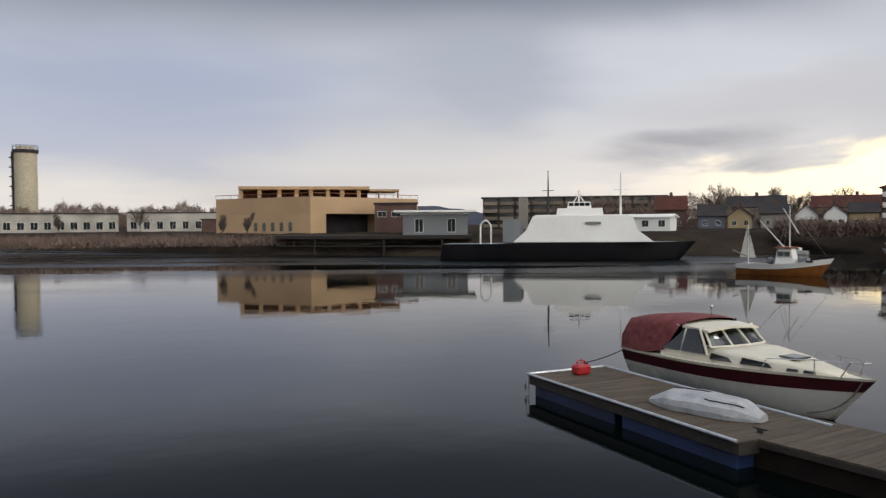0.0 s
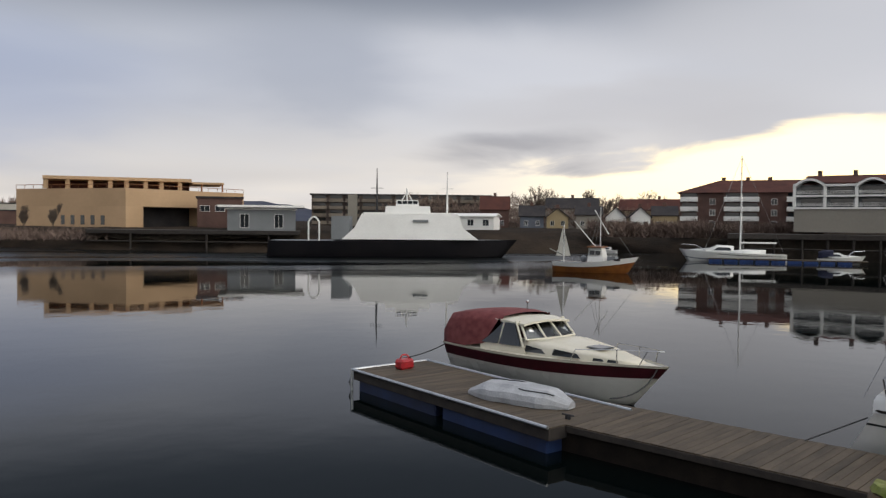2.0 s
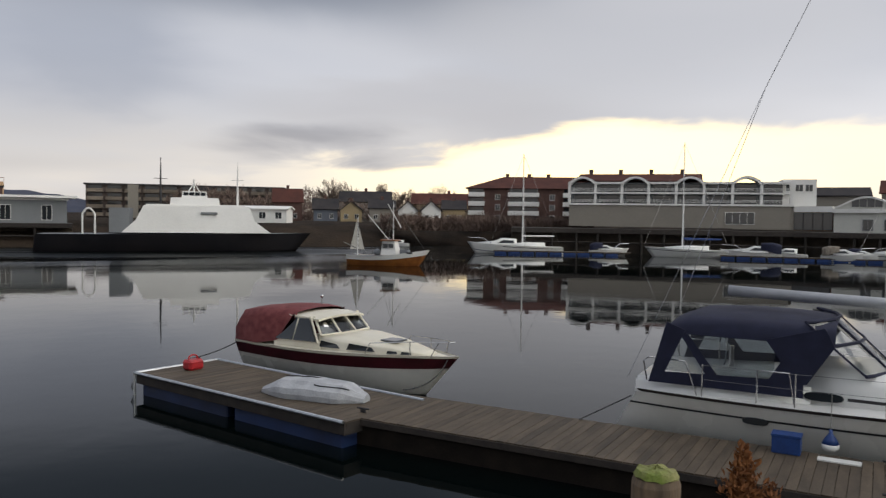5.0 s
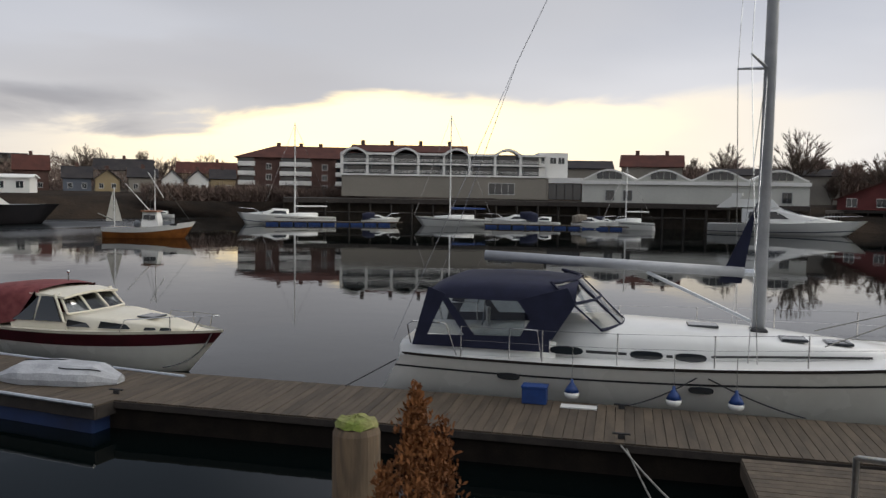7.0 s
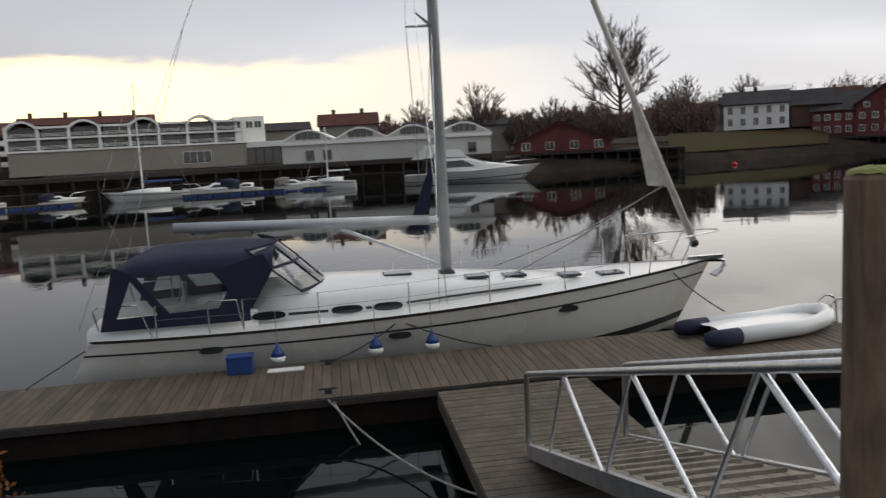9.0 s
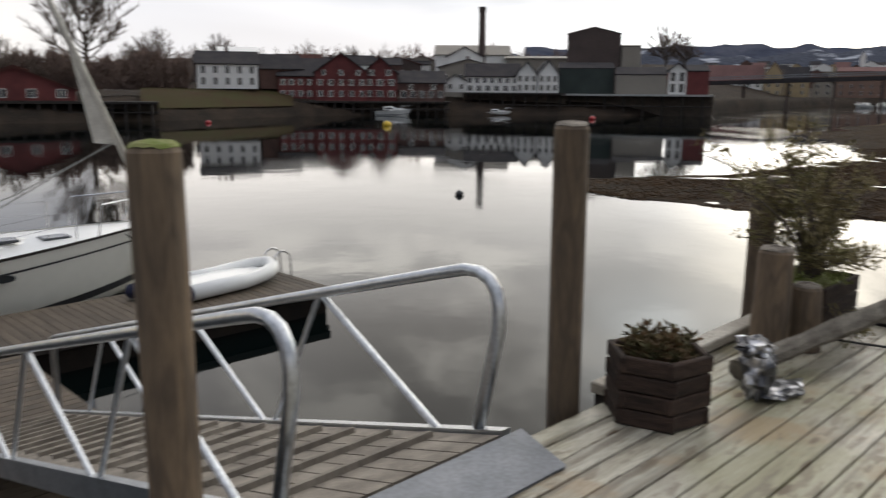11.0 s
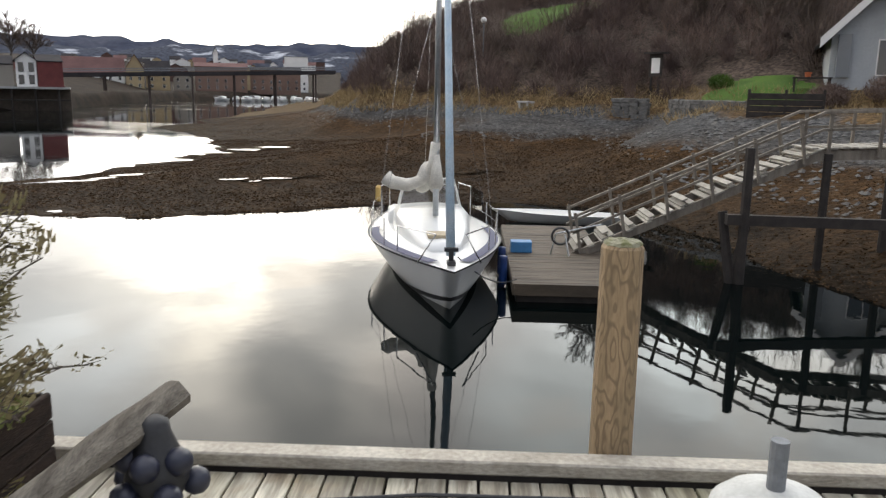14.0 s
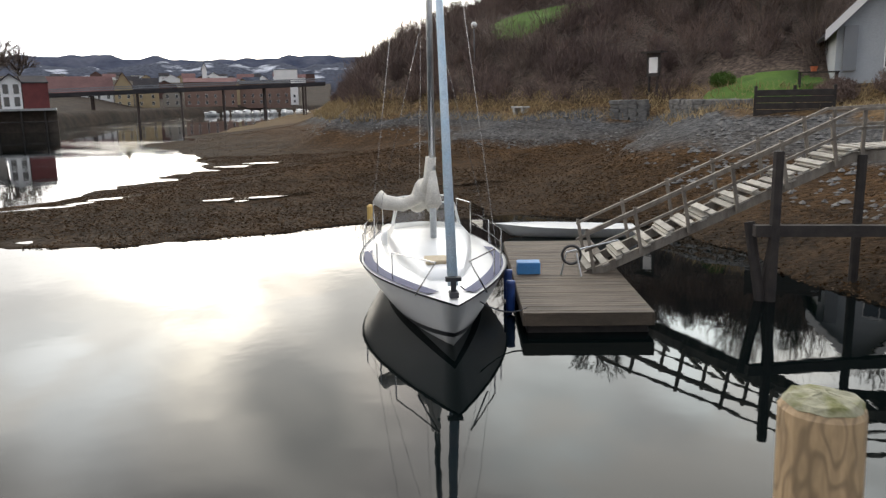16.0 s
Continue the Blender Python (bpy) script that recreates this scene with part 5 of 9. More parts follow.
for s, c in ((0.3, 11.85), (0.3, 13.5), (-8.2, 12.0), (7.9, 13.5)):
    cl = thing("cleat", at_sc(s, c, 0.503), "dark iron mooring cleat screwed to the pier", "cleat")
    bm = BM()
    box(bm, -0.05, 0.05, -0.02, 0.02, 0, 0.06)
    tube(bm, [(-0.13, 0, 0.075), (0.13, 0, 0.075)], 0.018, 6)
    part("horns", bm, BLACK, cl)


lad = thing("boarding_ladder", at_sc(9.45, 13.1, 0.5), "bent steel boarding ladder at the end of the pier", "ladder")
for c in (-0.18, 0.18):
    bm = BM()
    tube(bm, [(-0.25, c, 0.0), (-0.22, c, 0.42)] + arc((-0.22, c, 0.42), (-0.05, c, 0.62), (0.12, c, 0.42), 5)[1:] + [(0.2, c, -0.7)], 0.018, 6)
    part("stile", bm, STEEL, lad)
for z in (-0.55, -0.3, -0.05):
    bm = BM()
    tube(bm, [(0.17, -0.18, z), (0.17, 0.18, z)], 0.014, 6)
    part("rung", bm, STEEL, lad)

# ---- inflatable dinghies ----
def dinghy(m, L, w, r, hullmat, label, upside_down, stern_mat=None):
    d = thing("inflatable_dinghy", m, label, "dinghy")
    z = r + 0.02
    path = [(-L / 2, -w, z)] + [(L * 0.12, -w, z)] + arc((L * 0.12, -w, z), (L * 0.5, -w * 0.95, z + 0.06), (L * 0.5, 0, z + 0.12), 6)[1:] + arc((L * 0.5, 0, z + 0.12), (L * 0.5, w * 0.95, z + 0.06), (L * 0.12, w, z), 6)[1:] + [(-L / 2, w, z)]
    bm = BM()
    tube(bm, path, r, 12)
    part("tube_ring", bm, hullmat, d, smooth=True)
    bm = BM()
    top = r * (2.3 if upside_down else 1.0)
    rows = [[Vector((x, y * w * k, h)) for y, h in ((1, z + r * 0.6), (0.5, top + z * 0.5 + e), (0, top + z * 0.72 + e), (-0.5, top + z * 0.5 + e), (-1, z + r * 0.6))] for x, k, e in ((-L / 2 + 0.1, 1, 0), (0, 1, 0.02), (L * 0.25, 0.85, 0.02), (L * 0.42, 0.35, -0.02))]
    loft(bm, rows)
    part("bottom" if upside_down else "floor", bm, hullmat, d, smooth=True)
    if stern_mat:
        for y in (-w, w):
            bm = BM()
            loft(bm, [[(x, y + q * math.cos(a), z + q * math.sin(a)) for a in (2 * math.pi * k / 12 for k in range(12))] for x, q in ((-L / 2 - 0.35, 0.05), (-L / 2 - 0.28, r * 0.9), (-L / 2 - 0.1, r * 1.05), (-L / 2 + 0.3, r * 1.05))], close=True, cap=True)
            part("tube_cover", bm, stern_mat, d, "navy cloth cover over the tube end", smooth=True)
    else:
        bm = BM()
        tube(bm, [(-L * 0.3, w * 0.5, top + z * 0.62), (0.1, -w * 0.15, top + z * 0.78), (L * 0.35, -w * 0.4, top + z * 0.5)], 0.012, 5)
        part("strap", bm, BLACK, d)
    return d



def slack_dinghy(m, L, w, label):
    """A half-deflated dinghy lying bottom-up: folded tube sides, flat bottom with a ridge, blunt ends."""
    d = thing("inflatable_dinghy", m, label, "dinghy")
    rows = []
    n = 16
    for i in range(n + 1):
        t = i / n
        x = -L / 2 + L * t
        k = min(1, 0.42 + 2.4 * t) * min(1, 0.30 + 3.2 * (1 - t))
        h = (0.30 + 0.07 * math.sin(math.pi * t)) * min(1, 0.45 + 3 * t) * min(1, 0.5 + 3 * (1 - t))
        half = [(1.0, 0.02), (1.05, 0.30), (0.97, 0.62), (0.72, 0.80), (0.55, 0.94), (0.12, 1.0)]
        row = []
        for q, z in half + [(-q, z) for q, z in reversed(half)]:
            c = noise.noise((x * 3.1, q * 2.3, z * 2.0)) * 0.022 + noise.noise((x * 8.0, q * 5, 3.0)) * 0.010
            row.append(Vector((x + c, q * w * k + c, max(0.008, z * h + c * (1 if z > 0.1 else 0)))))
        rows.append(row)
    bm = BM()
    loft(bm, rows, cap=True)
    part("hull_skin", bm, GREYRUBBER, d, "creased grey rubberised fabric")
    for q0, q1 in ((3, 8), (5, 3)):
        bm = BM()
        tube(bm, [rows[i][q0 if i < 9 else q1] + Vector((0, 0, 0.014)) for i in range(3, 15)], 0.011, 5)
        part("strap", bm, BLACK, d)
    bm = BM()
    tube(bm, [rows[i][1] + Vector((0, -0.012 if rows[i][1].y < 0 else 0.012, 0)) for i in range(1, 16)], 0.016, 5)
    part("rubbing_strip", bm, GREYPAINT, d)
    return d


slack_dinghy(pose(5.12, 15.02, 0.502, 0, 0, -49), 2.3, 0.44, "grey half-deflated inflatable dinghy lying bottom-up on the float")
dinghy(at_sc(8.0, 12.95, 0.50, 8), 2.4, 0.46, 0.14, GEL, "white inflatable dinghy with navy tube covers on the pier", False, NAVY)

# ---- the cabin cruiser with the red canopy: x forward ----
CB = math.degrees(math.atan2(-5.9, 3.0))
CRUISER = pose(5.72, 21.10, 0, 0, 0, CB) @ Matrix.Diagonal((0.94, 0.97, 0.87, 1))
cruiser = thing("cabin_cruiser", CRUISER, "cream cabin cruiser with maroon band and red canopy", "motorboat")
CH = dict(L=6.2, beam=2.5, f_stern=1.0, f_bow=1.12, draft=0.3, stern=0.88, tm=0.40, power=2.1, rake=0.55, transom=0.1, fullness=0.33)
CR = hull_rows(**CH)
hull_part(CR, "hull", HULLGREY, cruiser, "pale grey hull")
band_part(hull_rows(**CH, u0=0.72, u1=0.965, m=3, out=0.008), "hull_band", MAROON, cruiser, "broad maroon band")
band_part(hull_rows(**CH, u0=0.965, u1=1.02, m=1, out=0.03), "rub_rail", CREAM, cruiser, "cream rub rail")
deck_part(CR, CREAM, cruiser, 0.08)
coach([(2.9, 0.98, 0.95, 1.42), (3.6, 0.93, 0.97, 1.42), (4.6, 0.72, 1.0, 1.33), (5.6, 0.40, 1.05, 1.20), (6.0, 0.2, 1.07, 1.13)], "foredeck_cabin", CREAM, cruiser, "low cream fore cabin", 0.9)
for y in (-1, 1):
    bm = BM()
    pane(bm, [(1.5, y * 1.02, 0.95), (3.15, y * 0.98, 0.98), (3.12, y * 0.97, 1.24), (1.45, y * 1.0, 1.19)], 0.02)
    part("wheelhouse_side", bm, CREAM, cruiser)
bm = BM()
roof = [[Vector((x, w * q, z - 0.07 * q * q)) for q in (1, 0.6, 0, -0.6, -1)] for x, w, z in ((1.35, 0.90, 1.94), (2.3, 0.90, 1.97), (2.95, 0.84, 1.91))]
loft(bm, roof)
loft(bm, [[v - Vector((0, 0, 0.06)) for v in r] for r in roof])
for k in (0, 4):
    loft(bm, [[r[k], r[k] - Vector((0, 0, 0.06))] for r in roof])
loft(bm, [roof[-1], [v - Vector((0, 0, 0.06)) for v in roof[-1]]])
part("roof", bm, CREAM, cruiser, "cream hardtop", smooth=False)
for y in (-1, 1):
    for quad in ([(1.55, 1.20), (2.16, 1.22), (2.24, 1.84), (1.98, 1.84)], [(2.22, 1.22), (3.02, 1.24), (2.64, 1.84), (2.30, 1.84)]):
        bm = BM()
        pane(bm, [(x, y * (1.0 - (z - 1.36) * 0.25), z) for x, z in quad], 0.01)
        part("side_window", bm, GLASS, cruiser, "dark side window")
    for x0, z0, x1, z1 in ((1.48, 1.17, 1.95, 1.90), (2.18, 1.20, 2.27, 1.90), (3.08, 1.22, 2.68, 1.90)):
        bm = BM()
        tube(bm, [(x0, y * 1.0, z0), (x1, y * 0.87, z1)], 0.03, 6)
        part("window_post", bm, CREAM, cruiser)
    for x0, x1 in ((3.1, 3.75), (3.95, 4.75)):
        bm = BM()
        w0, w1 = float(np.interp(x0, [2.9, 3.6, 4.6], [0.98, 0.93, 0.72])), float(np.interp(x1, [2.9, 3.6, 4.6], [0.98, 0.93, 0.72]))
        pane(bm, [(x0, y * (w0 + 0.012), 1.12), (x1, y * (w1 + 0.012), 1.13), (x1 - 0.12, y * (w1 + 0.005), 1.24), (x0 + 0.08, y * (w0 + 0.008), 1.30)], 0.012)
        part("cabin_window", bm, GLASS, cruiser, "dark cabin window")
    for x0 in (5.15, 5.5):
        bm = BM()
        w0 = float(np.interp(x0, [4.6, 5.6], [0.72, 0.40])) + 0.03
        pane(bm, [(x0 - 0.13, y * (w0 + 0.03), 1.10), (x0 + 0.13, y * (w0 - 0.06), 1.11), (x0 + 0.1, y * (w0 - 0.06), 1.17), (x0 - 0.1, y * (w0 + 0.03), 1.18)], 0.012)
        part("cabin_window", bm, GLASS, cruiser)
for y0, y1 in ((-0.86, -0.32), (-0.27, 0.27), (0.32, 0.86)):
    bm = BM()
    pane(bm, [(3.05 + 0.18 * (1 - abs(y0)), y0, 1.44), (3.05 + 0.18 * (1 - abs(y1)), y1, 1.44), (2.72, y1 * 0.86, 1.86), (2.72, y0 * 0.86, 1.86)], 0.012)
    part("windscreen", bm, CLEAR, cruiser, "raked windscreen pane")
bm = BM()
for y in (-0.9, -0.29, 0.29, 0.9):
    tube(bm, [(3.08 + 0.18 * (1 - abs(y)), y, 1.41), (2.72, y * 0.86, 1.9)], 0.03, 6)
tube(bm, [(3.1, -0.9, 1.42), (3.24, -0.3, 1.43), (3.24, 0.3, 1.43), (3.1, 0.9, 1.42)], 0.03, 6)
part("windscreen_frame", bm, CREAM, cruiser)
bm = BM()
can_rows = []
for x, zt, w in ((-0.02, 1.62, 1.08), (0.22, 1.95, 1.1), (0.9, 2.04, 1.1), (1.6, 2.06, 1.04), (2.15, 2.03, 0.93)):
    base = 1.0 if x < 1.5 else 1.0 + (x - 1.5) * 1.5
    can_rows.append([Vector((x, y, z)) for y, z in ((w, base), (w * 0.99, zt - 0.25), (w * 0.86, zt - 0.05), (w * 0.4, zt), (0, zt + 0.02), (-w * 0.4, zt), (-w * 0.86, zt - 0.05), (-w * 0.99, zt - 0.25), (-w, base))])
loft(bm, can_rows, cap=False)
bm.faces.new([bm.verts.new(v) for v in can_rows[0]])
part("canopy", bm, REDCANVAS, cruiser, "faded red canvas canopy, spotted white", smooth=True)
bm = BM()
rr = []
for y in (-1, 1):
    a = rail_point(CR, 4.5, y, 0.1)
    b = rail_point(CR, 5.6, y, 0.1)
    tube(bm, [a, a + Vector((0.15, 0, 0.30)), b + Vector((0, 0, 0.36)), Vector((6.55, y * 0.12, 1.5))], 0.013, 6)
    tube(bm, [b, b + Vector((0, 0, 0.36))], 0.012, 6)
    tube(bm, [rail_point(CR, 6.15, y, 0.05), Vector((6.3, y * 0.2, 1.48))], 0.012, 6)
tube(bm, [(6.55, -0.12, 1.5), (6.62, 0, 1.5), (6.55, 0.12, 1.5)], 0.013, 6)
part("bow_rail", bm, STEEL, cruiser)
bm = BM()
box(bm, 4.5, 5.0, -0.25, 0.25, 1.33, 1.38, bevel=0.02)
part("deck_hatch", bm, GLASS, cruiser)
bm = BM()
tube(bm, [(1.9, 0.3, 2.08), (1.9, 0.3, 2.3)], 0.015, 6)
bmesh.ops.create_icosphere(bm, subdivisions=2, radius=0.05, matrix=Matrix.Translation((1.9, 0.3, 2.33)))
part("mast_light", bm, STEEL, cruiser)
for pts in ([(0.1, -1.1, 0.95), (-0.4, -1.5, 0.55), (-0.5, -2.2, 0.52)], [(6.5, -0.1, 1.05), (6.5, -0.6, 0.4), (6.3, -1.5, 0.5)]):
    ln = thing("mooring_rope", CRUISER, "dark mooring rope of the cabin cruiser", "rope")
    bm = BM()
    tube(bm, arc(*pts, 8), 0.016, 6)
    part("strand", bm, DARKROPE, ln)

# ---- small white sailing boat at the far float, bow towards the deck: local x points to its bow ----
sloop = thing("sailing_boat", at_sc(26.0, 1.42, 0, 187.5) @ Matrix.Scale(1.09, 4), "small white sailing boat with pale blue sail cover", "sailing boat")
SH = dict(L=7.2, beam=2.85, f_stern=0.75, f_bow=0.86, draft=0.35, stern=0.66, tm=0.45, power=2.0, rake=0.45, transom=0.2, fullness=0.40, dip=0.03)
SR = hull_rows(**SH)
hull_part(SR, "hull", GEL, sloop, "white glossy hull")
band_part(hull_rows(**SH, u0=0.965, u1=1.01, m=1, out=0.012), "rub_rail", BLACK, sloop, "black rub rail")
band_part(hull_rows(**SH, u0=0.26, u1=0.36, m=1, out=0.004), "boot_top", BLACK, sloop, "dark waterline stripe")
deck_part(SR, GEL, sloop, 0.05)
NAVYDECK = mat("navy_deck_paint", (0.05, 0.055, 0.11), (0.07, 0.07, 0.13), 0.7, scale=6, bump=0.2)
bm = BM()
for y in (-1, 1):
    loft(bm, [[Vector((r[0].x - 0.05, y * max(r[0].y - 0.05, 0.01), r[0].z + 0.006)), Vector((r[0].x - 0.12, y * max(r[0].y - 0.24, 0.005), r[0].z + 0.022))] for r in SR[8:-2]])
part("side_deck", bm, NAVYDECK, sloop, "faded navy side deck")
coach([(1.9, 0.86, 0.74, 1.22), (3.0, 0.84, 0.76, 1.24), (4.2, 0.68, 0.76, 1.10), (5.3, 0.42, 0.79, 0.96), (5.8, 0.25, 0.80, 0.89)], "coachroof", GEL, sloop)
coach([(0.3, 0.95, 0.7, 0.98), (1.1, 0.98, 0.7, 1.02), (1.9, 0.95, 0.72, 1.08)], "cockpit_coaming", GEL, sloop)
bm = BM()
box(bm, 4.75, 5.25, -0.27, 0.27, 0.98, 1.05, bevel=0.015)
part("fore_hatch", bm, TEAK, sloop, "pale plywood fore hatch")
bm = BM()
tube(bm, [(3.75, 0, 1.2), (3.75, 0, 11.0)], 0.065, 10, 0.055)
SM = part("mast", bm, ALU, sloop, "slim aluminium mast", smooth=True)
bm = BM()
for y in (-1, 1):
    tube(bm, [(3.72, 0, 5.9), (3.6, y * 0.6, 5.95)], 0.02, 6)
part("spreader", bm, ALU, SM)
bm = BM()
tube(bm, [(6.98, 0, 1.0), (6.1, 0, 3.9), (4.0, 0, 10.4)], 0.085, 9, 0.05)
part("furled_jib", bm, PALEBLUE, sloop, "rolled foresail in a pale blue cover", smooth=True)
bm = BM()
tube(bm, [(3.85, 0, 1.95), (3.3, 0.02, 1.75), (2.4, 0.05, 1.72), (0.9, 0.02, 1.75)], 0.16, 10, 0.07)
tube(bm, [(3.78, 0, 2.5), (3.78, 0, 2.2), (3.85, 0, 1.85)], 0.06, 8, 0.16)
tube(bm, [(3.74, -0.02, 2.75), (3.70, -0.06, 2.3), (3.55, -0.2, 1.98), (3.3, -0.55, 1.80), (3.15, -0.9, 1.84), (3.1, -1.05, 1.95)], 0.10, 10, 0.16)
tube(bm, [(3.6, -0.1, 2.15), (3.3, -0.2, 1.9), (2.9, -0.25, 1.75)], 0.24, 10, 0.18)
part("sail_cover", bm, SAILCOVER, sloop, "baggy off-white boom cover", smooth=True)
bm = BM()
for y in (-1, 1):
    tube(bm, [(3.6, y * 1.25, 0.95), (3.6, y * 0.6, 5.95), (3.75, 0, 10.9)], 0.005, 4)
    tube(bm, [(3.3, y * 1.2, 0.95), (3.7, 0, 5.8)], 0.005, 4)
tube(bm, [(0.0, 0, 1.1), (3.7, 0, 10.9)], 0.005, 4)
part("rigging", bm, STEEL, sloop)
for y in (-1, 1):
    pts = [rail_point(SR, x, y, 0.06) for x in (1.0, 2.3, 3.6, 4.9)]
    for p in pts:
        bm = BM()
        tube(bm, [p, p + Vector((0, 0, 0.55))], 0.013, 6)
        part("stanchion", bm, STEEL, sloop)
    bm = BM()
    for h in (0.28, 0.54):
        tube(bm, [p + Vector((0, 0, h)) for p in pts], 0.004, 4)
    part("guard_wire", bm, STEEL, sloop)
    bm = BM()
    p0, p1 = rail_point(SR, 5.6, y, 0.06), rail_point(SR, 6.5, y, 0.05)
    tube(bm, [p0, p0 + Vector((0.05, 0, 0.5)), Vector((7.0, y * 0.26, 1.38)), p1 + Vector((0.25, 0, 0))], 0.014, 6)
    part("pulpit", bm, STEEL, sloop)
    bm = BM()
    a = rail_point(SR, 0.15, y, 0.05)
    b = rail_point(SR, 0.9, y, 0.05)
    tube(bm, [a, a + Vector((0, 0, 0.75)), b + Vector((0, 0, 0.75)), b], 0.016, 6)
    part("pushpit", bm, STEEL, sloop)
bm = BM()
for x, z in ((1.7, 1.75), (2.1, 1.65)):
    tube(bm, [(x, -0.75, 1.05), (x, -0.6, z), (x, 0, z + 0.06), (x, 0.6, z), (x, 0.75, 1.05)], 0.02, 6)
part("hood_hoop", bm, GEL, sloop)
bm = BM()
loft(bm, [[Vector((1.7, y, z)) for y, z in ((-0.6, 1.74), (-0.3, 1.8), (0, 1.81), (0.3, 1.8), (0.6, 1.74))], [Vector((2.6, y * 0.95, z - 0.55)) for y, z in ((-0.75, 1.74), (-0.3, 1.8), (0, 1.81), (0.3, 1.8), (0.75, 1.74))]])
part("hood_window", bm, CLEAR, sloop)
bm = BM()
box(bm, 7.0, 7.2, -0.07, 0.07, 0.86, 0.94)
box(bm, 7.02, 7.12, -0.12, 0.12, 1.10, 1.16)
box(bm, 7.05, 7.11, -0.04, 0.04, 0.92, 1.14)
part("bow_fitting", bm, BLACK, sloop)
bm = BM()
box(bm, 0.3, 0.5, -1.25, -1.1, 1.05, 1.45, bevel=0.05)
part("horseshoe_buoy", bm, mat("yellow_foam", (0.62, 0.42, 0.14), (0.5, 0.33, 0.1), 0.8, bump=0.1), sloop, "faded yellow rescue buoy")
bm = BM()
pane(bm, [(0.2, 1.22, 0.95), (1.5, 1.33, 0.95), (1.5, 1.33, 1.42), (0.2, 1.22, 1.42)], 0.005)
part("weather_cloth", bm, CLEAR, sloop)
for s in (20.6, 21.6):
    f = thing("fender", at_sc(s, -0.66, 0.05), "blue fender hung between boat and float", "fender")
    bm = BM()
    tube(bm, [(0, 0, 0), (0, 0, 0.06), (0, 0, 0.55), (0, 0, 0.62)], 0.09, 10)
    part("body", bm, PLASTICBLUE, f, smooth=True)
ln = thing("mooring_rope", at_sc(0, 0, 0), "dark mooring rope of the small sailing boat", "rope")
bm = BM()
tube(bm, arc((18.9, 0.3, 0.98), (19.3, -0.4, 0.2), (19.5, -0.9, 0.42), 8), 0.013, 6)
part("strand", bm, DARKROPE, ln)
bluebox = thing("plastic_crate", at_sc(22.5, -1.15, 0.403), "blue plastic fish crate on the small float", "crate")
bm = BM()
box(bm, -0.18, 0.18, -0.25, 0.25, 0, 0.26, bevel=0.012)
part("box", bm, mat("light_blue_plastic", (0.05, 0.20, 0.42), (0.04, 0.15, 0.33), 0.5, bump=0.05), bluebox)
skiff = thing("rowing_boat", pose(12.0, -27.1, 0.06, 0, 0, 30), "small white rowing boat lying behind the float", "rowing boat")
KH = dict(L=4.0, beam=1.3, f_stern=0.26, f_bow=0.36, draft=0.1, stern=0.7, tm=0.5, power=2.2, rake=0.3, transom=0.1, fullness=0.4, n=14)
hull_part(hull_rows(**KH), "hull", GEL, skiff)
deck_part(hull_rows(**KH), GEL, skiff, 0.02)

# ---- aluminium gangway ----
ramp = thing("gangway", at_sc(0, 0, 0), "aluminium gangway with bent tube railings down to the float", "gangway")
C0, C1, Z0, Z1 = 2.32, 8.75, DECK - 0.03, 0.60
S0, S1 = 2.60, 3.77


def rz(c):
    return Z0 + (Z1 - Z0) * (c - C0) / (C1 - C0)


for s in (S0, S1):
    bm = BM()
    q = 0.03
    loft(bm, [[(s - q, c, rz(c) - 0.14), (s + q, c, rz(c) - 0.14), (s + q, c, rz(c) + 0.03), (s - q, c, rz(c) + 0.03)] for c in (C0, C1)], close=True, cap=True)
    part("side_beam", bm, ALU, ramp)
n = 8
bm = BM()
for k in range(n):
    s = S0 + 0.035 + (S1 - S0 - 0.07) * k / n
    w = (S1 - S0 - 0.07) / n - 0.012
    loft(bm, [[(s, c, rz(c) - 0.02), (s + w, c, rz(c) - 0.02), (s + w, c, rz(c) + 0.012), (s, c, rz(c) + 0.012)] for c in (C0, C1)], close=True, cap=True)
part("tread_board", bm, OLDWOOD, ramp, "grey grooved tread boards")
bm = BM()
box(bm, S0 + 0.12, S1 - 0.12, -0.02, 0.02, 0, 0.03)
batten = mesh_of("batten", bm, OLDWOOD)
tilt = math.degrees(math.atan2(Z1 - Z0, C1 - C0))
for k in range(19):
    c = C0 + 0.4 + k * 0.32
    piece("batten", batten, ramp, pose(0, c, rz(c) + 0.012, tilt, 0, 0))
for s in (S0, S1):
    H = 0.86
    rail = [Vector((s, C1, rz(C1))), Vector((s, C1, rz(C1) + H))] + [Vector((s, c, rz(c) + H)) for c in np.linspace(C1 - 0.1, C0 + 0.5, 8)]
    rail += arc((s, C0 + 0.4, rz(C0 + 0.4) + H), (s, C0 + 0.02, rz(C0) + H + 0.02), (s, C0 + 0.06, rz(C0) + H - 0.35), 6)[1:] + [Vector((s, C0 + 0.18, rz(C0) - 0.02))]
    bm = BM()
    tube(bm, rail, 0.032, 10)
    part("handrail", bm, ALU, ramp, "bent aluminium handrail", smooth=True)
    for c in (3.82, 5.55, 7.28):
        for foot, r in ((c - 1.05, 0.02), (c + 0.58, 0.016)):
            bm = BM()
            tube(bm, [(s, c, rz(c) + H), (s, foot, rz(foot))], r, 8)
            part("brace", bm, ALU, ramp)
bm = BM()
loft(bm, [[(S0 + 0.12, C0 - 0.45, DECK + 0.016), (S1 - 0.12, C0 - 0.45, DECK + 0.016)], [(S0 - 0.02, C0 - 0.08, DECK + 0.024), (S1 + 0.02, C0 - 0.08, DECK + 0.024)]])
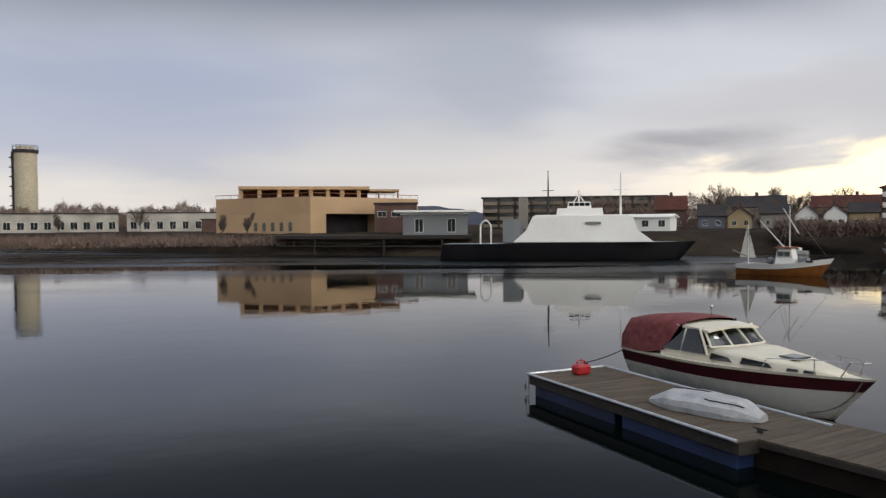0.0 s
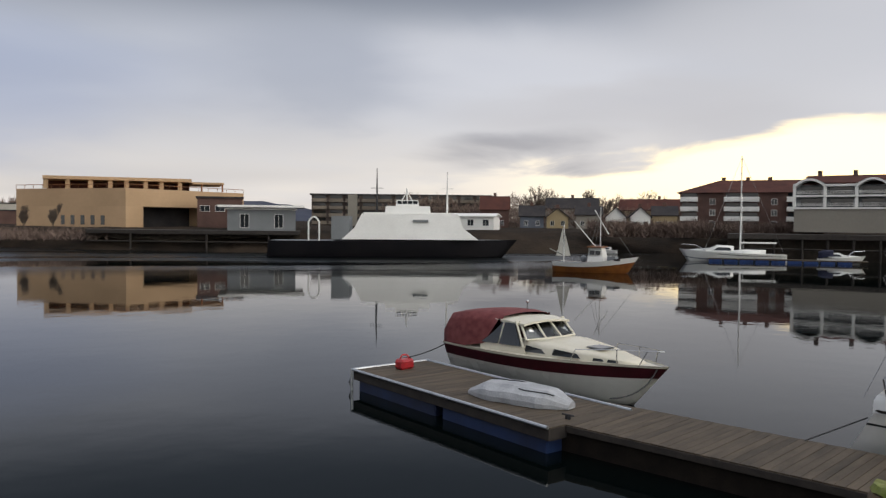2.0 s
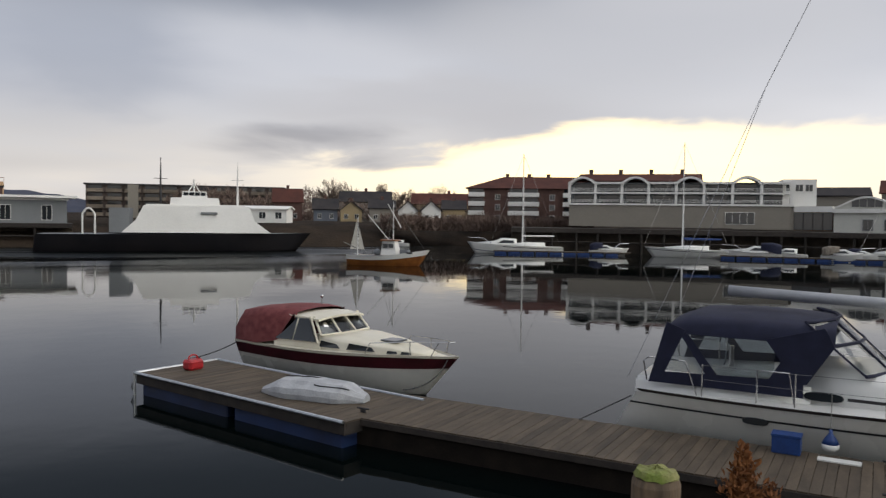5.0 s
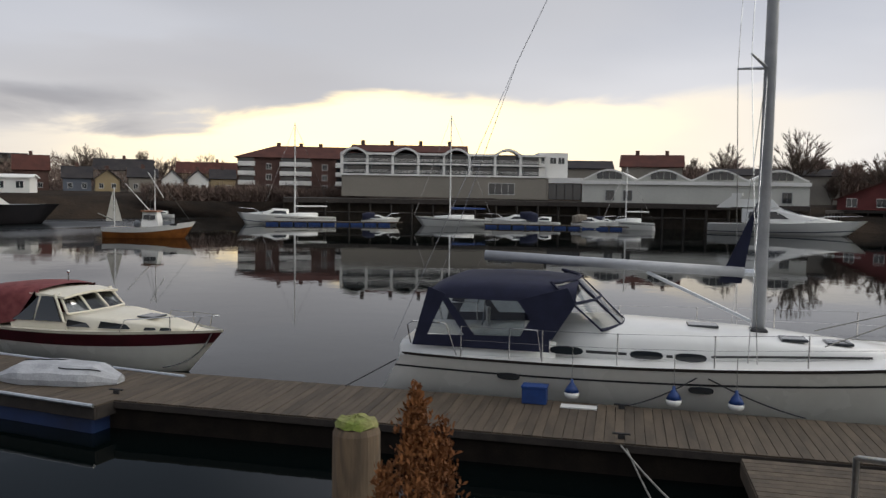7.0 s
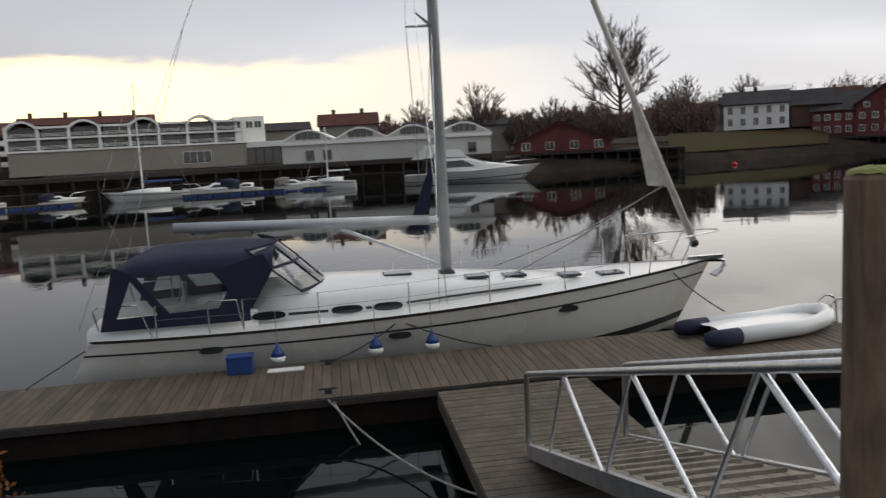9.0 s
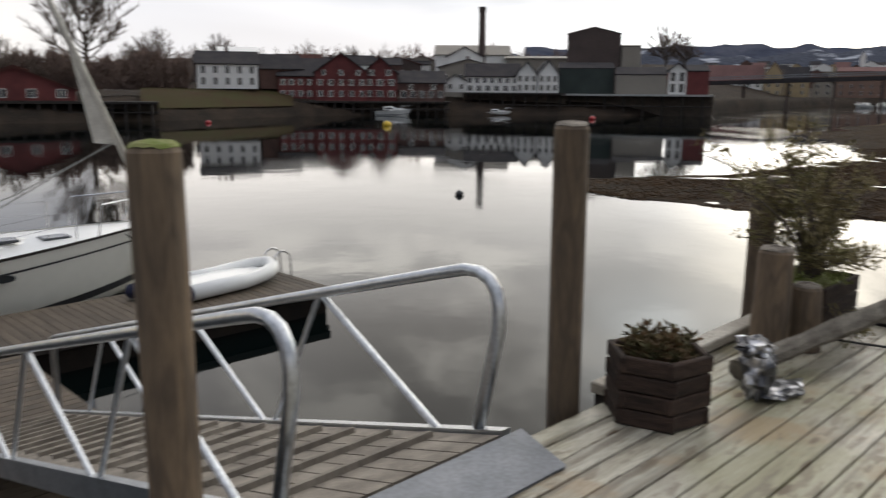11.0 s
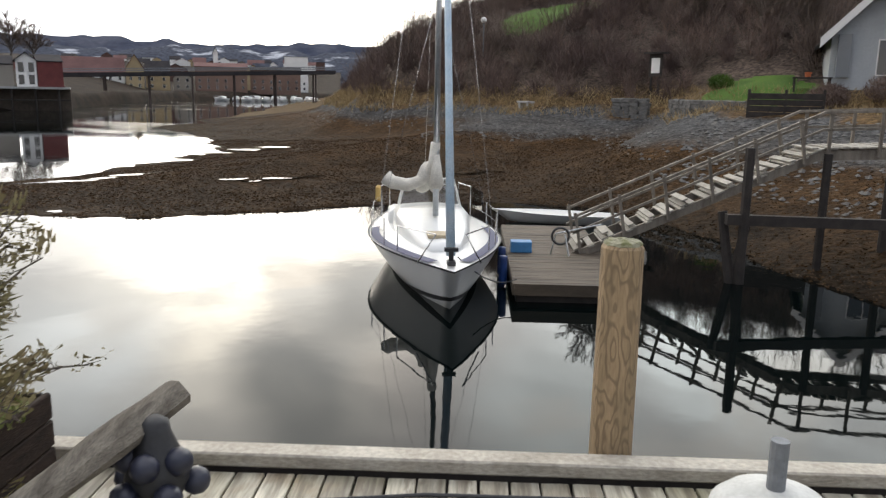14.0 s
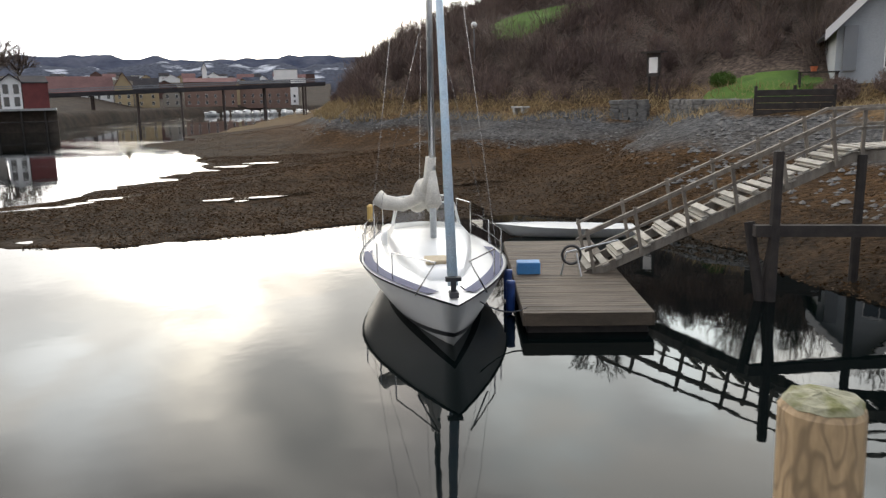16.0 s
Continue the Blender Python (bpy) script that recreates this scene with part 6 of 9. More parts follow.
loft(bm, [[(S0 + 0.12, C0 - 0.45, DECK + 0.006), (S1 - 0.12, C0 - 0.45, DECK + 0.006)], [(S0 - 0.02, C0 - 0.08, DECK + 0.006), (S1 + 0.02, C0 - 0.08, DECK + 0.006)]])
part("flap", bm, mat("flap_metal", (0.20, 0.21, 0.23), (0.15, 0.16, 0.175), 0.5, 0.3, scale=4, bump=0.1), ramp, "grey landing flap")

# ---- timber gangway to the far float and its landing bridge ----
bridge = thing("footbridge", at_sc(0, 0, 0), "weathered timber footbridge sloping down to the float", "footbridge")
F = [(-2.35, 0.46), (-7.9, 2.98), (-16.5, 3.35)]
SA, SB = 22.35, 23.65


def span(c):
    return float(np.interp(-c, [-f[0] for f in F], [f[1] for f in F]))


bm = BM()
box(bm, SA, SB, -0.074, 0.074, -0.04, 0, bevel=0.004)
me = mesh_of("tread", bm, mat("bleached_wood", (0.40, 0.37, 0.31), (0.28, 0.26, 0.22), 0.8, scale=3, bump=0.3, rand=0.3))
c = -2.45
while c > -16.4:
    t = math.degrees(math.atan2(span(c - 0.05) - span(c + 0.05), -0.1))
    piece("tread", me, bridge, pose(0, c, span(c) + random.uniform(-0.006, 0.006), t, 0, random.uniform(-0.6, 0.6)))
    c -= 0.15
for s in (SA + 0.1, SB - 0.1):
    bm = BM()
    for (c0, z0), (c1, z1) in zip(F, F[1:]):
        loft(bm, [[(s - 0.05, c0, z0 - 0.26), (s + 0.05, c0, z0 - 0.26), (s + 0.05, c0, z0 - 0.045), (s - 0.05, c0, z0 - 0.045)], [(s - 0.05, c1, z1 - 0.26), (s + 0.05, c1, z1 - 0.26), (s + 0.05, c1, z1 - 0.045), (s - 0.05, c1, z1 - 0.045)]], close=True, cap=True)
    part("stringer", bm, OLDWOOD, bridge)
for s in (SA - 0.04, SB + 0.04):
    for c in list(np.arange(-2.6, -7.7, -1.0)) + list(np.arange(-8.1, -16.4, -1.15)):
        bm = BM()
        lean = 0.10 if c > -7.8 else 0.0
        loft(bm, [[(s - 0.03, c + lean + x, z), (s + 0.03, c + lean + x, z), (s + 0.03, c + lean + x + 0.07, z), (s - 0.03, c + lean + x + 0.07, z)] for x, z in ((-lean, span(c) - 0.2), (lean * 0.8, span(c) + 0.82))], close=True, cap=True)
        part("baluster", bm, OLDWOOD, bridge)
    for h, q in ((0.84, 0.045), (0.45, 0.03)):
        bm = BM()
        for (c0, z0), (c1, z1) in zip(F, F[1:]):
            loft(bm, [[(s - q, c0, z0 + h - 0.03), (s + q, c0, z0 + h - 0.03), (s + q, c0, z0 + h + 0.03), (s - q, c0, z0 + h + 0.03)], [(s - q, c1, z1 + h - 0.03), (s + q, c1, z1 + h - 0.03), (s + q, c1, z1 + h + 0.03), (s - q, c1, z1 + h + 0.03)]], close=True, cap=True)
        part("handrail" if h > 0.6 else "mid_rail", bm, OLDWOOD, bridge)
for c, s0 in ((-8.1, SA), (-9.6, SA + 0.1)):
    bm = BM()
    tube(bm, [(s0, c, -0.5), (s0, c, span(c) - 0.1)], 0.10, 8)
    part("support_post", bm, DARKWOOD, bridge)
piles = thing("mooring_post", at_sc(0, 0, 0), "dark weed-hung piles and cross beam beside the footbridge", "post")
for s, c, top, lx in ((21.4, -6.0, 3.05, 0), (21.7, -5.6, 1.6, -0.35), (22.0, -6.3, 1.5, 0.3)):
    bm = BM()
    tube(bm, [(s + lx, c + lx, -1), (s, c, top)], 0.11, 8)
    part("leaning_post", bm, DARKWOOD, piles)
bm = BM()
loft(bm, [[(21.3, -5.6, 1.35), (21.5, -5.6, 1.35), (21.5, -5.6, 1.58), (21.3, -5.6, 1.58)], [(21.6, -9.6, 1.25), (21.8, -9.6, 1.25), (21.8, -9.6, 1.48), (21.6, -9.6, 1.48)]], close=True, cap=True)
part("cross_beam", bm, DARKWOOD, piles)
reel = thing("hose_reel", at_sc(22.2, -2.05, 0.402), "grey metal hose cart beside the footbridge foot", "hose cart")
bm = BM()
tube(bm, [(0.0, 0.2 * math.cos(a), 0.45 + 0.2 * math.sin(a)) for a in (2 * math.pi * k / 14 for k in range(15))], 0.03, 6, caps=False)
part("hose", bm, BLACK, reel)
bm = BM()
tube(bm, [(0.1, 0.2, 0), (0.05, 0.1, 0.5), (0.05, -1.0, 0.75)], 0.02, 6)
tube(bm, [(-0.1, -0.2, 0), (-0.05, -0.1, 0.5)], 0.02, 6)
part("frame", bm, ALU, reel)


# ---- buildings across the water ----
def frame_on(A, B, z=0.0):
    """A pose at A with x towards B and y away from the water."""
    A, B = Vector(A), Vector(B)
    ang = math.degrees(math.atan2(B.y - A.y, B.x - A.x))
    return pose(A.x, A.y, z, 0, 0, ang), (B - A).length


def sheet(bm, pts, t=0.02):
    pane(bm, pts, t)


def window(parent, x, z, w, h, y=-0.03, frame=WHITEPAINT, bars=1, name="window"):
    bm = BM()
    q = 0.05
    for b in ((x, x + w, z, z + q), (x, x + w, z + h - q, z + h), (x, x + q, z + q, z + h - q), (x + w - q, x + w, z + q, z + h - q)):
        box(bm, b[0], b[1], y - 0.05, y + 0.02, b[2], b[3])
    for k in range(1, bars + 1):
        xx = x + w * k / (bars + 1)
        box(bm, xx - 0.02, xx + 0.02, y - 0.045, y + 0.02, z + q, z + h - q)
    o = part(name, bm, frame, parent)
    bm = BM()
    box(bm, x + q, x + w - q, y - 0.01, y + 0.015, z + q, z + h - q)
    part("pane", bm, GLASS, o)
    return o


def house(name, A, B, depth, z0, z1, ridge_h, wall, roof, label, category="house", gable_front=False, rows=(), overhang=0.35, frame=WHITEPAINT, chimney=0, group=""):
    """A building with a pitched roof; rows: (height of sill, count, width, height) of windows along the front."""
    m, W = frame_on((*A, 0), (*B, 0), z0)
    h = thing(name, m, label, category, group)
    H, R = z1 - z0, z1 - z0 + ridge_h
    bm = BM()
    if gable_front:
        pts = [(0, 0), (W, 0), (W, H), (W / 2, R), (0, H)]
        a = [bm.verts.new((x, 0, z)) for x, z in pts]
        b = [bm.verts.new((x, depth, z)) for x, z in pts]
        faces = [a, b[::-1]] + [[a[k], b[k], b[(k + 1) % 5], a[(k + 1) % 5]] for k in (0, 1, 4)]
    else:
        pts = [(0, 0), (depth, 0), (depth, H), (depth / 2, R), (0, H)]
        a = [bm.verts.new((0, y, z)) for y, z in pts]
        b = [bm.verts.new((W, y, z)) for y, z in pts]
        faces = [a, b[::-1]] + [[a[k], b[k], b[(k + 1) % 5], a[(k + 1) % 5]] for k in (0, 1, 4)]
    for f in faces:
        bm.faces.new(f)
    part("wall", bm, wall, h)
    bm = BM()
    o = overhang
    if ridge_h > 0.05:
        if gable_front:
            k = ridge_h / (W / 2) * o
            sheet(bm, [(-o, -o, H - k + 0.06), (W / 2, -o, R + 0.06), (W / 2, depth + o, R + 0.06), (-o, depth + o, H - k + 0.06)], 0.08)
            sheet(bm, [(W + o, -o, H - k + 0.06), (W + o, depth + o, H - k + 0.06), (W / 2, depth + o, R + 0.06), (W / 2, -o, R + 0.06)], 0.08)
        else:
            k = ridge_h / (depth / 2) * o
            sheet(bm, [(-o, -o, H - k + 0.06), (W + o, -o, H - k + 0.06), (W + o, depth / 2, R + 0.06), (-o, depth / 2, R + 0.06)], 0.08)
            sheet(bm, [(-o, depth + o, H - k + 0.06), (-o, depth / 2, R + 0.06), (W + o, depth / 2, R + 0.06), (W + o, depth + o, H - k + 0.06)], 0.08)
    else:
        box(bm, -0.2, W + 0.2, -0.2, depth + 0.2, H, H + 0.25)
    rf = part("roof", bm, roof, h)
    for k in range(chimney):
        bm = BM()
        x = W * (k + 0.5) / chimney
        y = depth / 2 if not gable_front else depth * 0.4
        box(bm, x - 0.3, x + 0.3, y - 0.25, y + 0.25, R - 0.3, R + 0.8)
        part("chimney", bm, REDBRICK, rf)
    for sill, n, w, hh in rows:
        for k in range(n):
            x = W * (k + 0.5) / n - w / 2
            window(h, x, sill, w, hh, frame=frame)
    return h


# silo
silo = thing("silo", pose(-130.7, 247.6, 3, 0, 0, 28), "tall round pale concrete silo with railed top", "silo")
bm = BM()
tube(bm, [(0, 0, 0), (0, 0, 25.2)], 3.3, 32)
part("shaft", bm, SILO, silo, smooth=False)
bm = BM()
tube(bm, [(0, 0, 24.6), (0, 0, 25.6)], 3.75, 28)
part("gallery", bm, DARKROOF, silo)
bm = BM()
for k in range(16):
    a = 2 * math.pi * k / 16
    tube(bm, [(3.6 * math.cos(a), 3.6 * math.sin(a), 25.5), (3.6 * math.cos(a), 3.6 * math.sin(a), 26.9)], 0.09, 5)
tube(bm, [(3.6 * math.cos(a), 3.6 * math.sin(a), 26.9) for a in (2 * math.pi * k / 24 for k in range(25))], 0.09, 5, caps=False)
part("railing", bm, GREYPAINT, silo)
bm = BM()
box(bm, -4.0, -3.3, -0.6, 0.6, 0, 25)
for z in range(2, 25, 3):
    box(bm, -4.6, -3.3, -0.8, 0.8, z, z + 0.3)
part("ladder", bm, DARKROOF, silo, "dark caged ladder")
bm = BM()
tube(bm, [(0, 0, 25.6), (0, 0, 26.7)], 2.6, 20)
part("drum", bm, SILO, silo)

house("warehouse", (-98, 174.3), (-76.1, 184.9), 14, 3, 7.2, 0, DIRTYWHITE, DARKROOF, "low white industrial shed with dark doors", "warehouse", rows=((0.6, 9, 1.5, 1.8),))
house("warehouse", (-74.4, 185.7), (-55, 192.3), 14, 3, 7.4, 0, DIRTYWHITE, DARKROOF, "low white flat-roofed industrial building", "warehouse", rows=((0.6, 7, 1.4, 1.9),))
house("warehouse", (-52, 170), (-40.5, 172), 8, 3, 5.6, 0, REDBRICK, DARKROOF, "low brown brick outbuilding", "warehouse")

# the beige new building with the open upper storey
big = thing("building", pose(0, 0, 0), "large beige clad building with unfinished open upper storey", "building")
bc, bl, br = Vector((-20.6, 123.3)), Vector((-38.6, 134.6)), Vector((-4.3, 139.9))
bm = BM()
door0, door1 = bc.lerp(br, 0.13), bc.lerp(br, 0.62)
back = bl + br - bc
prism(bm, [tuple(bc), tuple(door0), tuple(door0 + Vector((-3, 3))), tuple(door1 + Vector((-3, 3))), tuple(door1), tuple(br), tuple(back), tuple(bl)], 2.9, 6.05)
part("wall", bm, BEIGE, big)
bm = BM()
prism(bm, [tuple(bc), tuple(br), tuple(back), tuple(bl)], 6.05, 8.75)
part("upper_wall", bm, BEIGE, big)
bm = BM()
prism(bm, [tuple(door0 + Vector((-2.2, 2.6))), tuple(door1 + Vector((-2.2, 2.6))), tuple(door1 + Vector((-2.6, 3.0))), tuple(door0 + Vector((-2.6, 3.0)))], 2.9, 6.0)
part("loading_door", bm, DARKROOF, big, "dark recessed loading bay")
ua, ub, uc = Vector((-33.7, 130.7)), Vector((-12.3, 134.4)), Vector((-7.3, 135.2))
inw = Vector((-1.5, 9.5))
bm = BM()
prism(bm, [tuple(ua - Vector((0, 0.4))), tuple(ub - Vector((0, 0.4))), tuple(ub + inw), tuple(ua + inw)], 10.25, 10.75)
prism(bm, [tuple(ub), tuple(uc), tuple(uc + inw), tuple(ub + inw)], 9.95, 10.3)
part("roof", bm, BEIGE, big)
bm = BM()
prism(bm, [tuple(ua + inw * 0.7), tuple(ub + inw * 0.7), tuple(ub + inw * 0.75), tuple(ua + inw * 0.75)], 8.76, 10.25)
part("inner_wall", bm, mat("raw_inner_wall", (0.13, 0.045, 0.03), (0.08, 0.03, 0.022), 0.9, scale=0.6, bump=0.0), big, "raw orange-brown inner wall")
ks = [0, 0.10, 0.14, 0.24, 0.29, 0.36, 0.42, 0.50, 0.53, 0.60, 0.66, 0.72, 0.77, 0.86, 0.9, 1.0]
for k0, k1 in zip(ks[::2], ks[1::2]):
    bm = BM()
    p, q = ua.lerp(ub, k0), ua.lerp(ub, min(k1, k0 + 0.03))
    prism(bm, [tuple(p), tuple(q), tuple(q + Vector((-0.05, 0.4))), tuple(p + Vector((-0.05, 0.4)))], 8.76, 10.25)
    part("pier", bm, BEIGE, big)
for k in (0.3, 0.95):
    bm = BM()
    p = ub.lerp(uc, k)
    tube(bm, [(p.x, p.y, 8.76), (p.x, p.y, 10)], 0.15, 6)
    part("column", bm, VARNISH, big)
for k in range(5):
    p = bc.lerp(bl, 0.2 + 0.09 * k)
    bm = BM()
    m = pose(p.x, p.y, 3.1, 0, 0, math.degrees(math.atan2(-(bl - bc).y, -(bl - bc).x)))
    box(bm, -0.35, 0.35, -0.06, 0.05, 0.2, 1.6, m)
    part("window", bm, GLASS, big)
bm = BM()
for a, b in ((bl, bc), (bc, br)):
    tube(bm, [(a.x, a.y, 9.35), (b.x, b.y, 9.35)], 0.05, 5)
    for k in range(13):
        p = a.lerp(b, k / 12)
        tube(bm, [(p.x, p.y, 8.75), (p.x, p.y, 9.38)], 0.045, 4)
part("guard_rail", bm, VARNISH, big, "orange site guard rail along the roof edge")

house("shed", (-10.4, 122), (-3.9, 122.4), 8, 2.8, 7.4, 0, REDBRICK, DARKROOF, "dark red brick quay shed with white door", "shed", rows=((2.6, 3, 1.4, 0.9),))
kiosk = house("quay_office", (-5.5, 110.5), (3.6, 110.5), 6, 2.6, 5.6, 0, GREYPAINT, WHITEPAINT, "grey quay office with broad white flat roof", "office", rows=((0.5, 2, 1.2, 1.9),))
bm = BM()
box(bm, -1.2, 10.3, -1.2, 7, 3.3, 3.6)
part("canopy", bm, WHITEPAINT, kiosk)

# long apartment block with balconies
m, W = frame_on((10.8, 209.7, 0), (57.5, 202, 0), 3)
BALCONY = mat("brown_balcony_panels", (0.20, 0.165, 0.13), (0.14, 0.115, 0.09), 0.85, scale=0.3, bump=0.0, rand=0.4)
flats = thing("apartment_block", m, "long four-storey brown apartment block with balconies", "apartment block")
bm = BM()
box(bm, 0, W, 0, 12, 0, 8.0)
part("wall", bm, BROWNBRICK, flats)
bm = BM()
box(bm, -0.4, W + 0.4, -0.6, 12.4, 8.0, 8.4)
part("roof", bm, DARKROOF, flats)
for f in range(4):
    z = 0.5 + f * 1.95
    for k in range(11):
        x = W * k / 11
        bm = BM()
        box(bm, x + 0.3, x + W / 11 - 0.3, -1.3, -1.2, z, z + 0.75)
        box(bm, x + 0.2, x + W / 11 - 0.2, -1.3, 0, z - 0.12, z)
        part("balcony", bm, BALCONY, flats)
        bm = BM()
        box(bm, x + 0.6, x + W / 11 - 0.6, -0.03, 0.05, z + 0.1, z + 1.6)
        part("window", bm, GLASS, flats)
bm = BM()
box(bm, 9.6, 12.0, -1.5, 0, 0, 8.2)
part("stair_tower", bm, TAUPE, flats)

# houses behind the bank
SET = [((43, 158), (48.5, 156.5), 7.0, 2.6, REDBRICK, TILEROOF, False), ((49.5, 152), (54, 150.5), 5.6, 2.0, BLUEGREY, DARKROOF, False), ((54.5, 150), (58.5, 148.6), 5.4, 1.7, OCHRE, DARKROOF, True),
       ((59.5, 147), (64.0, 145), 5.9, 1.6, TAUPE, DARKROOF, False), ((65, 145), (68.5, 143.5), 5.5, 1.8, WHITEPAINT, DARKROOF, True), ((69, 142.5), (72.5, 141), 5.6, 1.7, WHITEPAINT, DARKROOF, True),
       ((73, 141), (77, 139), 5.9, 1.7, OCHRE, DARKROOF, False), ((78, 138.5), (82, 136.5), 6.2, 1.8, PALEGREEN, TILEROOF, True), ((83, 136), (88, 133), 6.4, 2.0, TAUPE, DARKROOF, False), ((60, 166), (70, 161), 7.5, 2.2, TAUPE, DARKROOF, False), ((74, 158), (88, 150), 7.2, 2.2, OCHRE, TILEROOF, False)]
for A, B, z1, rh, wl, rf, gf in SET:
    house("house", A, B, 6, 3.0, z1, rh, wl, rf, "small painted timber house on the far bank", "house", gf, rows=((0.6, 2, 0.8, 1.0),), chimney=1, group="houses on the far bank")
house("warehouse", (24.5, 118), (33, 114), 6, 2.8, 5.0, 0.4, WHITEPAINT, WHITEPAINT, "low white hut on the quay behind the ferry", "hut", rows=((0.8, 4, 1.0, 1.0),))

# brick apartment house with white balconies
m, W = frame_on((60.0, 107.4, 0), (75.8, 97.2, 0), 3.2)
brick = thing("apartment_house", m, "red brick apartment house with white balconies and hipped roof", "apartment house")
bm = BM()
box(bm, 0, W, 0, 12, 0, 5.7)
part("wall", bm, REDBRICK, brick)
bm = BM()
a = [bm.verts.new(p) for p in ((-0.5, -0.6, 5.6), (W + 0.5, -0.6, 5.6), (W + 0.5, 12.6, 5.6), (-0.5, 12.6, 5.6), (5.5, 6, 7.7), (W, 6, 7.7))]
for f in ((0, 1, 5, 4), (1, 2, 5), (2, 3, 4, 5), (3, 0, 4), (0, 3, 2, 1)):
    bm.faces.new([a[k] for k in f])
rf = part("roof", bm, TILEROOF, brick)
for x in (6, 9.5, 12.6):
    bm = BM()
    box(bm, x - 0.3, x + 0.3, 5.6, 6.2, 7.4, 8.15)
    part("chimney", bm, REDBRICK, rf)
for x0, x1 in ((0.1, 2.6), (6.2, 11.0), (14.6, 18.0)):
    for f in range(4):
        z = 0.1 + f * 1.42
        bm = BM()
        box(bm, x0, x1, -0.9, 0.02, z - 0.1, z)
        box(bm, x0, x1, -0.95, -0.85, z, z + 0.6)
        part("balcony", bm, WHITEPAINT, brick)
        bm = BM()
        box(bm, x0 + 0.2, x1 - 0.2, -0.03, 0.05, z + 0.05, z + 1.15)
        part("window", bm, GLASS, brick)
for x in (4.2, 12.6):
    for f in range(3):
        window(brick, x, 0.6 + f * 1.6, 0.8, 0.9)

# the white arcaded building on the quay
m, W = frame_on((61.9, 83.7, 0), (81.0, 65.1, 0), 3.3)
arcade = thing("quay_building", m, "white arcaded apartment building above a grey clad base", "building")
bm = BM()
box(bm, 0, W, 0, 14, 0, 2.75)
part("base_wall", bm, TAUPE, arcade, "plain taupe clad base")
bm = BM()
box(bm, 0, W, 1.6, 14, 2.75, 5.7)
part("inner_wall", bm, GREYPAINT, arcade)
n = 8
for k in range(n + 1):
    bm = BM()
    x = W * k / n
    box(bm, x - 0.16, x + 0.16, -0.1, 0.3, 2.752, 5.75)
    part("column", bm, WHITEPAINT, arcade)
for z in (2.75, 4.20):
    bm = BM()
    box(bm, 0.1, W - 0.1, -0.15, 1.6, z, z + 0.22)
    part("floor_slab", bm, WHITEPAINT, arcade)
    for k in range(n):
        x = W * k / n
        bm = BM()
        for q in range(3):
            tube(bm, [(x + 0.16, 0.02, z + 0.42 + 0.14 * q), (x + W / n - 0.16, 0.02, z + 0.42 + 0.14 * q)], 0.03, 4)
        part("railing", bm, WHITEPAINT, arcade)
        bm = BM()
        box(bm, x + 0.5, x + W / n - 0.5, 1.55, 1.598, z + 0.25, z + 1.25)
        part("window", bm, GLASS, arcade)
for k in range(n):
    x0, x1 = W * k / n, W * (k + 1) / n
    bm = BM()
    if k in (0, 2, 4, 6):
        outer = [(x0 - 0.1 + (x1 - x0 + 0.2) * t, 5.55 + 0.85 * math.sin(math.pi * t) ** 0.8) for t in (j / 12 for j in range(13))]
        inner = [(x0 + 0.12 + (x1 - x0 - 0.24) * t, 5.35 + 0.8 * math.sin(math.pi * t) ** 0.8) for t in (j / 12 for j in range(13))]
        loft(bm, [[(x, -0.25, z) for x, z in outer], [(x, -0.25, z) for x, z in inner], [(x, 1.6, z) for x, z in inner], [(x, 1.6, z) for x, z in outer]])
        part("arch", bm, WHITEPAINT, arcade, "white barrel arch over the balcony")
        bm = BM()
        loft(bm, [[(x, -0.2, z + 0.03) for x, z in outer], [(x, 6, z + 0.03) for x, z in outer]])
        part("vault", bm, DARKROOF, arcade)
    else:
        box(bm, x0 + 0.1, x1 - 0.1, -0.15, 1.6, 5.45, 5.7)
        part("lintel", bm, WHITEPAINT, arcade)
bm = BM()
sheet(bm, [(0.5, 2.5, 5.9), (W * 0.62, 2.5, 5.9), (W * 0.62, 7, 7.0), (0.5, 7, 7.0)], 0.1)
sheet(bm, [(0.5, 11.5, 5.9), (0.5, 7, 7.0), (W * 0.62, 7, 7.0), (W * 0.62, 11.5, 5.9)], 0.1)
rf = part("roof", bm, TILEROOF, arcade, "brown tiled pitched roof")
for x in (2, 6, 10, 14):
    bm = BM()
    box(bm, x - 0.25, x + 0.25, 6.7, 7.2, 6.8, 7.7)
    part("chimney", bm, BROWNBRICK, rf)
window(arcade, W * 0.72, 0.5, 3.4, 1.5, bars=3, frame=WHITEPAINT)
bm = BM()
box(bm, W * 0.97, W + 3.0, 1.5, 10, 2.75, 6.1)
part("end_block", bm, WHITEPAINT, arcade)
for k in range(3):
    window(arcade, W * 0.97 + 0.3 + k * 1.1, 4.6, 0.9, 0.9, y=1.47)

# glazed link
m, W = frame_on((81.2, 64.9, 0), (83.3, 61.2, 0), 3.2)
link = thing("glazed_link", m, "low glazed entrance link between two quay buildings", "entrance")
bm = BM()
box(bm, 0, W, 0.3, 8, 2.2, 2.9)
part("roof", bm, WHITEPAINT, link)
for k in range(4):
    window(link, W * k / 4, 0.05, W / 4, 2.1, y=0.4, bars=0, frame=DARKROOF)
bm = BM()
box(bm, 0, W, 0.7, 8, 0, 2.2)
part("inner_wall", bm, VARNISH, link)

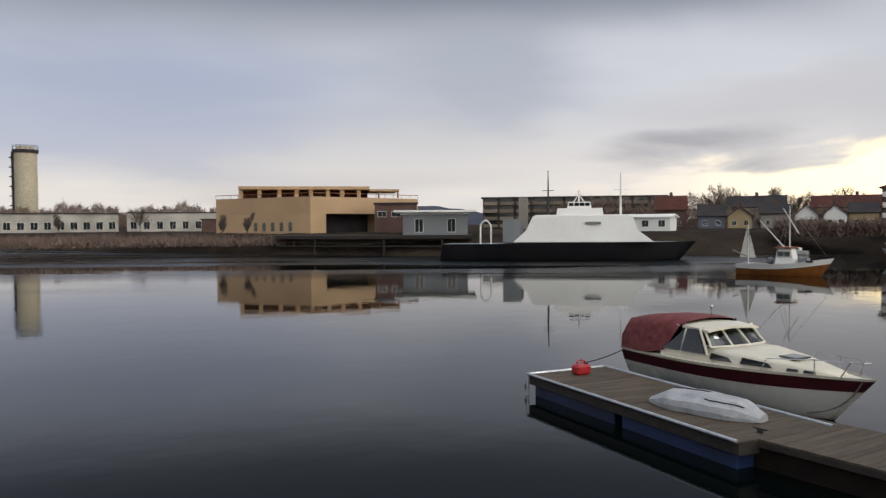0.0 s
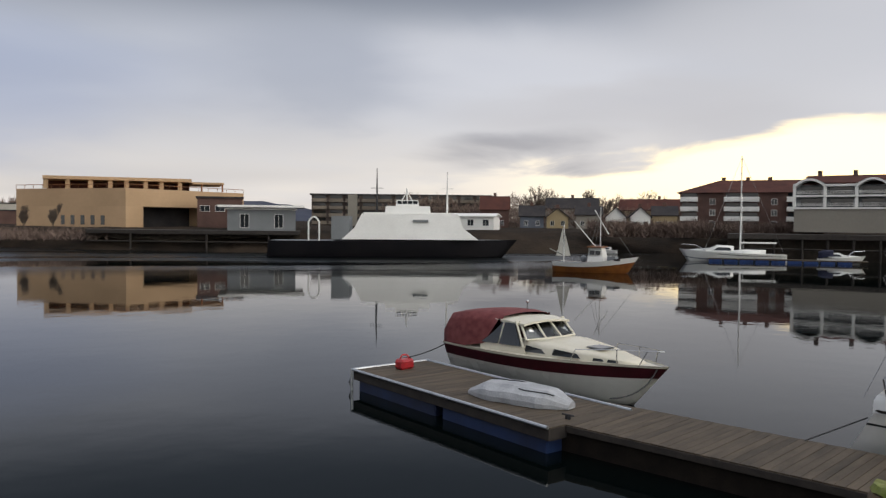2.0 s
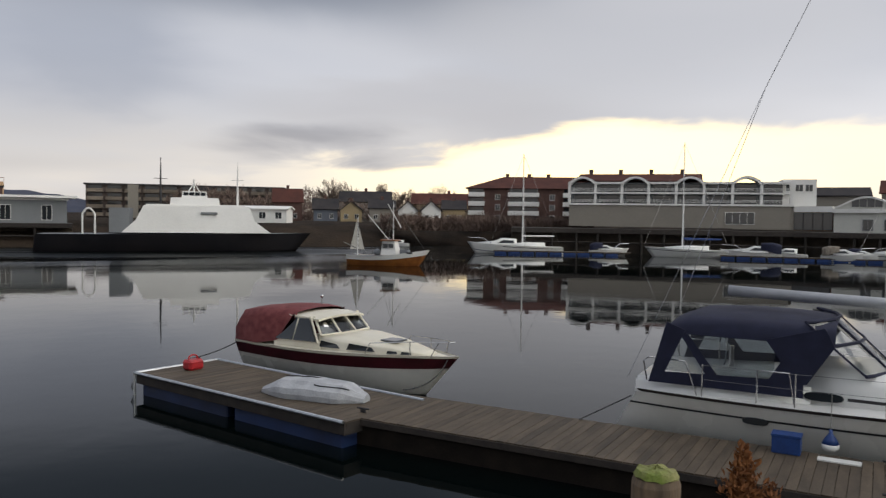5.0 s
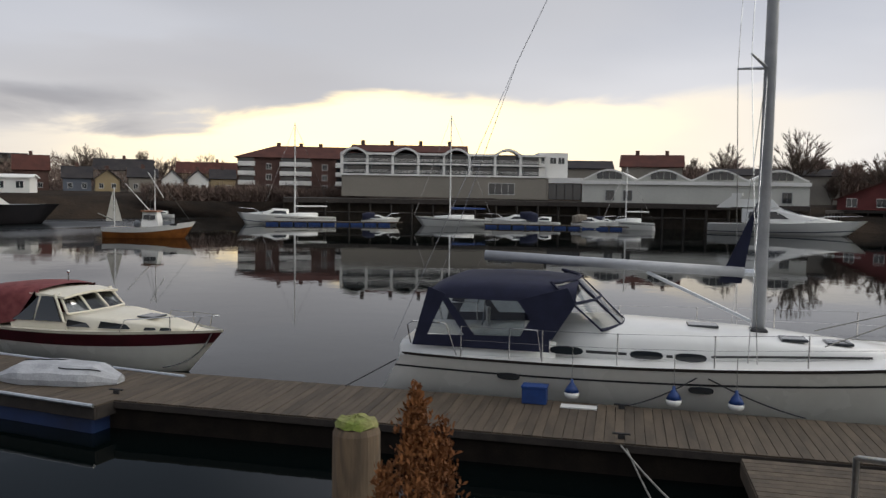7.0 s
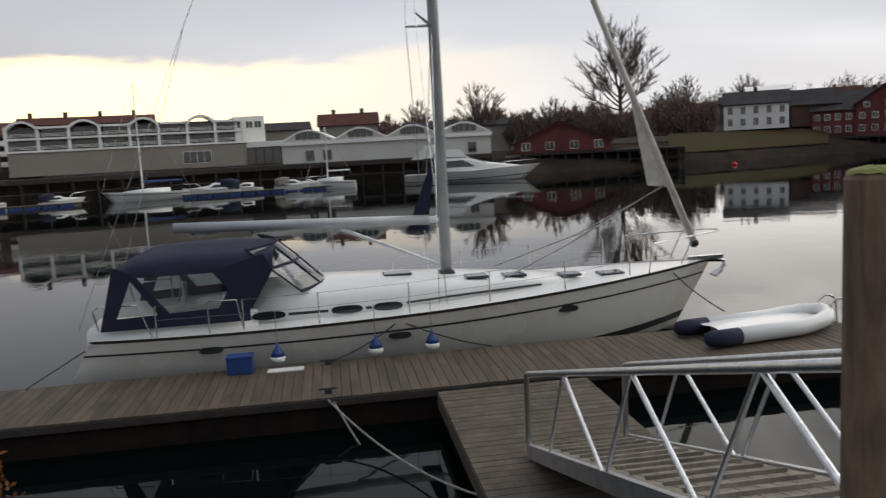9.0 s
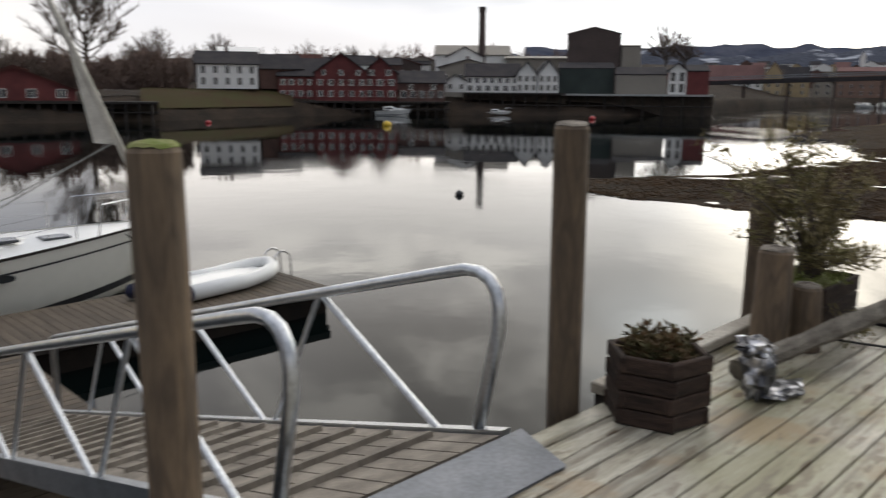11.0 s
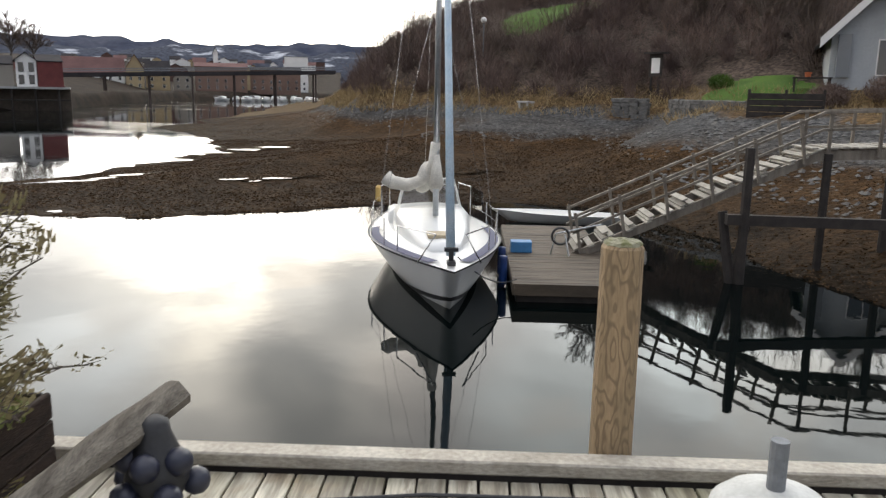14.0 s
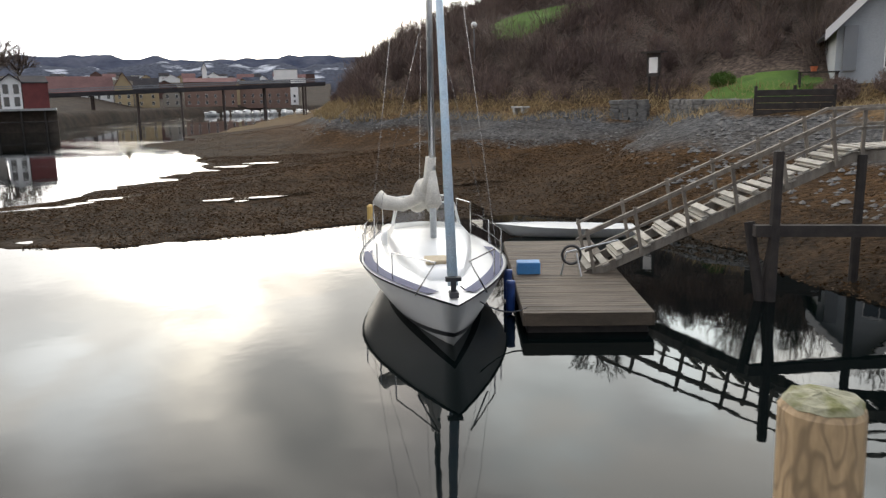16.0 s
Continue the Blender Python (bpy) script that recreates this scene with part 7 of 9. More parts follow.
# arched hall
m, W = frame_on((83.3, 61.0, 0), (96.2, 37.5, 0), 3.0)
hall = thing("boat_hall", m, "long pale boat hall with four arched gables", "hall")
bm = BM()
box(bm, 0, W, 0, 14, 0, 2.7)
part("wall", bm, PALEGREEN, hall)
bm = BM()
box(bm, -0.15, W + 0.15, -0.3, 0.0, 2.35, 2.8)
part("fascia", bm, WHITEPAINT, hall)
for k in range(4):
    x0, x1 = W * k / 4, W * (k + 1) / 4
    prof = [(x0 + (x1 - x0) * t, 2.95 + 1.25 * math.sin(math.pi * t) ** 1.3) for t in (j / 16 for j in range(17))]
    bm = BM()
    loft(bm, [[(x, 0.6, 2.7) for x, z in prof], [(x, 0.6, z) for x, z in prof]])
    part("gable", bm, PALEGREEN, hall)
    bm = BM()
    loft(bm, [[(x, 0.35, z + 0.10) for x, z in prof], [(x, 14, z + 0.10) for x, z in prof]])
    loft(bm, [[(x, 0.35, z - 0.12) for x, z in prof], [(x, 0.35, z + 0.10) for x, z in prof]])
    part("vault", bm, WHITEPAINT, hall, "curved pale vault roof")
    for q in range(4):
        bm = BM()
        x = (x0 + x1) / 2 - 1.6 + q * 0.8
        box(bm, x + 0.05, x + 0.75, 0.5, 0.62, 3.05, 3.95)
        part("window", bm, GLASS, hall)
for x in (3.0, 5.2, W - 3):
    window(hall, x, 0.3, 1.1, 1.3, frame=GREYPAINT)
house("house", (104.4, 69.2), (109.1, 61.5), 8, 3, 8.4, 1.8, TAUPE, TILEROOF, "grey house with red-brown tiled roof behind the hall", "house", chimney=2)
house("house", (92, 84), (103, 70), 8, 3, 8.0, 1.2, TAUPE, DARKROOF, "long grey-roofed house behind the quay", "house", chimney=1)
house("warehouse", (112, 58), (121, 43), 9, 3, 7.2, 1.0, TAUPE, DARKROOF, "grey low house behind bare trees", "house")


# quays on piles
def quay(pts, z, thick, label, depth=9.0, pile_step=2.4, lower=-0.8, face=DARKWOOD):
    q = tagged(new("quay"), label, "quay", kind="structure")
    bm = BM()
    out = [Vector(p) for p in pts]
    inn = [p + p.normalized() * depth for p in out]
    poly = [tuple(p) for p in out] + [tuple(p) for p in reversed(inn)]
    prism(bm, poly, z - thick, z)
    part("quay_deck", bm, face, q)
    # added dark sheet behind the piles, hides the lit bank as shade would
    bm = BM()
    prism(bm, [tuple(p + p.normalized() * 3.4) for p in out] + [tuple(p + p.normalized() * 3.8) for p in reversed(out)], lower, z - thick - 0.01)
    part("quay_wall", bm, BARK, q, "dark sheet standing for the shade under the quay deck")
    for a, b in zip(out, out[1:]):
        n = max(1, int((b - a).length / pile_step))
        for k in range(n):
            for back in (0.25, 3.0):
                p = a.lerp(b, (k + 0.5) / n)
                p = p + p.normalized() * back
                bm = BM()
                tube(bm, [(p.x, p.y, lower), (p.x, p.y, z - thick)], 0.16, 6)
                part("pile", bm, DARKWOOD, q)
        bm = BM()
        ao, bo = a + a.normalized() * 0.3, b + b.normalized() * 0.3
        tube(bm, [(ao.x, ao.y, z * 0.45), (bo.x, bo.y, z * 0.45)], 0.11, 5)
        part("waler", bm, DARKWOOD, q)
    return q


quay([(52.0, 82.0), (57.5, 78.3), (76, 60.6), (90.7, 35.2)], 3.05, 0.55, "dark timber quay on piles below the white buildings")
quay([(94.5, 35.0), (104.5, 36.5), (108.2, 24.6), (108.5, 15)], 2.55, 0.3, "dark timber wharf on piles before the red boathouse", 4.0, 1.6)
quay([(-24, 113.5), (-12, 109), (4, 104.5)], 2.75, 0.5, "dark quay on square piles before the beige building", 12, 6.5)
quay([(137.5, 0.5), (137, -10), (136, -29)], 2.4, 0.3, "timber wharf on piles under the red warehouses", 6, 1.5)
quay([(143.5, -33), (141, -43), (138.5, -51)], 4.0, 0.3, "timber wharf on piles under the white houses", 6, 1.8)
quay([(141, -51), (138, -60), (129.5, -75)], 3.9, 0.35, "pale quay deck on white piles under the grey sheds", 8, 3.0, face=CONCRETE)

# red boathouse
house("boathouse", (105.7, 37.8), (109.5, 25.0), 12, 2.6, 3.9, 2.75, REDPAINT, TILEROOF, "red timber boathouse with white shutters", "boathouse", True, rows=((0.35, 4, 1.2, 1.1),))
win = house("boathouse_dormer", (107.3, 32.9), (108.1, 30.2), 4, 5.0, 6.3, 0.5, REDPAINT, TILEROOF, "red dormer with two white windows", "dormer", True, rows=((0.3, 2, 0.8, 0.9),))

# white villa
house("villa", (134.9, 12.7), (135.6, 3.2), 9, 4.3, 8.3, 2.0, WHITEPAINT, DARKROOF, "white two-storey villa with dark hipped roof", "house", rows=((0.6, 5, 0.8, 1.2), (2.4, 5, 0.8, 1.2)), chimney=1)
house("house", (141, 3.0), (142, -4), 8, 4.3, 7.8, 2.4, REDBRICK, DARKROOF, "red brick house beside the villa", "house")
house("house", (175, 12), (176, 4), 8, 8, 12.0, 1.0, WHITEPAINT, WHITEPAINT, "white modern house on the hill", "house")

# red gabled warehouses
house("wharf_house", (140.5, 0.0), (139.9, -9.0), 12, 2.4, 6.6, 3.0, REDPAINT, DARKROOF, "long red timber warehouse with skylit dark roof", "warehouse", rows=((0.7, 6, 0.8, 1.0), (2.6, 6, 0.8, 1.0)))
house("wharf_house", (139.6, -6.2), (138.9, -15.0), 12, 2.4, 7.3, 3.1, REDPAINT, DARKROOF, "red timber warehouse with white-trimmed gable", "warehouse", True, rows=((0.7, 5, 0.8, 1.0), (2.6, 5, 0.8, 1.0), (4.3, 3, 0.8, 0.9)))
house("wharf_house", (139.4, -14.4), (138.8, -20.2), 12, 2.4, 7.2, 2.6, REDPAINT, DARKROOF, "red timber warehouse with balconied gable", "warehouse", True, rows=((0.7, 3, 1.1, 1.1), (2.6, 3, 1.1, 1.1), (4.3, 2, 1.0, 1.0)))
house("wharf_house", (138.8, -20.6), (137.6, -28.4), 10, 2.4, 5.6, 2.0, REDBRICK, DARKROOF, "low dark red wharf house with white windows", "warehouse", rows=((0.6, 5, 0.9, 1.2), (2.0, 2, 0.9, 0.9)))
# white wharf houses
house("wharf_house", (147.4, -30.3), (146.4, -34.4), 6, 4.0, 6.0, 1.2, WHITEPAINT, DARKROOF, "small white wharf house", "house", True, rows=((0.6, 2, 0.8, 0.9),))
house("wharf_house", (146.2, -34.1), (143.6, -43.6), 9, 4.0, 7.0, 2.3, WHITEPAINT, DARKROOF, "long white timber wharf house with dark roof", "house", rows=((0.3, 6, 1.0, 1.0), (1.7, 7, 0.8, 1.0)))
house("wharf_house", (143.0, -42.9), (142.0, -46.6), 10, 4.0, 7.4, 2.1, WHITEPAINT, DARKROOF, "white gabled wharf house with balcony", "house", True, rows=((0.4, 3, 0.8, 1.1), (2.0, 3, 0.8, 1.1)))
house("wharf_house", (142.0, -46.8), (141.2, -50.4), 10, 4.0, 7.6, 2.2, WHITEPAINT, DARKROOF, "white gabled wharf house with stacked balconies", "house", True, rows=((0.4, 3, 0.8, 1.1), (2.0, 3, 0.8, 1.1)))

# chimney and factory
stack = thing("factory_chimney", pose(184.8, -46.7, 3), "tall dark brick factory chimney", "chimney")
bm = BM()
tube(bm, [(0, 0, 0), (0, 0, 19.4)], 1.05, 14, 0.72)
tube(bm, [(0, 0, 19.4), (0, 0, 20.4)], 0.85, 14)
part("shaft", bm, BROWNBRICK, stack)
house("factory", (187, -36), (183, -53), 14, 4, 12.6, 2.4, WHITEPAINT, TAUPE, "white gabled factory hall below the chimney", "factory", False)
house("factory", (183.5, -38), (181, -46), 10, 4, 12.0, 2.2, WHITEPAINT, DARKROOF, "white gabled factory house with windows", "factory", True, rows=((5, 3, 0.9, 1.2),))
house("factory", (176, -50), (170, -70), 18, 4, 11.5, 0.8, TAUPE, TAUPE, "low grey-roofed factory sheds in the town", "factory")
# brown block
house("mill", (155.6, -57.1), (151.7, -66.9), 12, 4, 15.6, 1.3, BROWNBRICK, DARKROOF, "tall windowless brown brick mill", "mill", True, overhang=0.1)
house("mill", (151.3, -67.0), (150.0, -70.5), 8, 4, 13.2, 0.3, TAUPE, DARKROOF, "narrow grey annex of the mill", "mill", overhang=0.1)
house("shed", (147.5, -52.6), (144.0, -62.4), 10, 3.9, 8.6, 1.2, DARKGREEN, DARKROOF, "dark green clad wharf shed", "shed", overhang=0.1)
house("shed", (139.4, -60.8), (135.6, -69.0), 9, 3.9, 7.4, 1.4, TAUPE, DARKROOF, "weathered grey wharf shed", "shed", overhang=0.1)
house("shed", (135.4, -69.3), (134.0, -72.0), 9, 3.9, 8.2, 1.2, WHITEPAINT, DARKROOF, "cream and brown gabled wharf shed", "shed", True, rows=((0.4, 2, 0.8, 1.5), (2.4, 2, 0.8, 1.5)), frame=DARKWOOD)
house("shed", (133.9, -72.1), (132.4, -75.6), 9, 3.9, 8.0, 1.2, REDPAINT, DARKROOF, "dull red wharf shed", "shed", overhang=0.1)
for k in range(26):
    rr = random.Random(k)
    b = 84 + k * 1.12 + rr.uniform(-0.4, 0.4)
    d = rr.uniform(170, 250) if b < 106 else rr.uniform(200, 290)
    p = bearing(b) * d
    q = p + Vector((-p.y, p.x, 0)).normalized() * -rr.uniform(8, 14)
    z = 5 + (d - 150) * 0.045
    house("house", (p.x, p.y), (q.x, q.y), 8, z - 3, z + 3.2, rr.uniform(1.5, 2.4), rr.choice([WHITEPAINT, TAUPE, WHITEPAINT, REDBRICK, BROWNBRICK, TAUPE]), rr.choice([DARKROOF, DARKROOF, TILEROOF]), "house among others on the town slope", "house", rr.random() < 0.4, rows=((3.6, 4, 0.8, 1.1),), chimney=1, group="houses on the town slope")

# road bridge
rb = thing("road_bridge", pose(0, 0, 0), "long dark low road bridge on slender piers", "bridge")
A, B = Vector((206, -109, 7.2)), Vector((160, -170, 9.6))
dirn = (B - A).normalized()
side = Vector((-dirn.y, dirn.x, 0)).normalized() * 3.5
bm = BM()
loft(bm, [[p + side + Vector((0, 0, 0)), p - side, p - side - Vector((0, 0, 1.0)), p + side - Vector((0, 0, 1.0))] for p in (A, A.lerp(B, 0.5), B)], close=True, cap=True)
part("road_deck", bm, DARKROOF, rb)
for s in (side, -side):
    bm = BM()
    for h in (0.5, 1.0):
        tube(bm, [A + s + Vector((0, 0, h)), B + s + Vector((0, 0, h))], 0.08, 4)
    part("parapet", bm, GREYPAINT, rb)
for k in range(7):
    p = A.lerp(B, (k + 0.5) / 7)
    for s in (0.7, -0.7):
        bm = BM()
        q = p + side * s
        tube(bm, [(q.x, q.y, -1), (q.x, q.y, p.z - 1)], 0.24, 8)
        part("pier", bm, BROWNBRICK, rb)
# tile red with the haze of distance mixed into its colour
FARTILE = mat("hazed_tile_roof", (0.19, 0.11, 0.10), (0.145, 0.085, 0.08), 0.9, scale=0.2, fine=3, bump=0.0, spec=0.1)
ORANGEBRICK = mat("orange_brick", (0.23, 0.145, 0.11), (0.18, 0.115, 0.09), 0.9, scale=0.1, fine=2, bump=0.0)
for b0, b1, d, z1, rh, wl, rf, gf, lab in (
        (119.0, 123.0, 325, 8.8, 6.0, WHITEPAINT, FARTILE, False, "long white riverside house with red roof paled by haze"), (123.1, 124.2, 322, 11.0, 5.0, OCHRE, TILEROOF, True, "yellow gabled riverside house"),
        (124.3, 125.8, 330, 10.0, 4.2, OCHRE, DARKROOF, False, "ochre riverside house with dark roof"), (126.0, 127.2, 345, 8.0, 3.0, TAUPE, DARKROOF, True, "small grey riverside house"),
        (127.4, 130.8, 350, 13.0, 1.6, ORANGEBRICK, FARTILE, False, "long orange brick block beyond the bridge"), (131.0, 134.4, 356, 12.2, 1.4, ORANGEBRICK, DARKROOF, False, "low orange brick block beyond the bridge"),
        (133.3, 134.9, 420, 20.5, 0.0, WHITEPAINT, GREYPAINT, False, "white flat-roofed block on the far slope"), (116.0, 118.8, 320, 8.0, 4.5, BROWNBRICK, TILEROOF, False, "brown riverside house by the bridge head"),
        (128.6, 128.9, 380, 20.0, 2.0, WHITEPAINT, DARKROOF, True, "slim white church tower in the town")):
    A2, B2 = bearing(b0) * d, bearing(b1) * d
    n = max(2, int((B2 - A2).length / 3.2))
    house("house", (A2.x, A2.y), (B2.x, B2.y), 10, 2, z1, rh, wl, rf, lab, "house", gf, rows=((2, n, 1.0, 1.4), (4.6, n, 1.0, 1.4)), group="houses beyond the bridge")
for k in range(64):
    rr = random.Random(k + 200)
    b = 108 + k * 0.43 + rr.uniform(-0.2, 0.2)
    d = rr.uniform(400, 900)
    p = bearing(b) * d
    q = p + Vector((-p.y, p.x, 0)).normalized() * -rr.uniform(7, 12)
    z = 6 + (d - 330) * 0.045
    house("house", (p.x, p.y), (q.x, q.y), 8, z - 6, z + rr.uniform(2, 4), rr.uniform(2, 3.4), rr.choice([WHITEPAINT, WHITEPAINT, OCHRE, TAUPE, REDBRICK]), rr.choice([FARTILE, DARKROOF, DARKROOF, SNOW]), "distant house on the hillside town", "house", rr.random() < 0.5, group="distant town houses")

# ---- ferry ----
m, W = frame_on((0.5, 93.3, 0), (27.6, 88.7, 0), 0)
ferry = thing("car_ferry", m, "black-hulled car ferry with white stepped superstructure", "ferry")
def slab(bm, x0, x1, y0, y1, z0, z1, in0=0.0, in1=0.0):
    a = [bm.verts.new(p) for p in ((x0, y0, z0), (x1, y0, z0), (x1, y1, z0), (x0, y1, z0))]
    b = [bm.verts.new(p) for p in ((x0 + in0, y0 + 0.2, z1), (x1 - in1, y0 + 0.2, z1), (x1 - in1, y1 - 0.2, z1), (x0 + in0, y1 - 0.2, z1))]
    bm.faces.new(a[::-1])
    bm.faces.new(b)
    for k in range(4):
        bm.faces.new((a[k], a[(k + 1) % 4], b[(k + 1) % 4], b[k]))
FB = dict(L=W, beam=7.5, f_stern=1.9, f_bow=2.1, draft=0.6, stern=0.75, tm=0.4, power=2.6, rake=1.0, transom=0.5, fullness=0.2)
hb = hull_rows(**FB)
h = hull_part(hb, "hull", mat("black_hull_paint", (0.010, 0.010, 0.013), (0.018, 0.016, 0.018), 0.6, scale=0.3, spec=0.2, bump=0.05), ferry, "black steel hull")
deck_part(hb, GREYPAINT, ferry, 0.0)
bm = BM()
slab(bm, 8.2, 23.6, -3.3, 3.3, 2.1, 3.4, 1.4, 1.7)
slab(bm, 9.6, 21.9, -3.1, 3.1, 3.4, 5.0, 0.8, 0.6)
part("car_deck_house", bm, WHITEPAINT, ferry, "white sloping deck house")
bm = BM()
box(bm, 10.6, 20.9, -2.6, 2.6, 5.0, 5.15)
slab(bm, 13.0, 18.2, -2.2, 2.2, 5.15, 5.9, 0.1, 0.1)
part("passenger_deck", bm, WHITEPAINT, ferry)
bm = BM()
slab(bm, 14.2, 16.9, -1.8, 1.8, 5.9, 6.6, 0.1, 0.1)
wh = part("wheelhouse", bm, WHITEPAINT, ferry, "white wheelhouse")
for k in range(4):
    bm = BM()
    box(bm, 14.4 + 0.6 * k, 14.9 + 0.6 * k, -1.75, -1.6, 6.15, 6.5)
    part("window", bm, GLASS, wh)
bm = BM()
box(bm, 16.2, 17.9, -3.25, -3.05, 4.1, 4.35)
part("name_panel", bm, GREYPAINT, ferry, "illegible dark name panel")
for x, hgt in ((12.0, 10.3), (20.2, 10.0)):
    bm = BM()
    tube(bm, [(x, 0, 5), (x, 0, 8.2), (x, 0, hgt)], 0.14, 6, 0.04)
    tube(bm, [(x - 0.7, 0, 8.0), (x + 0.7, 0, 8.0)], 0.04, 4)
    part("mast", bm, WHITEPAINT if x > 15 else BLACK, ferry)
bm = BM()
tube(bm, [(15.5, 0, 6.6), (15.5, 0, 8.0)], 0.1, 6)
for y in (-1, 1):
    tube(bm, [(14.9, y, 6.6), (15.5, 0, 7.6), (16.1, y, 6.6)], 0.05, 5)
part("radar_mast", bm, WHITEPAINT, ferry)
bm = BM()
box(bm, 7.0, 9.0, -3.0, 2.5, 2.1, 4.7)
part("bow_gate", bm, GREYPAINT, ferry)
for x in (4.4,):
    bm = BM()
    tube(bm, [(x, -2.5, 1.9), (x, -2.5, 4.0)] + arc((x, -2.5, 4.0), (x + 0.6, -2.5, 5.2), (x + 1.2, -2.5, 4.0), 6)[1:] + [(x + 1.2, -2.5, 1.9)], 0.10, 6)
    part("ramp_gantry", bm, WHITEPAINT, ferry)


# ---- fishing boat under way ----
fb = math.degrees(math.atan2(-4.6, 5.2))
fish = thing("fishing_boat", pose(24.2, 63.9, 0, 0, 0, fb), "small white fishing boat with varnished orange hull", "fishing boat")
GH = dict(L=6.6, beam=2.4, f_stern=0.85, f_bow=1.35, draft=0.4, stern=0.75, tm=0.42, power=2.2, rake=0.5, transom=0.1, fullness=0.33, dip=0.15)
hull_part(hull_rows(**GH), "hull", VARNISH, fish, "orange varnished hull")
band_part(hull_rows(**GH, u0=0.72, u1=1.03, m=3, out=0.02), "bulwark", WHITEPAINT, fish, "white bulwark")
deck_part(hull_rows(**GH), GREYPAINT, fish, 0.02)
bm = BM()
slab(bm, 3.0, 4.4, -0.7, 0.7, 0.9, 2.1, 0.1, 0.25)
fw = part("wheelhouse", bm, WHITEPAINT, fish)
for x in (3.2, 3.7):
    bm = BM()
    box(bm, x, x + 0.4, -0.71, -0.55, 1.5, 1.85)
    part("window", bm, GLASS, fw)
bm = BM()
box(bm, 3.0, 4.3, -0.8, 0.8, 2.1, 2.2)
part("wheelhouse_roof", bm, VARNISH, fish)
bm = BM()
tube(bm, [(3.9, 0, 1.2), (3.9, 0, 5.4)], 0.06, 6, 0.03)
tube(bm, [(3.9, 0, 1.7), (1.6, 0, 4.3)], 0.05, 6, 0.03)
tube(bm, [(3.4, 0, 5.2), (4.6, 0, 3.2)], 0.04, 6)
part("mast", bm, WHITEPAINT, fish, "mast with boom")
bm = BM()
tube(bm, [(0.7, 0, 0.8), (0.7, 0, 4.0)], 0.05, 6, 0.03)
part("mizzen_mast", bm, WHITEPAINT, fish)
bm = BM()
pane(bm, [(0.65, 0, 1.3), (0.0, 0, 1.3), (0.6, 0, 3.8)], 0.01)
pane(bm, [(0.75, 0, 1.3), (1.3, 0, 1.3), (0.8, 0, 3.2)], 0.01)
part("steadying_sail", bm, SAILCOVER, fish)
bm = BM()
for y in (-0.9, 0.9):
    tube(bm, [(3.9, 0, 5.2), (3.0, y, 1.0)], 0.012, 4)
tube(bm, [(3.9, 0, 5.2), (6.6, 0, 1.5)], 0.012, 4)
tube(bm, [(-0.6, 0, 1.9), (0.6, 0, 1.4)], 0.05, 5)
part("rigging", bm, ROPE, fish)
bm = BM()
box(bm, 5.4, 5.9, -1.13, -1.0, 1.05, 1.2)
part("number_panel", bm, DARKROOF, fish, "unreadable dark registration panel")
bm = BM()
bmesh.ops.create_icosphere(bm, subdivisions=2, radius=0.3, matrix=Matrix.Translation((2.4, 0.2, 1.1)))
part("buoy", bm, GREYPAINT, fish)
bm = BM()
box(bm, 4.6, 5.3, -0.4, 0.4, 0.95, 1.35)
part("fish_box", bm, GREYPAINT, fish)


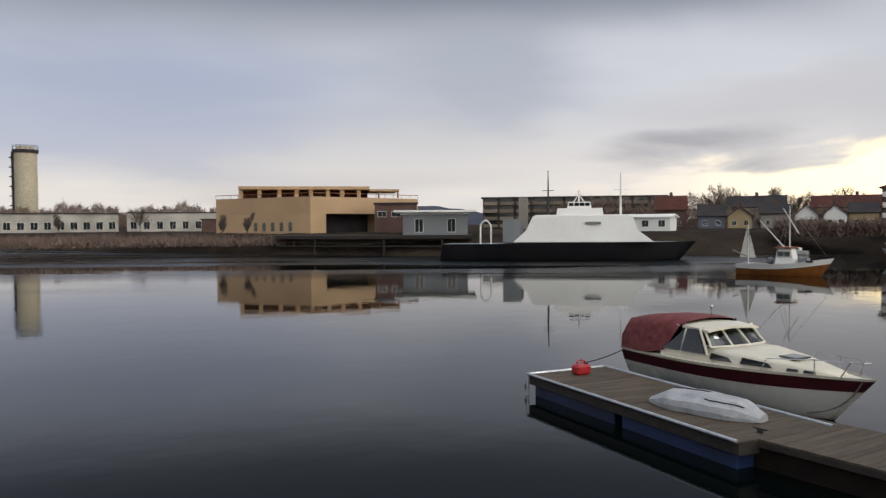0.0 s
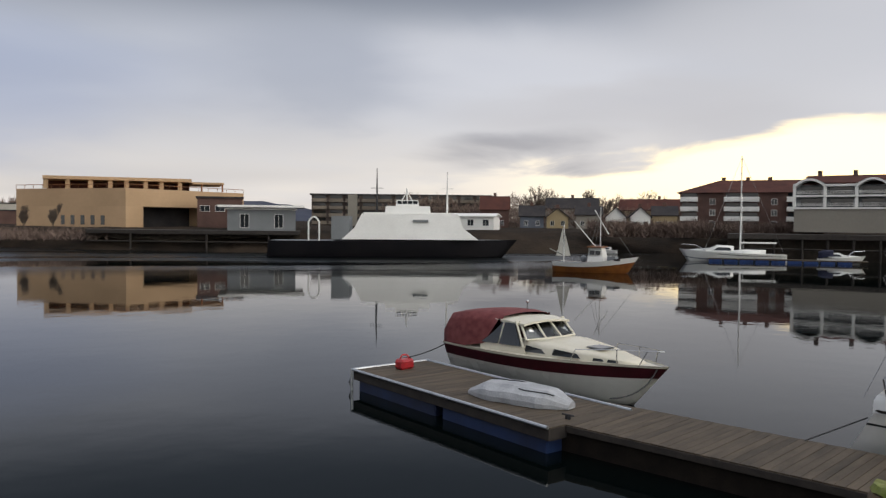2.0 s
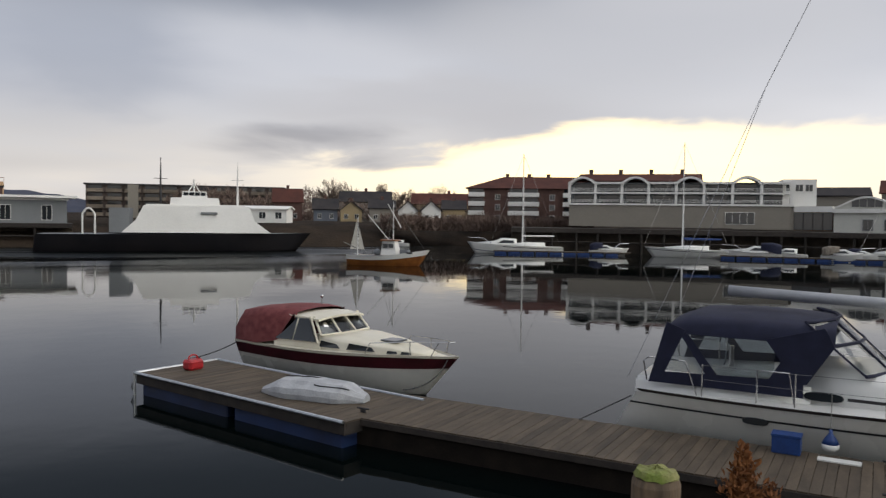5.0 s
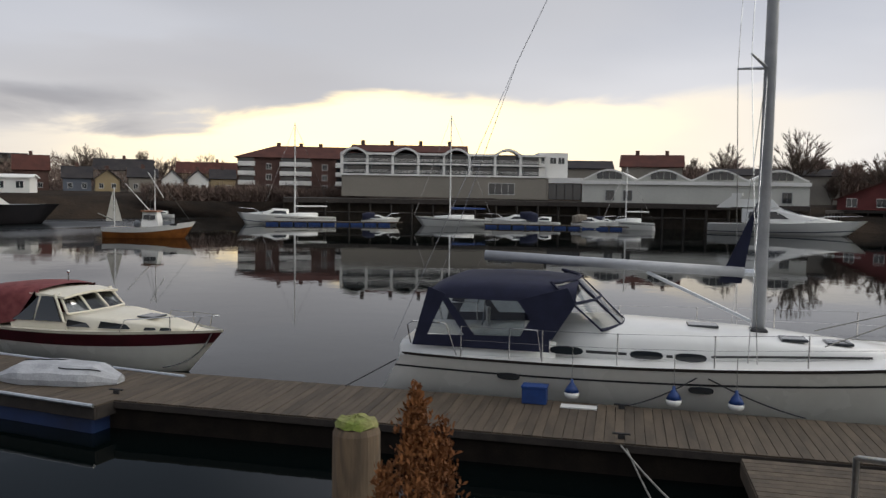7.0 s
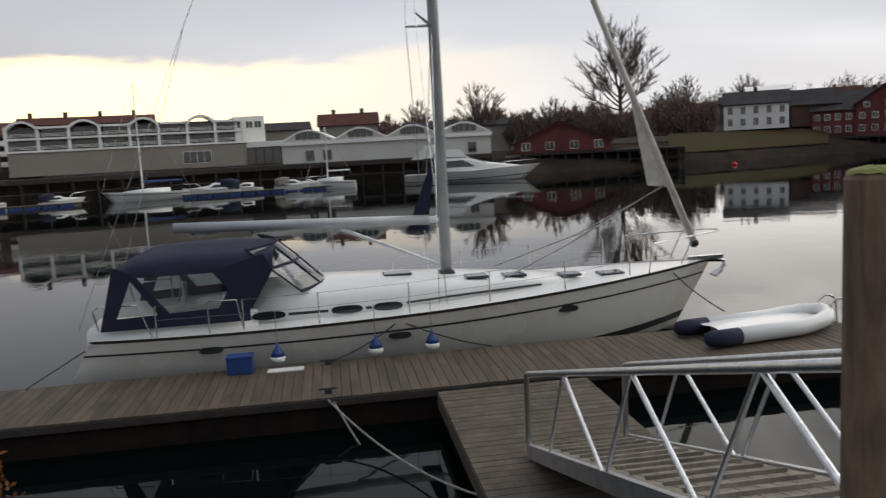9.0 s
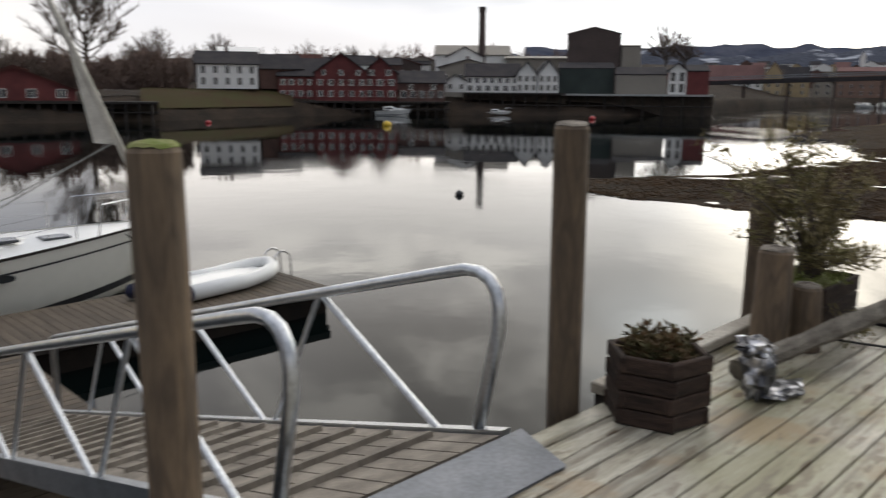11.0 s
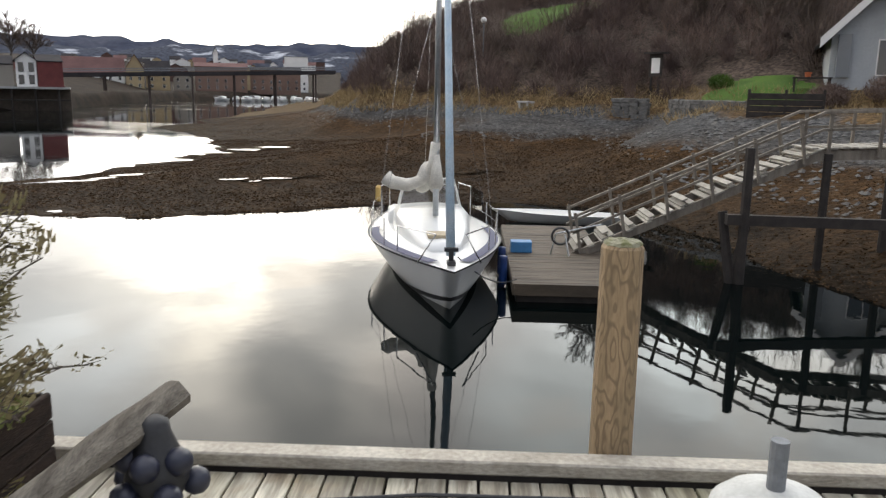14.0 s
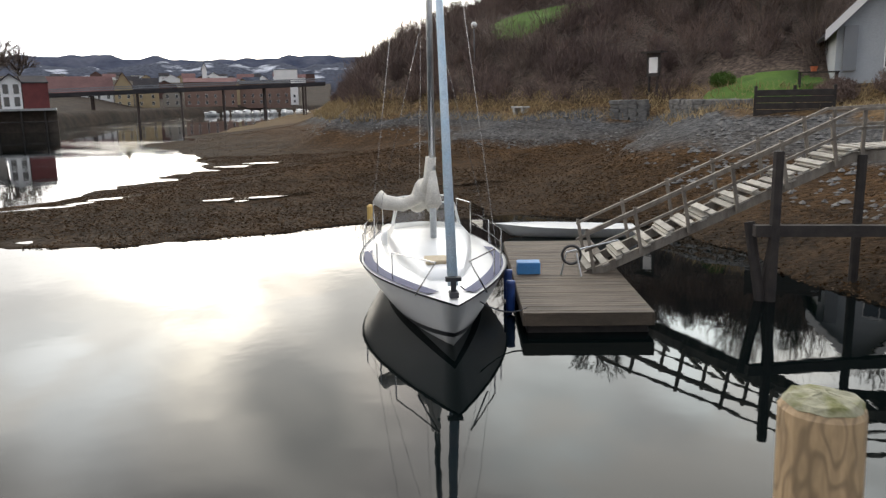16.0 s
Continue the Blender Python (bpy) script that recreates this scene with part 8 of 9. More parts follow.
# ---- moored boats below the quay ----
def motorboat(m, L, beam, label, canopy=None, fly=False, free=0.9, group="boats moored across the water"):
    b = thing("motorboat", m, label, "motorboat", group)
    d = dict(L=L * 0.93, beam=beam, f_stern=free * 0.85, f_bow=free * 1.35, draft=0.3, stern=0.85, tm=0.4, power=2.0, rake=L * 0.07, transom=0.1, fullness=0.35, n=16)
    hull_part(hull_rows(**d), "hull", GEL, b)
    band_part(hull_rows(**d, u0=0.35, u1=0.42, m=1, out=0.01), "stripe", BLUEGREY, b)
    deck_part(hull_rows(**d), GEL, b, 0.05)
    f = free
    coach([(L * 0.22, beam * 0.38, f, f + L * 0.10), (L * 0.45, beam * 0.36, f, f + L * 0.11), (L * 0.62, beam * 0.28, f * 1.05, f + L * 0.055), (L * 0.86, beam * 0.1, f * 1.2, f * 1.2 + 0.05)], "cabin", GEL, b)
    for y in (-1, 1):
        bm = BM()
        pane(bm, [(L * 0.26, y * beam * 0.385, f + L * 0.03), (L * 0.52, y * beam * 0.34, f + L * 0.03), (L * 0.44, y * beam * 0.345, f + L * 0.08), (L * 0.27, y * beam * 0.37, f + L * 0.075)], 0.02)
        part("window", bm, GLASS, b)
    bm = BM()
    pane(bm, [(L * 0.47, -beam * 0.3, f + L * 0.11), (L * 0.47, beam * 0.3, f + L * 0.11), (L * 0.60, beam * 0.26, f + L * 0.06), (L * 0.60, -beam * 0.26, f + L * 0.06)], 0.02)
    part("windscreen", bm, GLASS, b)
    if canopy:
        coach([(0.1, beam * 0.42, f * 0.8, f + L * 0.13), (L * 0.15, beam * 0.42, f, f + L * 0.17), (L * 0.34, beam * 0.38, f + L * 0.06, f + L * 0.16)], "canopy", canopy, b)
    if fly:
        bm = BM()
        slab(bm, L * 0.14, L * 0.46, -beam * 0.33, beam * 0.33, f + L * 0.105, f + L * 0.16, 0.3, 0.8)
        part("flybridge", bm, GEL, b)
        bm = BM()
        pane(bm, [(L * 0.05, -beam * 0.36, f + L * 0.10), (L * 0.16, -beam * 0.36, f + L * 0.19), (L * 0.22, -beam * 0.36, f + L * 0.19), (L * 0.14, -beam * 0.36, f + L * 0.10)], 0.06)
        pane(bm, [(L * 0.05, beam * 0.36, f + L * 0.10), (L * 0.16, beam * 0.36, f + L * 0.19), (L * 0.22, beam * 0.36, f + L * 0.19), (L * 0.14, beam * 0.36, f + L * 0.10)], 0.06)
        box(bm, L * 0.15, L * 0.22, -beam * 0.36, beam * 0.36, f + L * 0.185, f + L * 0.20)
        part("radar_arch", bm, GEL, b)
    bm = BM()
    tube(bm, [(L * 0.62, -beam * 0.3, f * 1.2), (L * 0.75, -beam * 0.25, f * 1.25 + 0.5), (L * 0.97, 0, f * 1.35 + 0.5), (L * 0.75, beam * 0.25, f * 1.25 + 0.5), (L * 0.62, beam * 0.3, f * 1.2)], 0.03, 5)
    part("bow_rail", bm, STEEL, b)
    return b


def sailboat(m, L, beam, mast_h, label, cover=None):
    b = thing("sailing_boat", m, label, "sailing boat", "boats moored across the water")
    d = dict(L=L * 0.94, beam=beam, f_stern=0.85, f_bow=1.15, draft=0.3, stern=0.7, tm=0.45, power=2.1, rake=0.5, transom=0.2, fullness=0.35, n=16)
    hull_part(hull_rows(**d), "hull", GEL, b)
    band_part(hull_rows(**d, u0=0.78, u1=0.83, m=1, out=0.01), "stripe", BLACK, b)
    deck_part(hull_rows(**d), GEL, b, 0.04)
    coach([(L * 0.25, beam * 0.3, 0.85, 1.35), (L * 0.5, beam * 0.28, 0.9, 1.35), (L * 0.75, beam * 0.12, 1.0, 1.15)], "cabin", GEL, b)
    bm = BM()
    tube(bm, [(L * 0.55, 0, 1.2), (L * 0.55, 0, mast_h)], 0.09, 6, 0.06)
    part("mast", bm, WHITEPAINT, b)
    bm = BM()
    tube(bm, [(L * 0.54, 0, 2.1), (L * 0.1, 0, 2.1)], 0.16 if cover else 0.09, 6, 0.09)
    part("boom", bm, cover or WHITEPAINT, b)
    bm = BM()
    for p in ((0.1, 0, 1.0), (L, 0, 1.2)):
        tube(bm, [p, (L * 0.55, 0, mast_h - 0.1)], 0.02, 4)
    for y in (-1, 1):
        tube(bm, [(L * 0.54, y * beam * 0.42, 0.9), (L * 0.55, 0, mast_h * 0.8)], 0.015, 4)
    part("rigging", bm, STEEL, b)
    return b


def moor(A, B):
    return frame_on((*A, 0), (*B, 0))[0]


motorboat(moor((52.3, 78.4), (46.0, 81.5)), 7.4, 2.8, "white sports cruiser moored stern to the quay", fly=False, free=1.0)
sailboat(moor((55.6, 76.6), (49.4, 79.0)), 8.5, 2.6, 11.7, "white sailing boat with tall bare mast moored at the quay")
motorboat(moor((57.4, 73.6), (60.4, 71.2)), 4.6, 1.9, "small white motorboat at the blue jetty", NAVY, free=0.7)
sailboat(moor((69.4, 63.6), (62.4, 69.6)), 9.4, 2.9, 13.0, "white sailing boat with blue boom cover at the quay", PLASTICBLUE)
motorboat(moor((72.3, 59.0), (68.2, 63.9)), 6.4, 2.3, "white motorboat with dark windscreen at the jetty", NAVY, free=0.8)
motorboat(moor((73.8, 57.0), (71.4, 60.4)), 4.8, 2.0, "small white cabin boat moored at the jetty", free=0.8)
motorboat(moor((74.6, 56.0), (77.2, 52.4)), 5.2, 2.1, "white motorboat with brown canopy at the jetty", OLDWOOD, free=0.8)
motorboat(moor((76.5, 54.4), (78.0, 51.6)), 4.0, 1.9, "white motorboat with navy tent at the jetty", NAVY, free=0.8)
sailboat(moor((80.4, 48.6), (77.3, 53.0)), 5.8, 2.0, 7.2, "small sailing boat moored at the end of the jetty")
motorboat(moor((83.0, 43.2), (89.2, 28.6)), 15.8, 4.3, "large white flybridge motor yacht moored below the quay", fly=True, free=1.25)
motorboat(moor((137, -16.4), (134.8, -22.6)), 6.2, 2.2, "small white and red work boat by the wharf", free=0.9)
motorboat(moor((140, -36.5), (138.5, -41)), 4.6, 1.8, "small white motorboat off the wharf", free=0.6)
motorboat(moor((47, 101), (44.2, 103)), 3.6, 1.5, "small white open boat at the bank", free=0.5)
for (A, B) in (((47.5, 78.7), (60.5, 69.8)), ((67.2, 63.0), (78.4, 50.2))):
    m, W = frame_on((*A, 0), (*B, 0))
    jt = thing("jetty", m, "low floating jetty on blue plastic floats", "jetty", "blue jetties")
    bm = BM()
    box(bm, 0, W, 0, 1.6, 0.28, 0.4)
    part("jetty_deck", bm, GREYWOOD, jt)
    for k in range(int(W / 1.6)):
        bm = BM()
        box(bm, k * 1.6 + 0.1, k * 1.6 + 1.5, 0.05, 1.5, -0.2, 0.28, bevel=0.03)
        part("float", bm, PLASTICBLUE, jt)
for k in range(12):
    rr = random.Random(k + 40)
    p = bearing(129.5 + k * 0.55) * rr.uniform(275, 300)
    motorboat(pose(p.x, p.y, 0, 0, 0, rr.uniform(-60, 20)), rr.uniform(6, 9), 2.6, "white boat in the marina beyond the bridge", free=1.0)

# buoys
for (x, y, r, mt, lab) in ((31.4, -7.7, 0.18, BLACK, "small dark round mooring buoy"), (96.0, -13.0, 0.55, mat("yellow_buoy", (0.70, 0.48, 0.03), (0.55, 0.36, 0.02), 0.5, bump=0.02), "round yellow mooring buoy"), (118.2, -48.1, 0.5, REDPLASTIC, "small red mooring buoy"), (104, 8.5, 0.35, REDPLASTIC, "small orange-red buoy on the water")):
    b = thing("buoy", pose(x, y, 0), lab, "buoy")
    bm = BM()
    prof = [(0.05, -0.6), (0.7, -0.3), (1.0, 0.25), (0.75, 0.8), (0.25, 1.05), (0.12, 1.15)]
    loft(bm, [[(r * q * math.cos(a), r * q * math.sin(a), r * z) for a in (2 * math.pi * k / 14 for k in range(14))] for q, z in prof], close=True, cap=True)
    part("float", bm, mt, b, smooth=True)
    bm = BM()
    tube(bm, [(r * 0.12 * math.cos(a), 0, r * (1.2 + 0.12 * math.sin(a))) for a in (2 * math.pi * k / 8 for k in range(9))], r * 0.04, 5, caps=False)
    part("ring", bm, STEEL, b)


# ---- trees ----
def grow(rng, levels, length, radius, spread, up, kids, twig):
    """Limbs as (points, radius at both ends) and twig slivers of a bare tree."""
    limbs, tw = [], []

    def go(p, d, ln, r, lev):
        pts = [p]
        q, dd = p.copy(), d.copy()
        for k in range(4):
            dd = (dd + Vector((rng.uniform(-1, 1), rng.uniform(-1, 1), rng.uniform(-0.6, 1))) * 0.16 + Vector((0, 0, up * 0.08))).normalized()
            q = q + dd * ln / 4
            pts.append(q.copy())
        limbs.append((pts, r, r * 0.55, lev))
        if lev == 0:
            for k in range(twig):
                a = pts[rng.randint(1, 4)]
                e = (dd + Vector((rng.uniform(-1, 1), rng.uniform(-1, 1), rng.uniform(-0.4, 1)))).normalized() * ln * rng.uniform(0.35, 0.9)
                tw.append((a, a + e))
            return
        for k in range(kids):
            i = rng.randint(1, 4)
            az = rng.uniform(0, 6.28)
            s = Vector((math.cos(az), math.sin(az), 0)) * spread
            nd = (dd * (0.75 if lev < levels else 0.5) + s + Vector((0, 0, up * 0.25))).normalized()
            go(pts[i], nd, ln * rng.uniform(0.6, 0.82), r * 0.52, lev - 1)

    go(Vector((0, 0, -0.3)), Vector((0, 0, 1)), length, radius, levels)
    return limbs, tw


def bare_tree(seed, height, spread=0.75, up=0.7, levels=4, kids=4, twig=7, trunk=0.28):
    rng = random.Random(seed)
    limbs, tw = grow(rng, levels, 1.0, 1.0, spread, up, kids, twig)
    top = max(max(b.z for a, b in tw), 0.1)
    k = height / top
    t = thing("tree", pose(0, 0, 0), "", "tree")
    bm = BM()
    for pts, r0, r1, lev in limbs:
        if lev == levels:
            tube(bm, [p * k for p in pts], trunk, 7, trunk * 0.6)
    part("trunk", bm, BARK, t)
    bm = BM()
    for pts, r0, r1, lev in limbs:
        if lev < levels:
            tube(bm, [p * k for p in (pts[0], pts[2], pts[4])], max(0.02, trunk * r0), 4, max(0.012, trunk * r1), caps=False)
    part("branch_work", bm, BARK, t)
    v, f = [], []
    for a, b in tw:
        a, b = a * k, b * k
        s = (b - a).cross(Vector((rng.uniform(-1, 1), rng.uniform(-1, 1), 0.3))).normalized() * 0.028
        n = len(v)
        v += [a - s, a + s, b]
        f.append((n, n + 1, n + 2))
    ob = raw("crown", [tuple(p) for p in v], f, TWIG)
    ob.parent = t
    tagged(ob, kind="stuff")
    return t


def fan_tree(seed, height, width, trunk, fork=0.2):
    """A bare round-crowned tree: limbs fanning from a short trunk to the crown's outline, boughs and twigs on each."""
    rng = random.Random(seed)
    t = thing("tree", pose(0, 0, 0), "", "tree")
    bm = BM()
    tube(bm, [(0, 0, -0.4), (0.02, 0, height * fork), (0, 0.03, height * 0.45)], trunk, 8, trunk * 0.55)
    part("trunk", bm, BARK, t)
    bm = BM()
    v, f = [], []

    def twig(a, d, ln):
        side = d.cross(Vector((rng.uniform(-1, 1), rng.uniform(-1, 1), 0.3))).normalized() * height * 0.0024
        n = len(v)
        v.extend([a - side, a + side, a + d * ln])
        f.append((n, n + 1, n + 2))

    for i in range(20):
        az = i * 2.4 + rng.uniform(-0.3, 0.3)
        tilt = math.sqrt((i + 0.5) / 20)
        foot = Vector((0, 0, height * rng.uniform(fork, 0.42)))
        r, top = width * 0.5 * tilt * rng.uniform(0.85, 1.05), height * (1.0 - 0.52 * tilt ** 2.4) * rng.uniform(0.93, 1.02)
        tip = Vector((math.cos(az) * r, math.sin(az) * r, top))
        limb = arc(foot, foot.lerp(tip, 0.45) + Vector((math.cos(az), math.sin(az), 0)) * r * 0.18 - Vector((0, 0, height * 0.03)), tip, 7)
        tube(bm, limb, trunk * 0.34, 5, 0.02, caps=False)
        for k in range(13):
            q = rng.uniform(0.25, 1.0) * 6.99
            p = limb[int(q)].lerp(limb[int(q) + 1], q - int(q))
            d = ((tip - foot).normalized() + Vector((rng.uniform(-1, 1), rng.uniform(-1, 1), rng.uniform(-0.3, 0.8))) * 0.75).normalized()
            ln = height * rng.uniform(0.08, 0.20)
            e = p + d * ln
            tube(bm, [p, e], 0.035, 3, 0.012, caps=False)
            for j in range(19):
                d2 = (d + Vector((rng.uniform(-1, 1), rng.uniform(-1, 1), rng.uniform(-0.4, 1))) * 0.7).normalized()
                twig(p.lerp(e, rng.uniform(0.2, 1)), d2, height * rng.uniform(0.04, 0.10))
    part("branch_work", bm, BARK, t)
    ob = raw("crown", [tuple(p) for p in v], f, TWIG)
    ob.parent = t
    tagged(ob, kind="stuff")
    return t


KINDS = [fan_tree(1, 16, 14.0, 0.42), fan_tree(2, 9, 7.5, 0.2), bare_tree(3, 7, 0.5, 1.3, 4, 5, 10, 0.12)]


def plant(kind, b, d, z, scale, turn, label, first=[set()]):
    p = bearing(b) * d
    m = pose(p.x, p.y, z, 0, 0, turn)
    t = KINDS[kind]
    if kind not in first[0]:
        first[0].add(kind)
        t.matrix_basis = m
    else:
        t = copy_thing(t, m)
    t.scale = (scale, scale, scale)
    return tagged(t, label, "tree", "bare trees round the water")


plant(0, 77.8, 150, 5.0, 1.18, 0, "large bare spreading tree against the sky")
plant(1, 68, 128, 3.0, 1.15, 40, "bare spreading tree behind the quay hall")
plant(1, 82, 150, 5.0, 1.0, 190, "bare round-crowned tree on the slope")
plant(1, 80.5, 152, 5.0, 0.75, 80, "small bare tree on the slope")
for b, d, z, s, k in ((19.2, 190, 3, 1.05, 1), (20.2, 196, 3, 1.0, 1), (22.6, 188, 3, 1.35, 2), (23.9, 190, 3, 1.05, 2), (27, 185, 3, 0.9, 1), (29, 185, 3, 0.95, 2), (31, 190, 3, 1.0, 1), (116.8, 190, 8, 1.2, 1), (118.0, 195, 8, 1.0, 1), (70, 128, 3, 0.8, 2), (73, 130, 3, 0.85, 1), (75, 132, 3, 0.9, 2), (-15.6, 118, 2.9, 0.45, 2), (-13.9, 118, 2.9, 0.5, 2), (86, 190, 8, 0.9, 1), (95, 210, 8, 0.8, 1), (101, 220, 8, 0.8, 2), (63.5, 140, 5, 0.8, 1), (61, 145, 6, 0.7, 2), (-21, 190, 3, 0.6, 1), (-26, 175, 3, 0.6, 2)):
    plant(k, b, d, z, s, b * 37 % 360, "bare winter tree beyond the far bank")
for x, y, s, k in ((42.5, -73, 0.75, 1), (36, -72, 1.2, 2), (30, -66, 1.1, 1), (24, -60, 1.0, 1), (20, -57, 0.9, 2), (15.5, -55, 1.0, 1), (12.5, -54, 1.1, 2), (9, -62, 1.0, 1)):
    t = copy_thing(KINDS[k], pose(x, y, float(land_height(x, y)) - 0.1, 0, 0, x * 53 % 360))
    t.scale = (s * (0.55 if y > -64 else 0.85),) * 3
    tagged(t, "bare winter tree on the wooded hillside", "tree", "bare trees round the water")


# ---- thickets, dry grass and weed ----
def slivers(name, P, length, width, lean, material, seed, label, category, droop=0.0):
    rng = np.random.RandomState(seed)
    n = len(P)
    D = rng.normal(size=(n, 3)) * lean
    D[:, 2] = 1 - droop
    D /= np.linalg.norm(D, axis=1)[:, None]
    S = np.cross(D, rng.normal(size=(n, 3)))
    S /= np.linalg.norm(S, axis=1)[:, None] + 1e-9
    Ln = length * rng.uniform(0.5, 1.5, (n, 1))
    Wd = width * rng.uniform(0.6, 1.4, (n, 1))
    V = np.empty((n * 3, 3))
    V[0::3], V[1::3], V[2::3] = P - S * Wd, P + S * Wd, P + D * Ln
    F = np.arange(n * 3).reshape(n, 3)
    return tagged(raw(name, V.tolist(), F.tolist(), material), label, category, kind="stuff")


def scatter_hill(n, seed, test, height):
    rng = np.random.RandomState(seed)
    X, Y = rng.uniform(4, 100, n), rng.uniform(-110, -40, n)
    Z = land_height(X, Y)
    keep = test(X, Y, Z) & (wobble(X, Y, 0.45, seed) + rng.uniform(-0.5, 0.5, n) > -0.35)
    X, Y, Z = X[keep], Y[keep], Z[keep]
    hh = height * (0.6 + 0.5 * wobble(X, Y, 0.6, seed + 1)) * rng.uniform(0, 1, len(X))
    return np.stack([X, Y, Z + np.maximum(hh, 0)], -1)


def on_lawn(X, Y):
    return ((X - 34.5) / 4.5) ** 2 + ((Y + 64) / 6.5) ** 2 < 1


def garden(X, Y):
    return (X < 17.5) & (Y > -51.5)


def brush(name, n, per, seed, test, low_h, high_h, width, material, label):
    """Leafless shrubs: each a fan of thin rods rising from one foot, tops uneven."""
    rng = np.random.RandomState(seed)
    X, Y = rng.uniform(5, 80, n), rng.uniform(-92, -43, n)
    Z = land_height(X, Y)
    keep = test(X, Y, Z)
    X, Y, Z = X[keep], Y[keep], Z[keep]
    m = len(X)
    H = rng.uniform(low_h, high_h, m) * (0.75 + 0.35 * wobble(X, Y, 0.35, seed + 2))
    H = np.maximum(H, 0.5)
    base = np.repeat(np.stack([X, Y, Z - 0.05], -1), per, 0)
    Hr = np.repeat(H, per)
    a, r = rng.uniform(0, 6.28, m * per), np.sqrt(rng.uniform(0, 1, m * per))
    t = rng.uniform(0.0, 0.75, m * per)
    out = np.stack([np.cos(a) * r, np.sin(a) * r, np.zeros(m * per)], -1)
    P0 = base + out * (0.12 + 0.42 * t[:, None]) * Hr[:, None] + np.array([0, 0, 1]) * (t * Hr * (1.05 - 0.35 * r ** 2))[:, None]
    D = out * 0.55 + np.array([0, 0, 1.0]) + rng.normal(size=(m * per, 3)) * 0.33
    D /= np.linalg.norm(D, axis=1)[:, None]
    S = np.cross(D, rng.normal(size=(m * per, 3)))
    S /= np.linalg.norm(S, axis=1)[:, None] + 1e-9
    W = (width * rng.uniform(0.6, 1.4, m * per))[:, None]
    V = np.empty((m * per * 3, 3))
    V[0::3], V[1::3], V[2::3] = P0 - S * W, P0 + S * W, P0 + D * (Hr * rng.uniform(0.2, 0.5, m * per))[:, None]
    return tagged(raw(name, V.tolist(), np.arange(m * per * 3).reshape(-1, 3).tolist(), material), label, "shrubs", kind="stuff")


DARKTWIG = mat("dark_brushwood", (0.125, 0.090, 0.080), (0.085, 0.062, 0.056), 0.95, scale=0.3, bump=0.0, spec=0.05)
open_hill = lambda X, Y, Z: (Z > 3.75) & ~on_lawn(X, Y) & ~garden(X, Y)
P = scatter_hill(170000, 21, open_hill, 0.9)
slivers("thicket", P, 0.45, 0.016, 1.1, TWIGRED, 5, "brown bracken and leafless undergrowth on the hillside", "shrubs")
brush("thicket", 1500, 130, 61, open_hill, 1.2, 2.8, 0.020, TWIGRED, "reddish brown leafless shrubs on the hillside")
brush("thicket", 1100, 130, 62, open_hill, 1.5, 3.4, 0.022, DARKTWIG, "dark leafless thorn shrubs on the hillside")
brush("thicket", 420, 150, 63, lambda X, Y, Z: (Z > 5.0) & ~on_lawn(X, Y) & ~garden(X, Y), 3.0, 5.6, 0.018, TWIG, "tall grey-brown saplings on the hillside")
P = scatter_hill(120000, 55, lambda X, Y, Z: (Z > 2.4) & (Z < 5) & (X > 42), 0.3)
slivers("dry_grass", P, 0.6, 0.03, 0.6, STRAW, 15, "bleached reeds and dead grass along the river bank", "grass")
P = scatter_hill(190000, 41, lambda X, Y, Z: (Z > 2.75) & (Z < 4.5) & (X > 6), 0.12)
slivers("dry_grass", P, 0.42, 0.02, 0.6, STRAW, 7, "dry straw-coloured grass along the top of the beach", "grass")


def weed_points(n, seed, z0, z1, box4):
    rng = np.random.RandomState(seed)
    X, Y = rng.uniform(box4[0], box4[1], n), rng.uniform(box4[2], box4[3], n)
    Z = land_height(X, Y)
    keep = (Z > z0) & (Z < z1) & (wobble(X, Y, 1.1, seed) + rng.uniform(-0.6, 0.6, n) > -0.3)
    return np.stack([X, Y, Z], -1)[keep]


def puddle(px, py, ln, wd, tilt, seed):
    """A flat film of water lying in the weed."""
    g = float(max(land_height(px + ln * k * math.cos(tilt), py + ln * k * math.sin(tilt)) for k in (-0.5, 0, 0.5))) + 0.02
    bm = BM()
    rim = []
    for k in range(40):
        a = 2 * math.pi * k / 40
        q = 1 + 0.6 * noise.noise((math.cos(a) * 1.6 + seed * 5, math.sin(a) * 1.6, seed)) + 0.35 * noise.noise((math.cos(a) * 5, math.sin(a) * 5, seed * 3))
        u, w = ln * q * math.cos(a), wd * q * math.sin(a)
        rim.append(bm.verts.new((px + u * math.cos(tilt) - w * math.sin(tilt), py + u * math.sin(tilt) + w * math.cos(tilt), g)))
    bm.faces.new(rim)
    tagged(part("water", bm, WATER), "shallow tide pool shining among the brown weed", "tide pool", kind="structure")


rng = random.Random(31)
for i, (px, py, ln, wd, tilt) in enumerate(((27.2, -26.2, 2.1, 0.8, 1.2), (44.5, -37.0, 4.5, 1.6, 0.5), (22.4, -34.1, 1.4, 0.5, 0.9), (33.4, -21.3, 2.0, 0.6, 1.2))):
    for k in range(5):
        u, w = (k - 2) * 0.42 * ln, rng.uniform(-0.5, 0.5) * wd
        puddle(px + u * math.cos(tilt) - w * math.sin(tilt), py + u * math.sin(tilt) + w * math.cos(tilt), ln * rng.uniform(0.22, 0.42), wd * rng.uniform(0.2, 0.5), tilt + rng.uniform(-0.3, 0.3), i * 7 + k)
WEED = mat("bladderwrack", (0.088, 0.050, 0.022), (0.052, 0.031, 0.016), 0.7, scale=1.2, bump=0.0, spec=0.12)
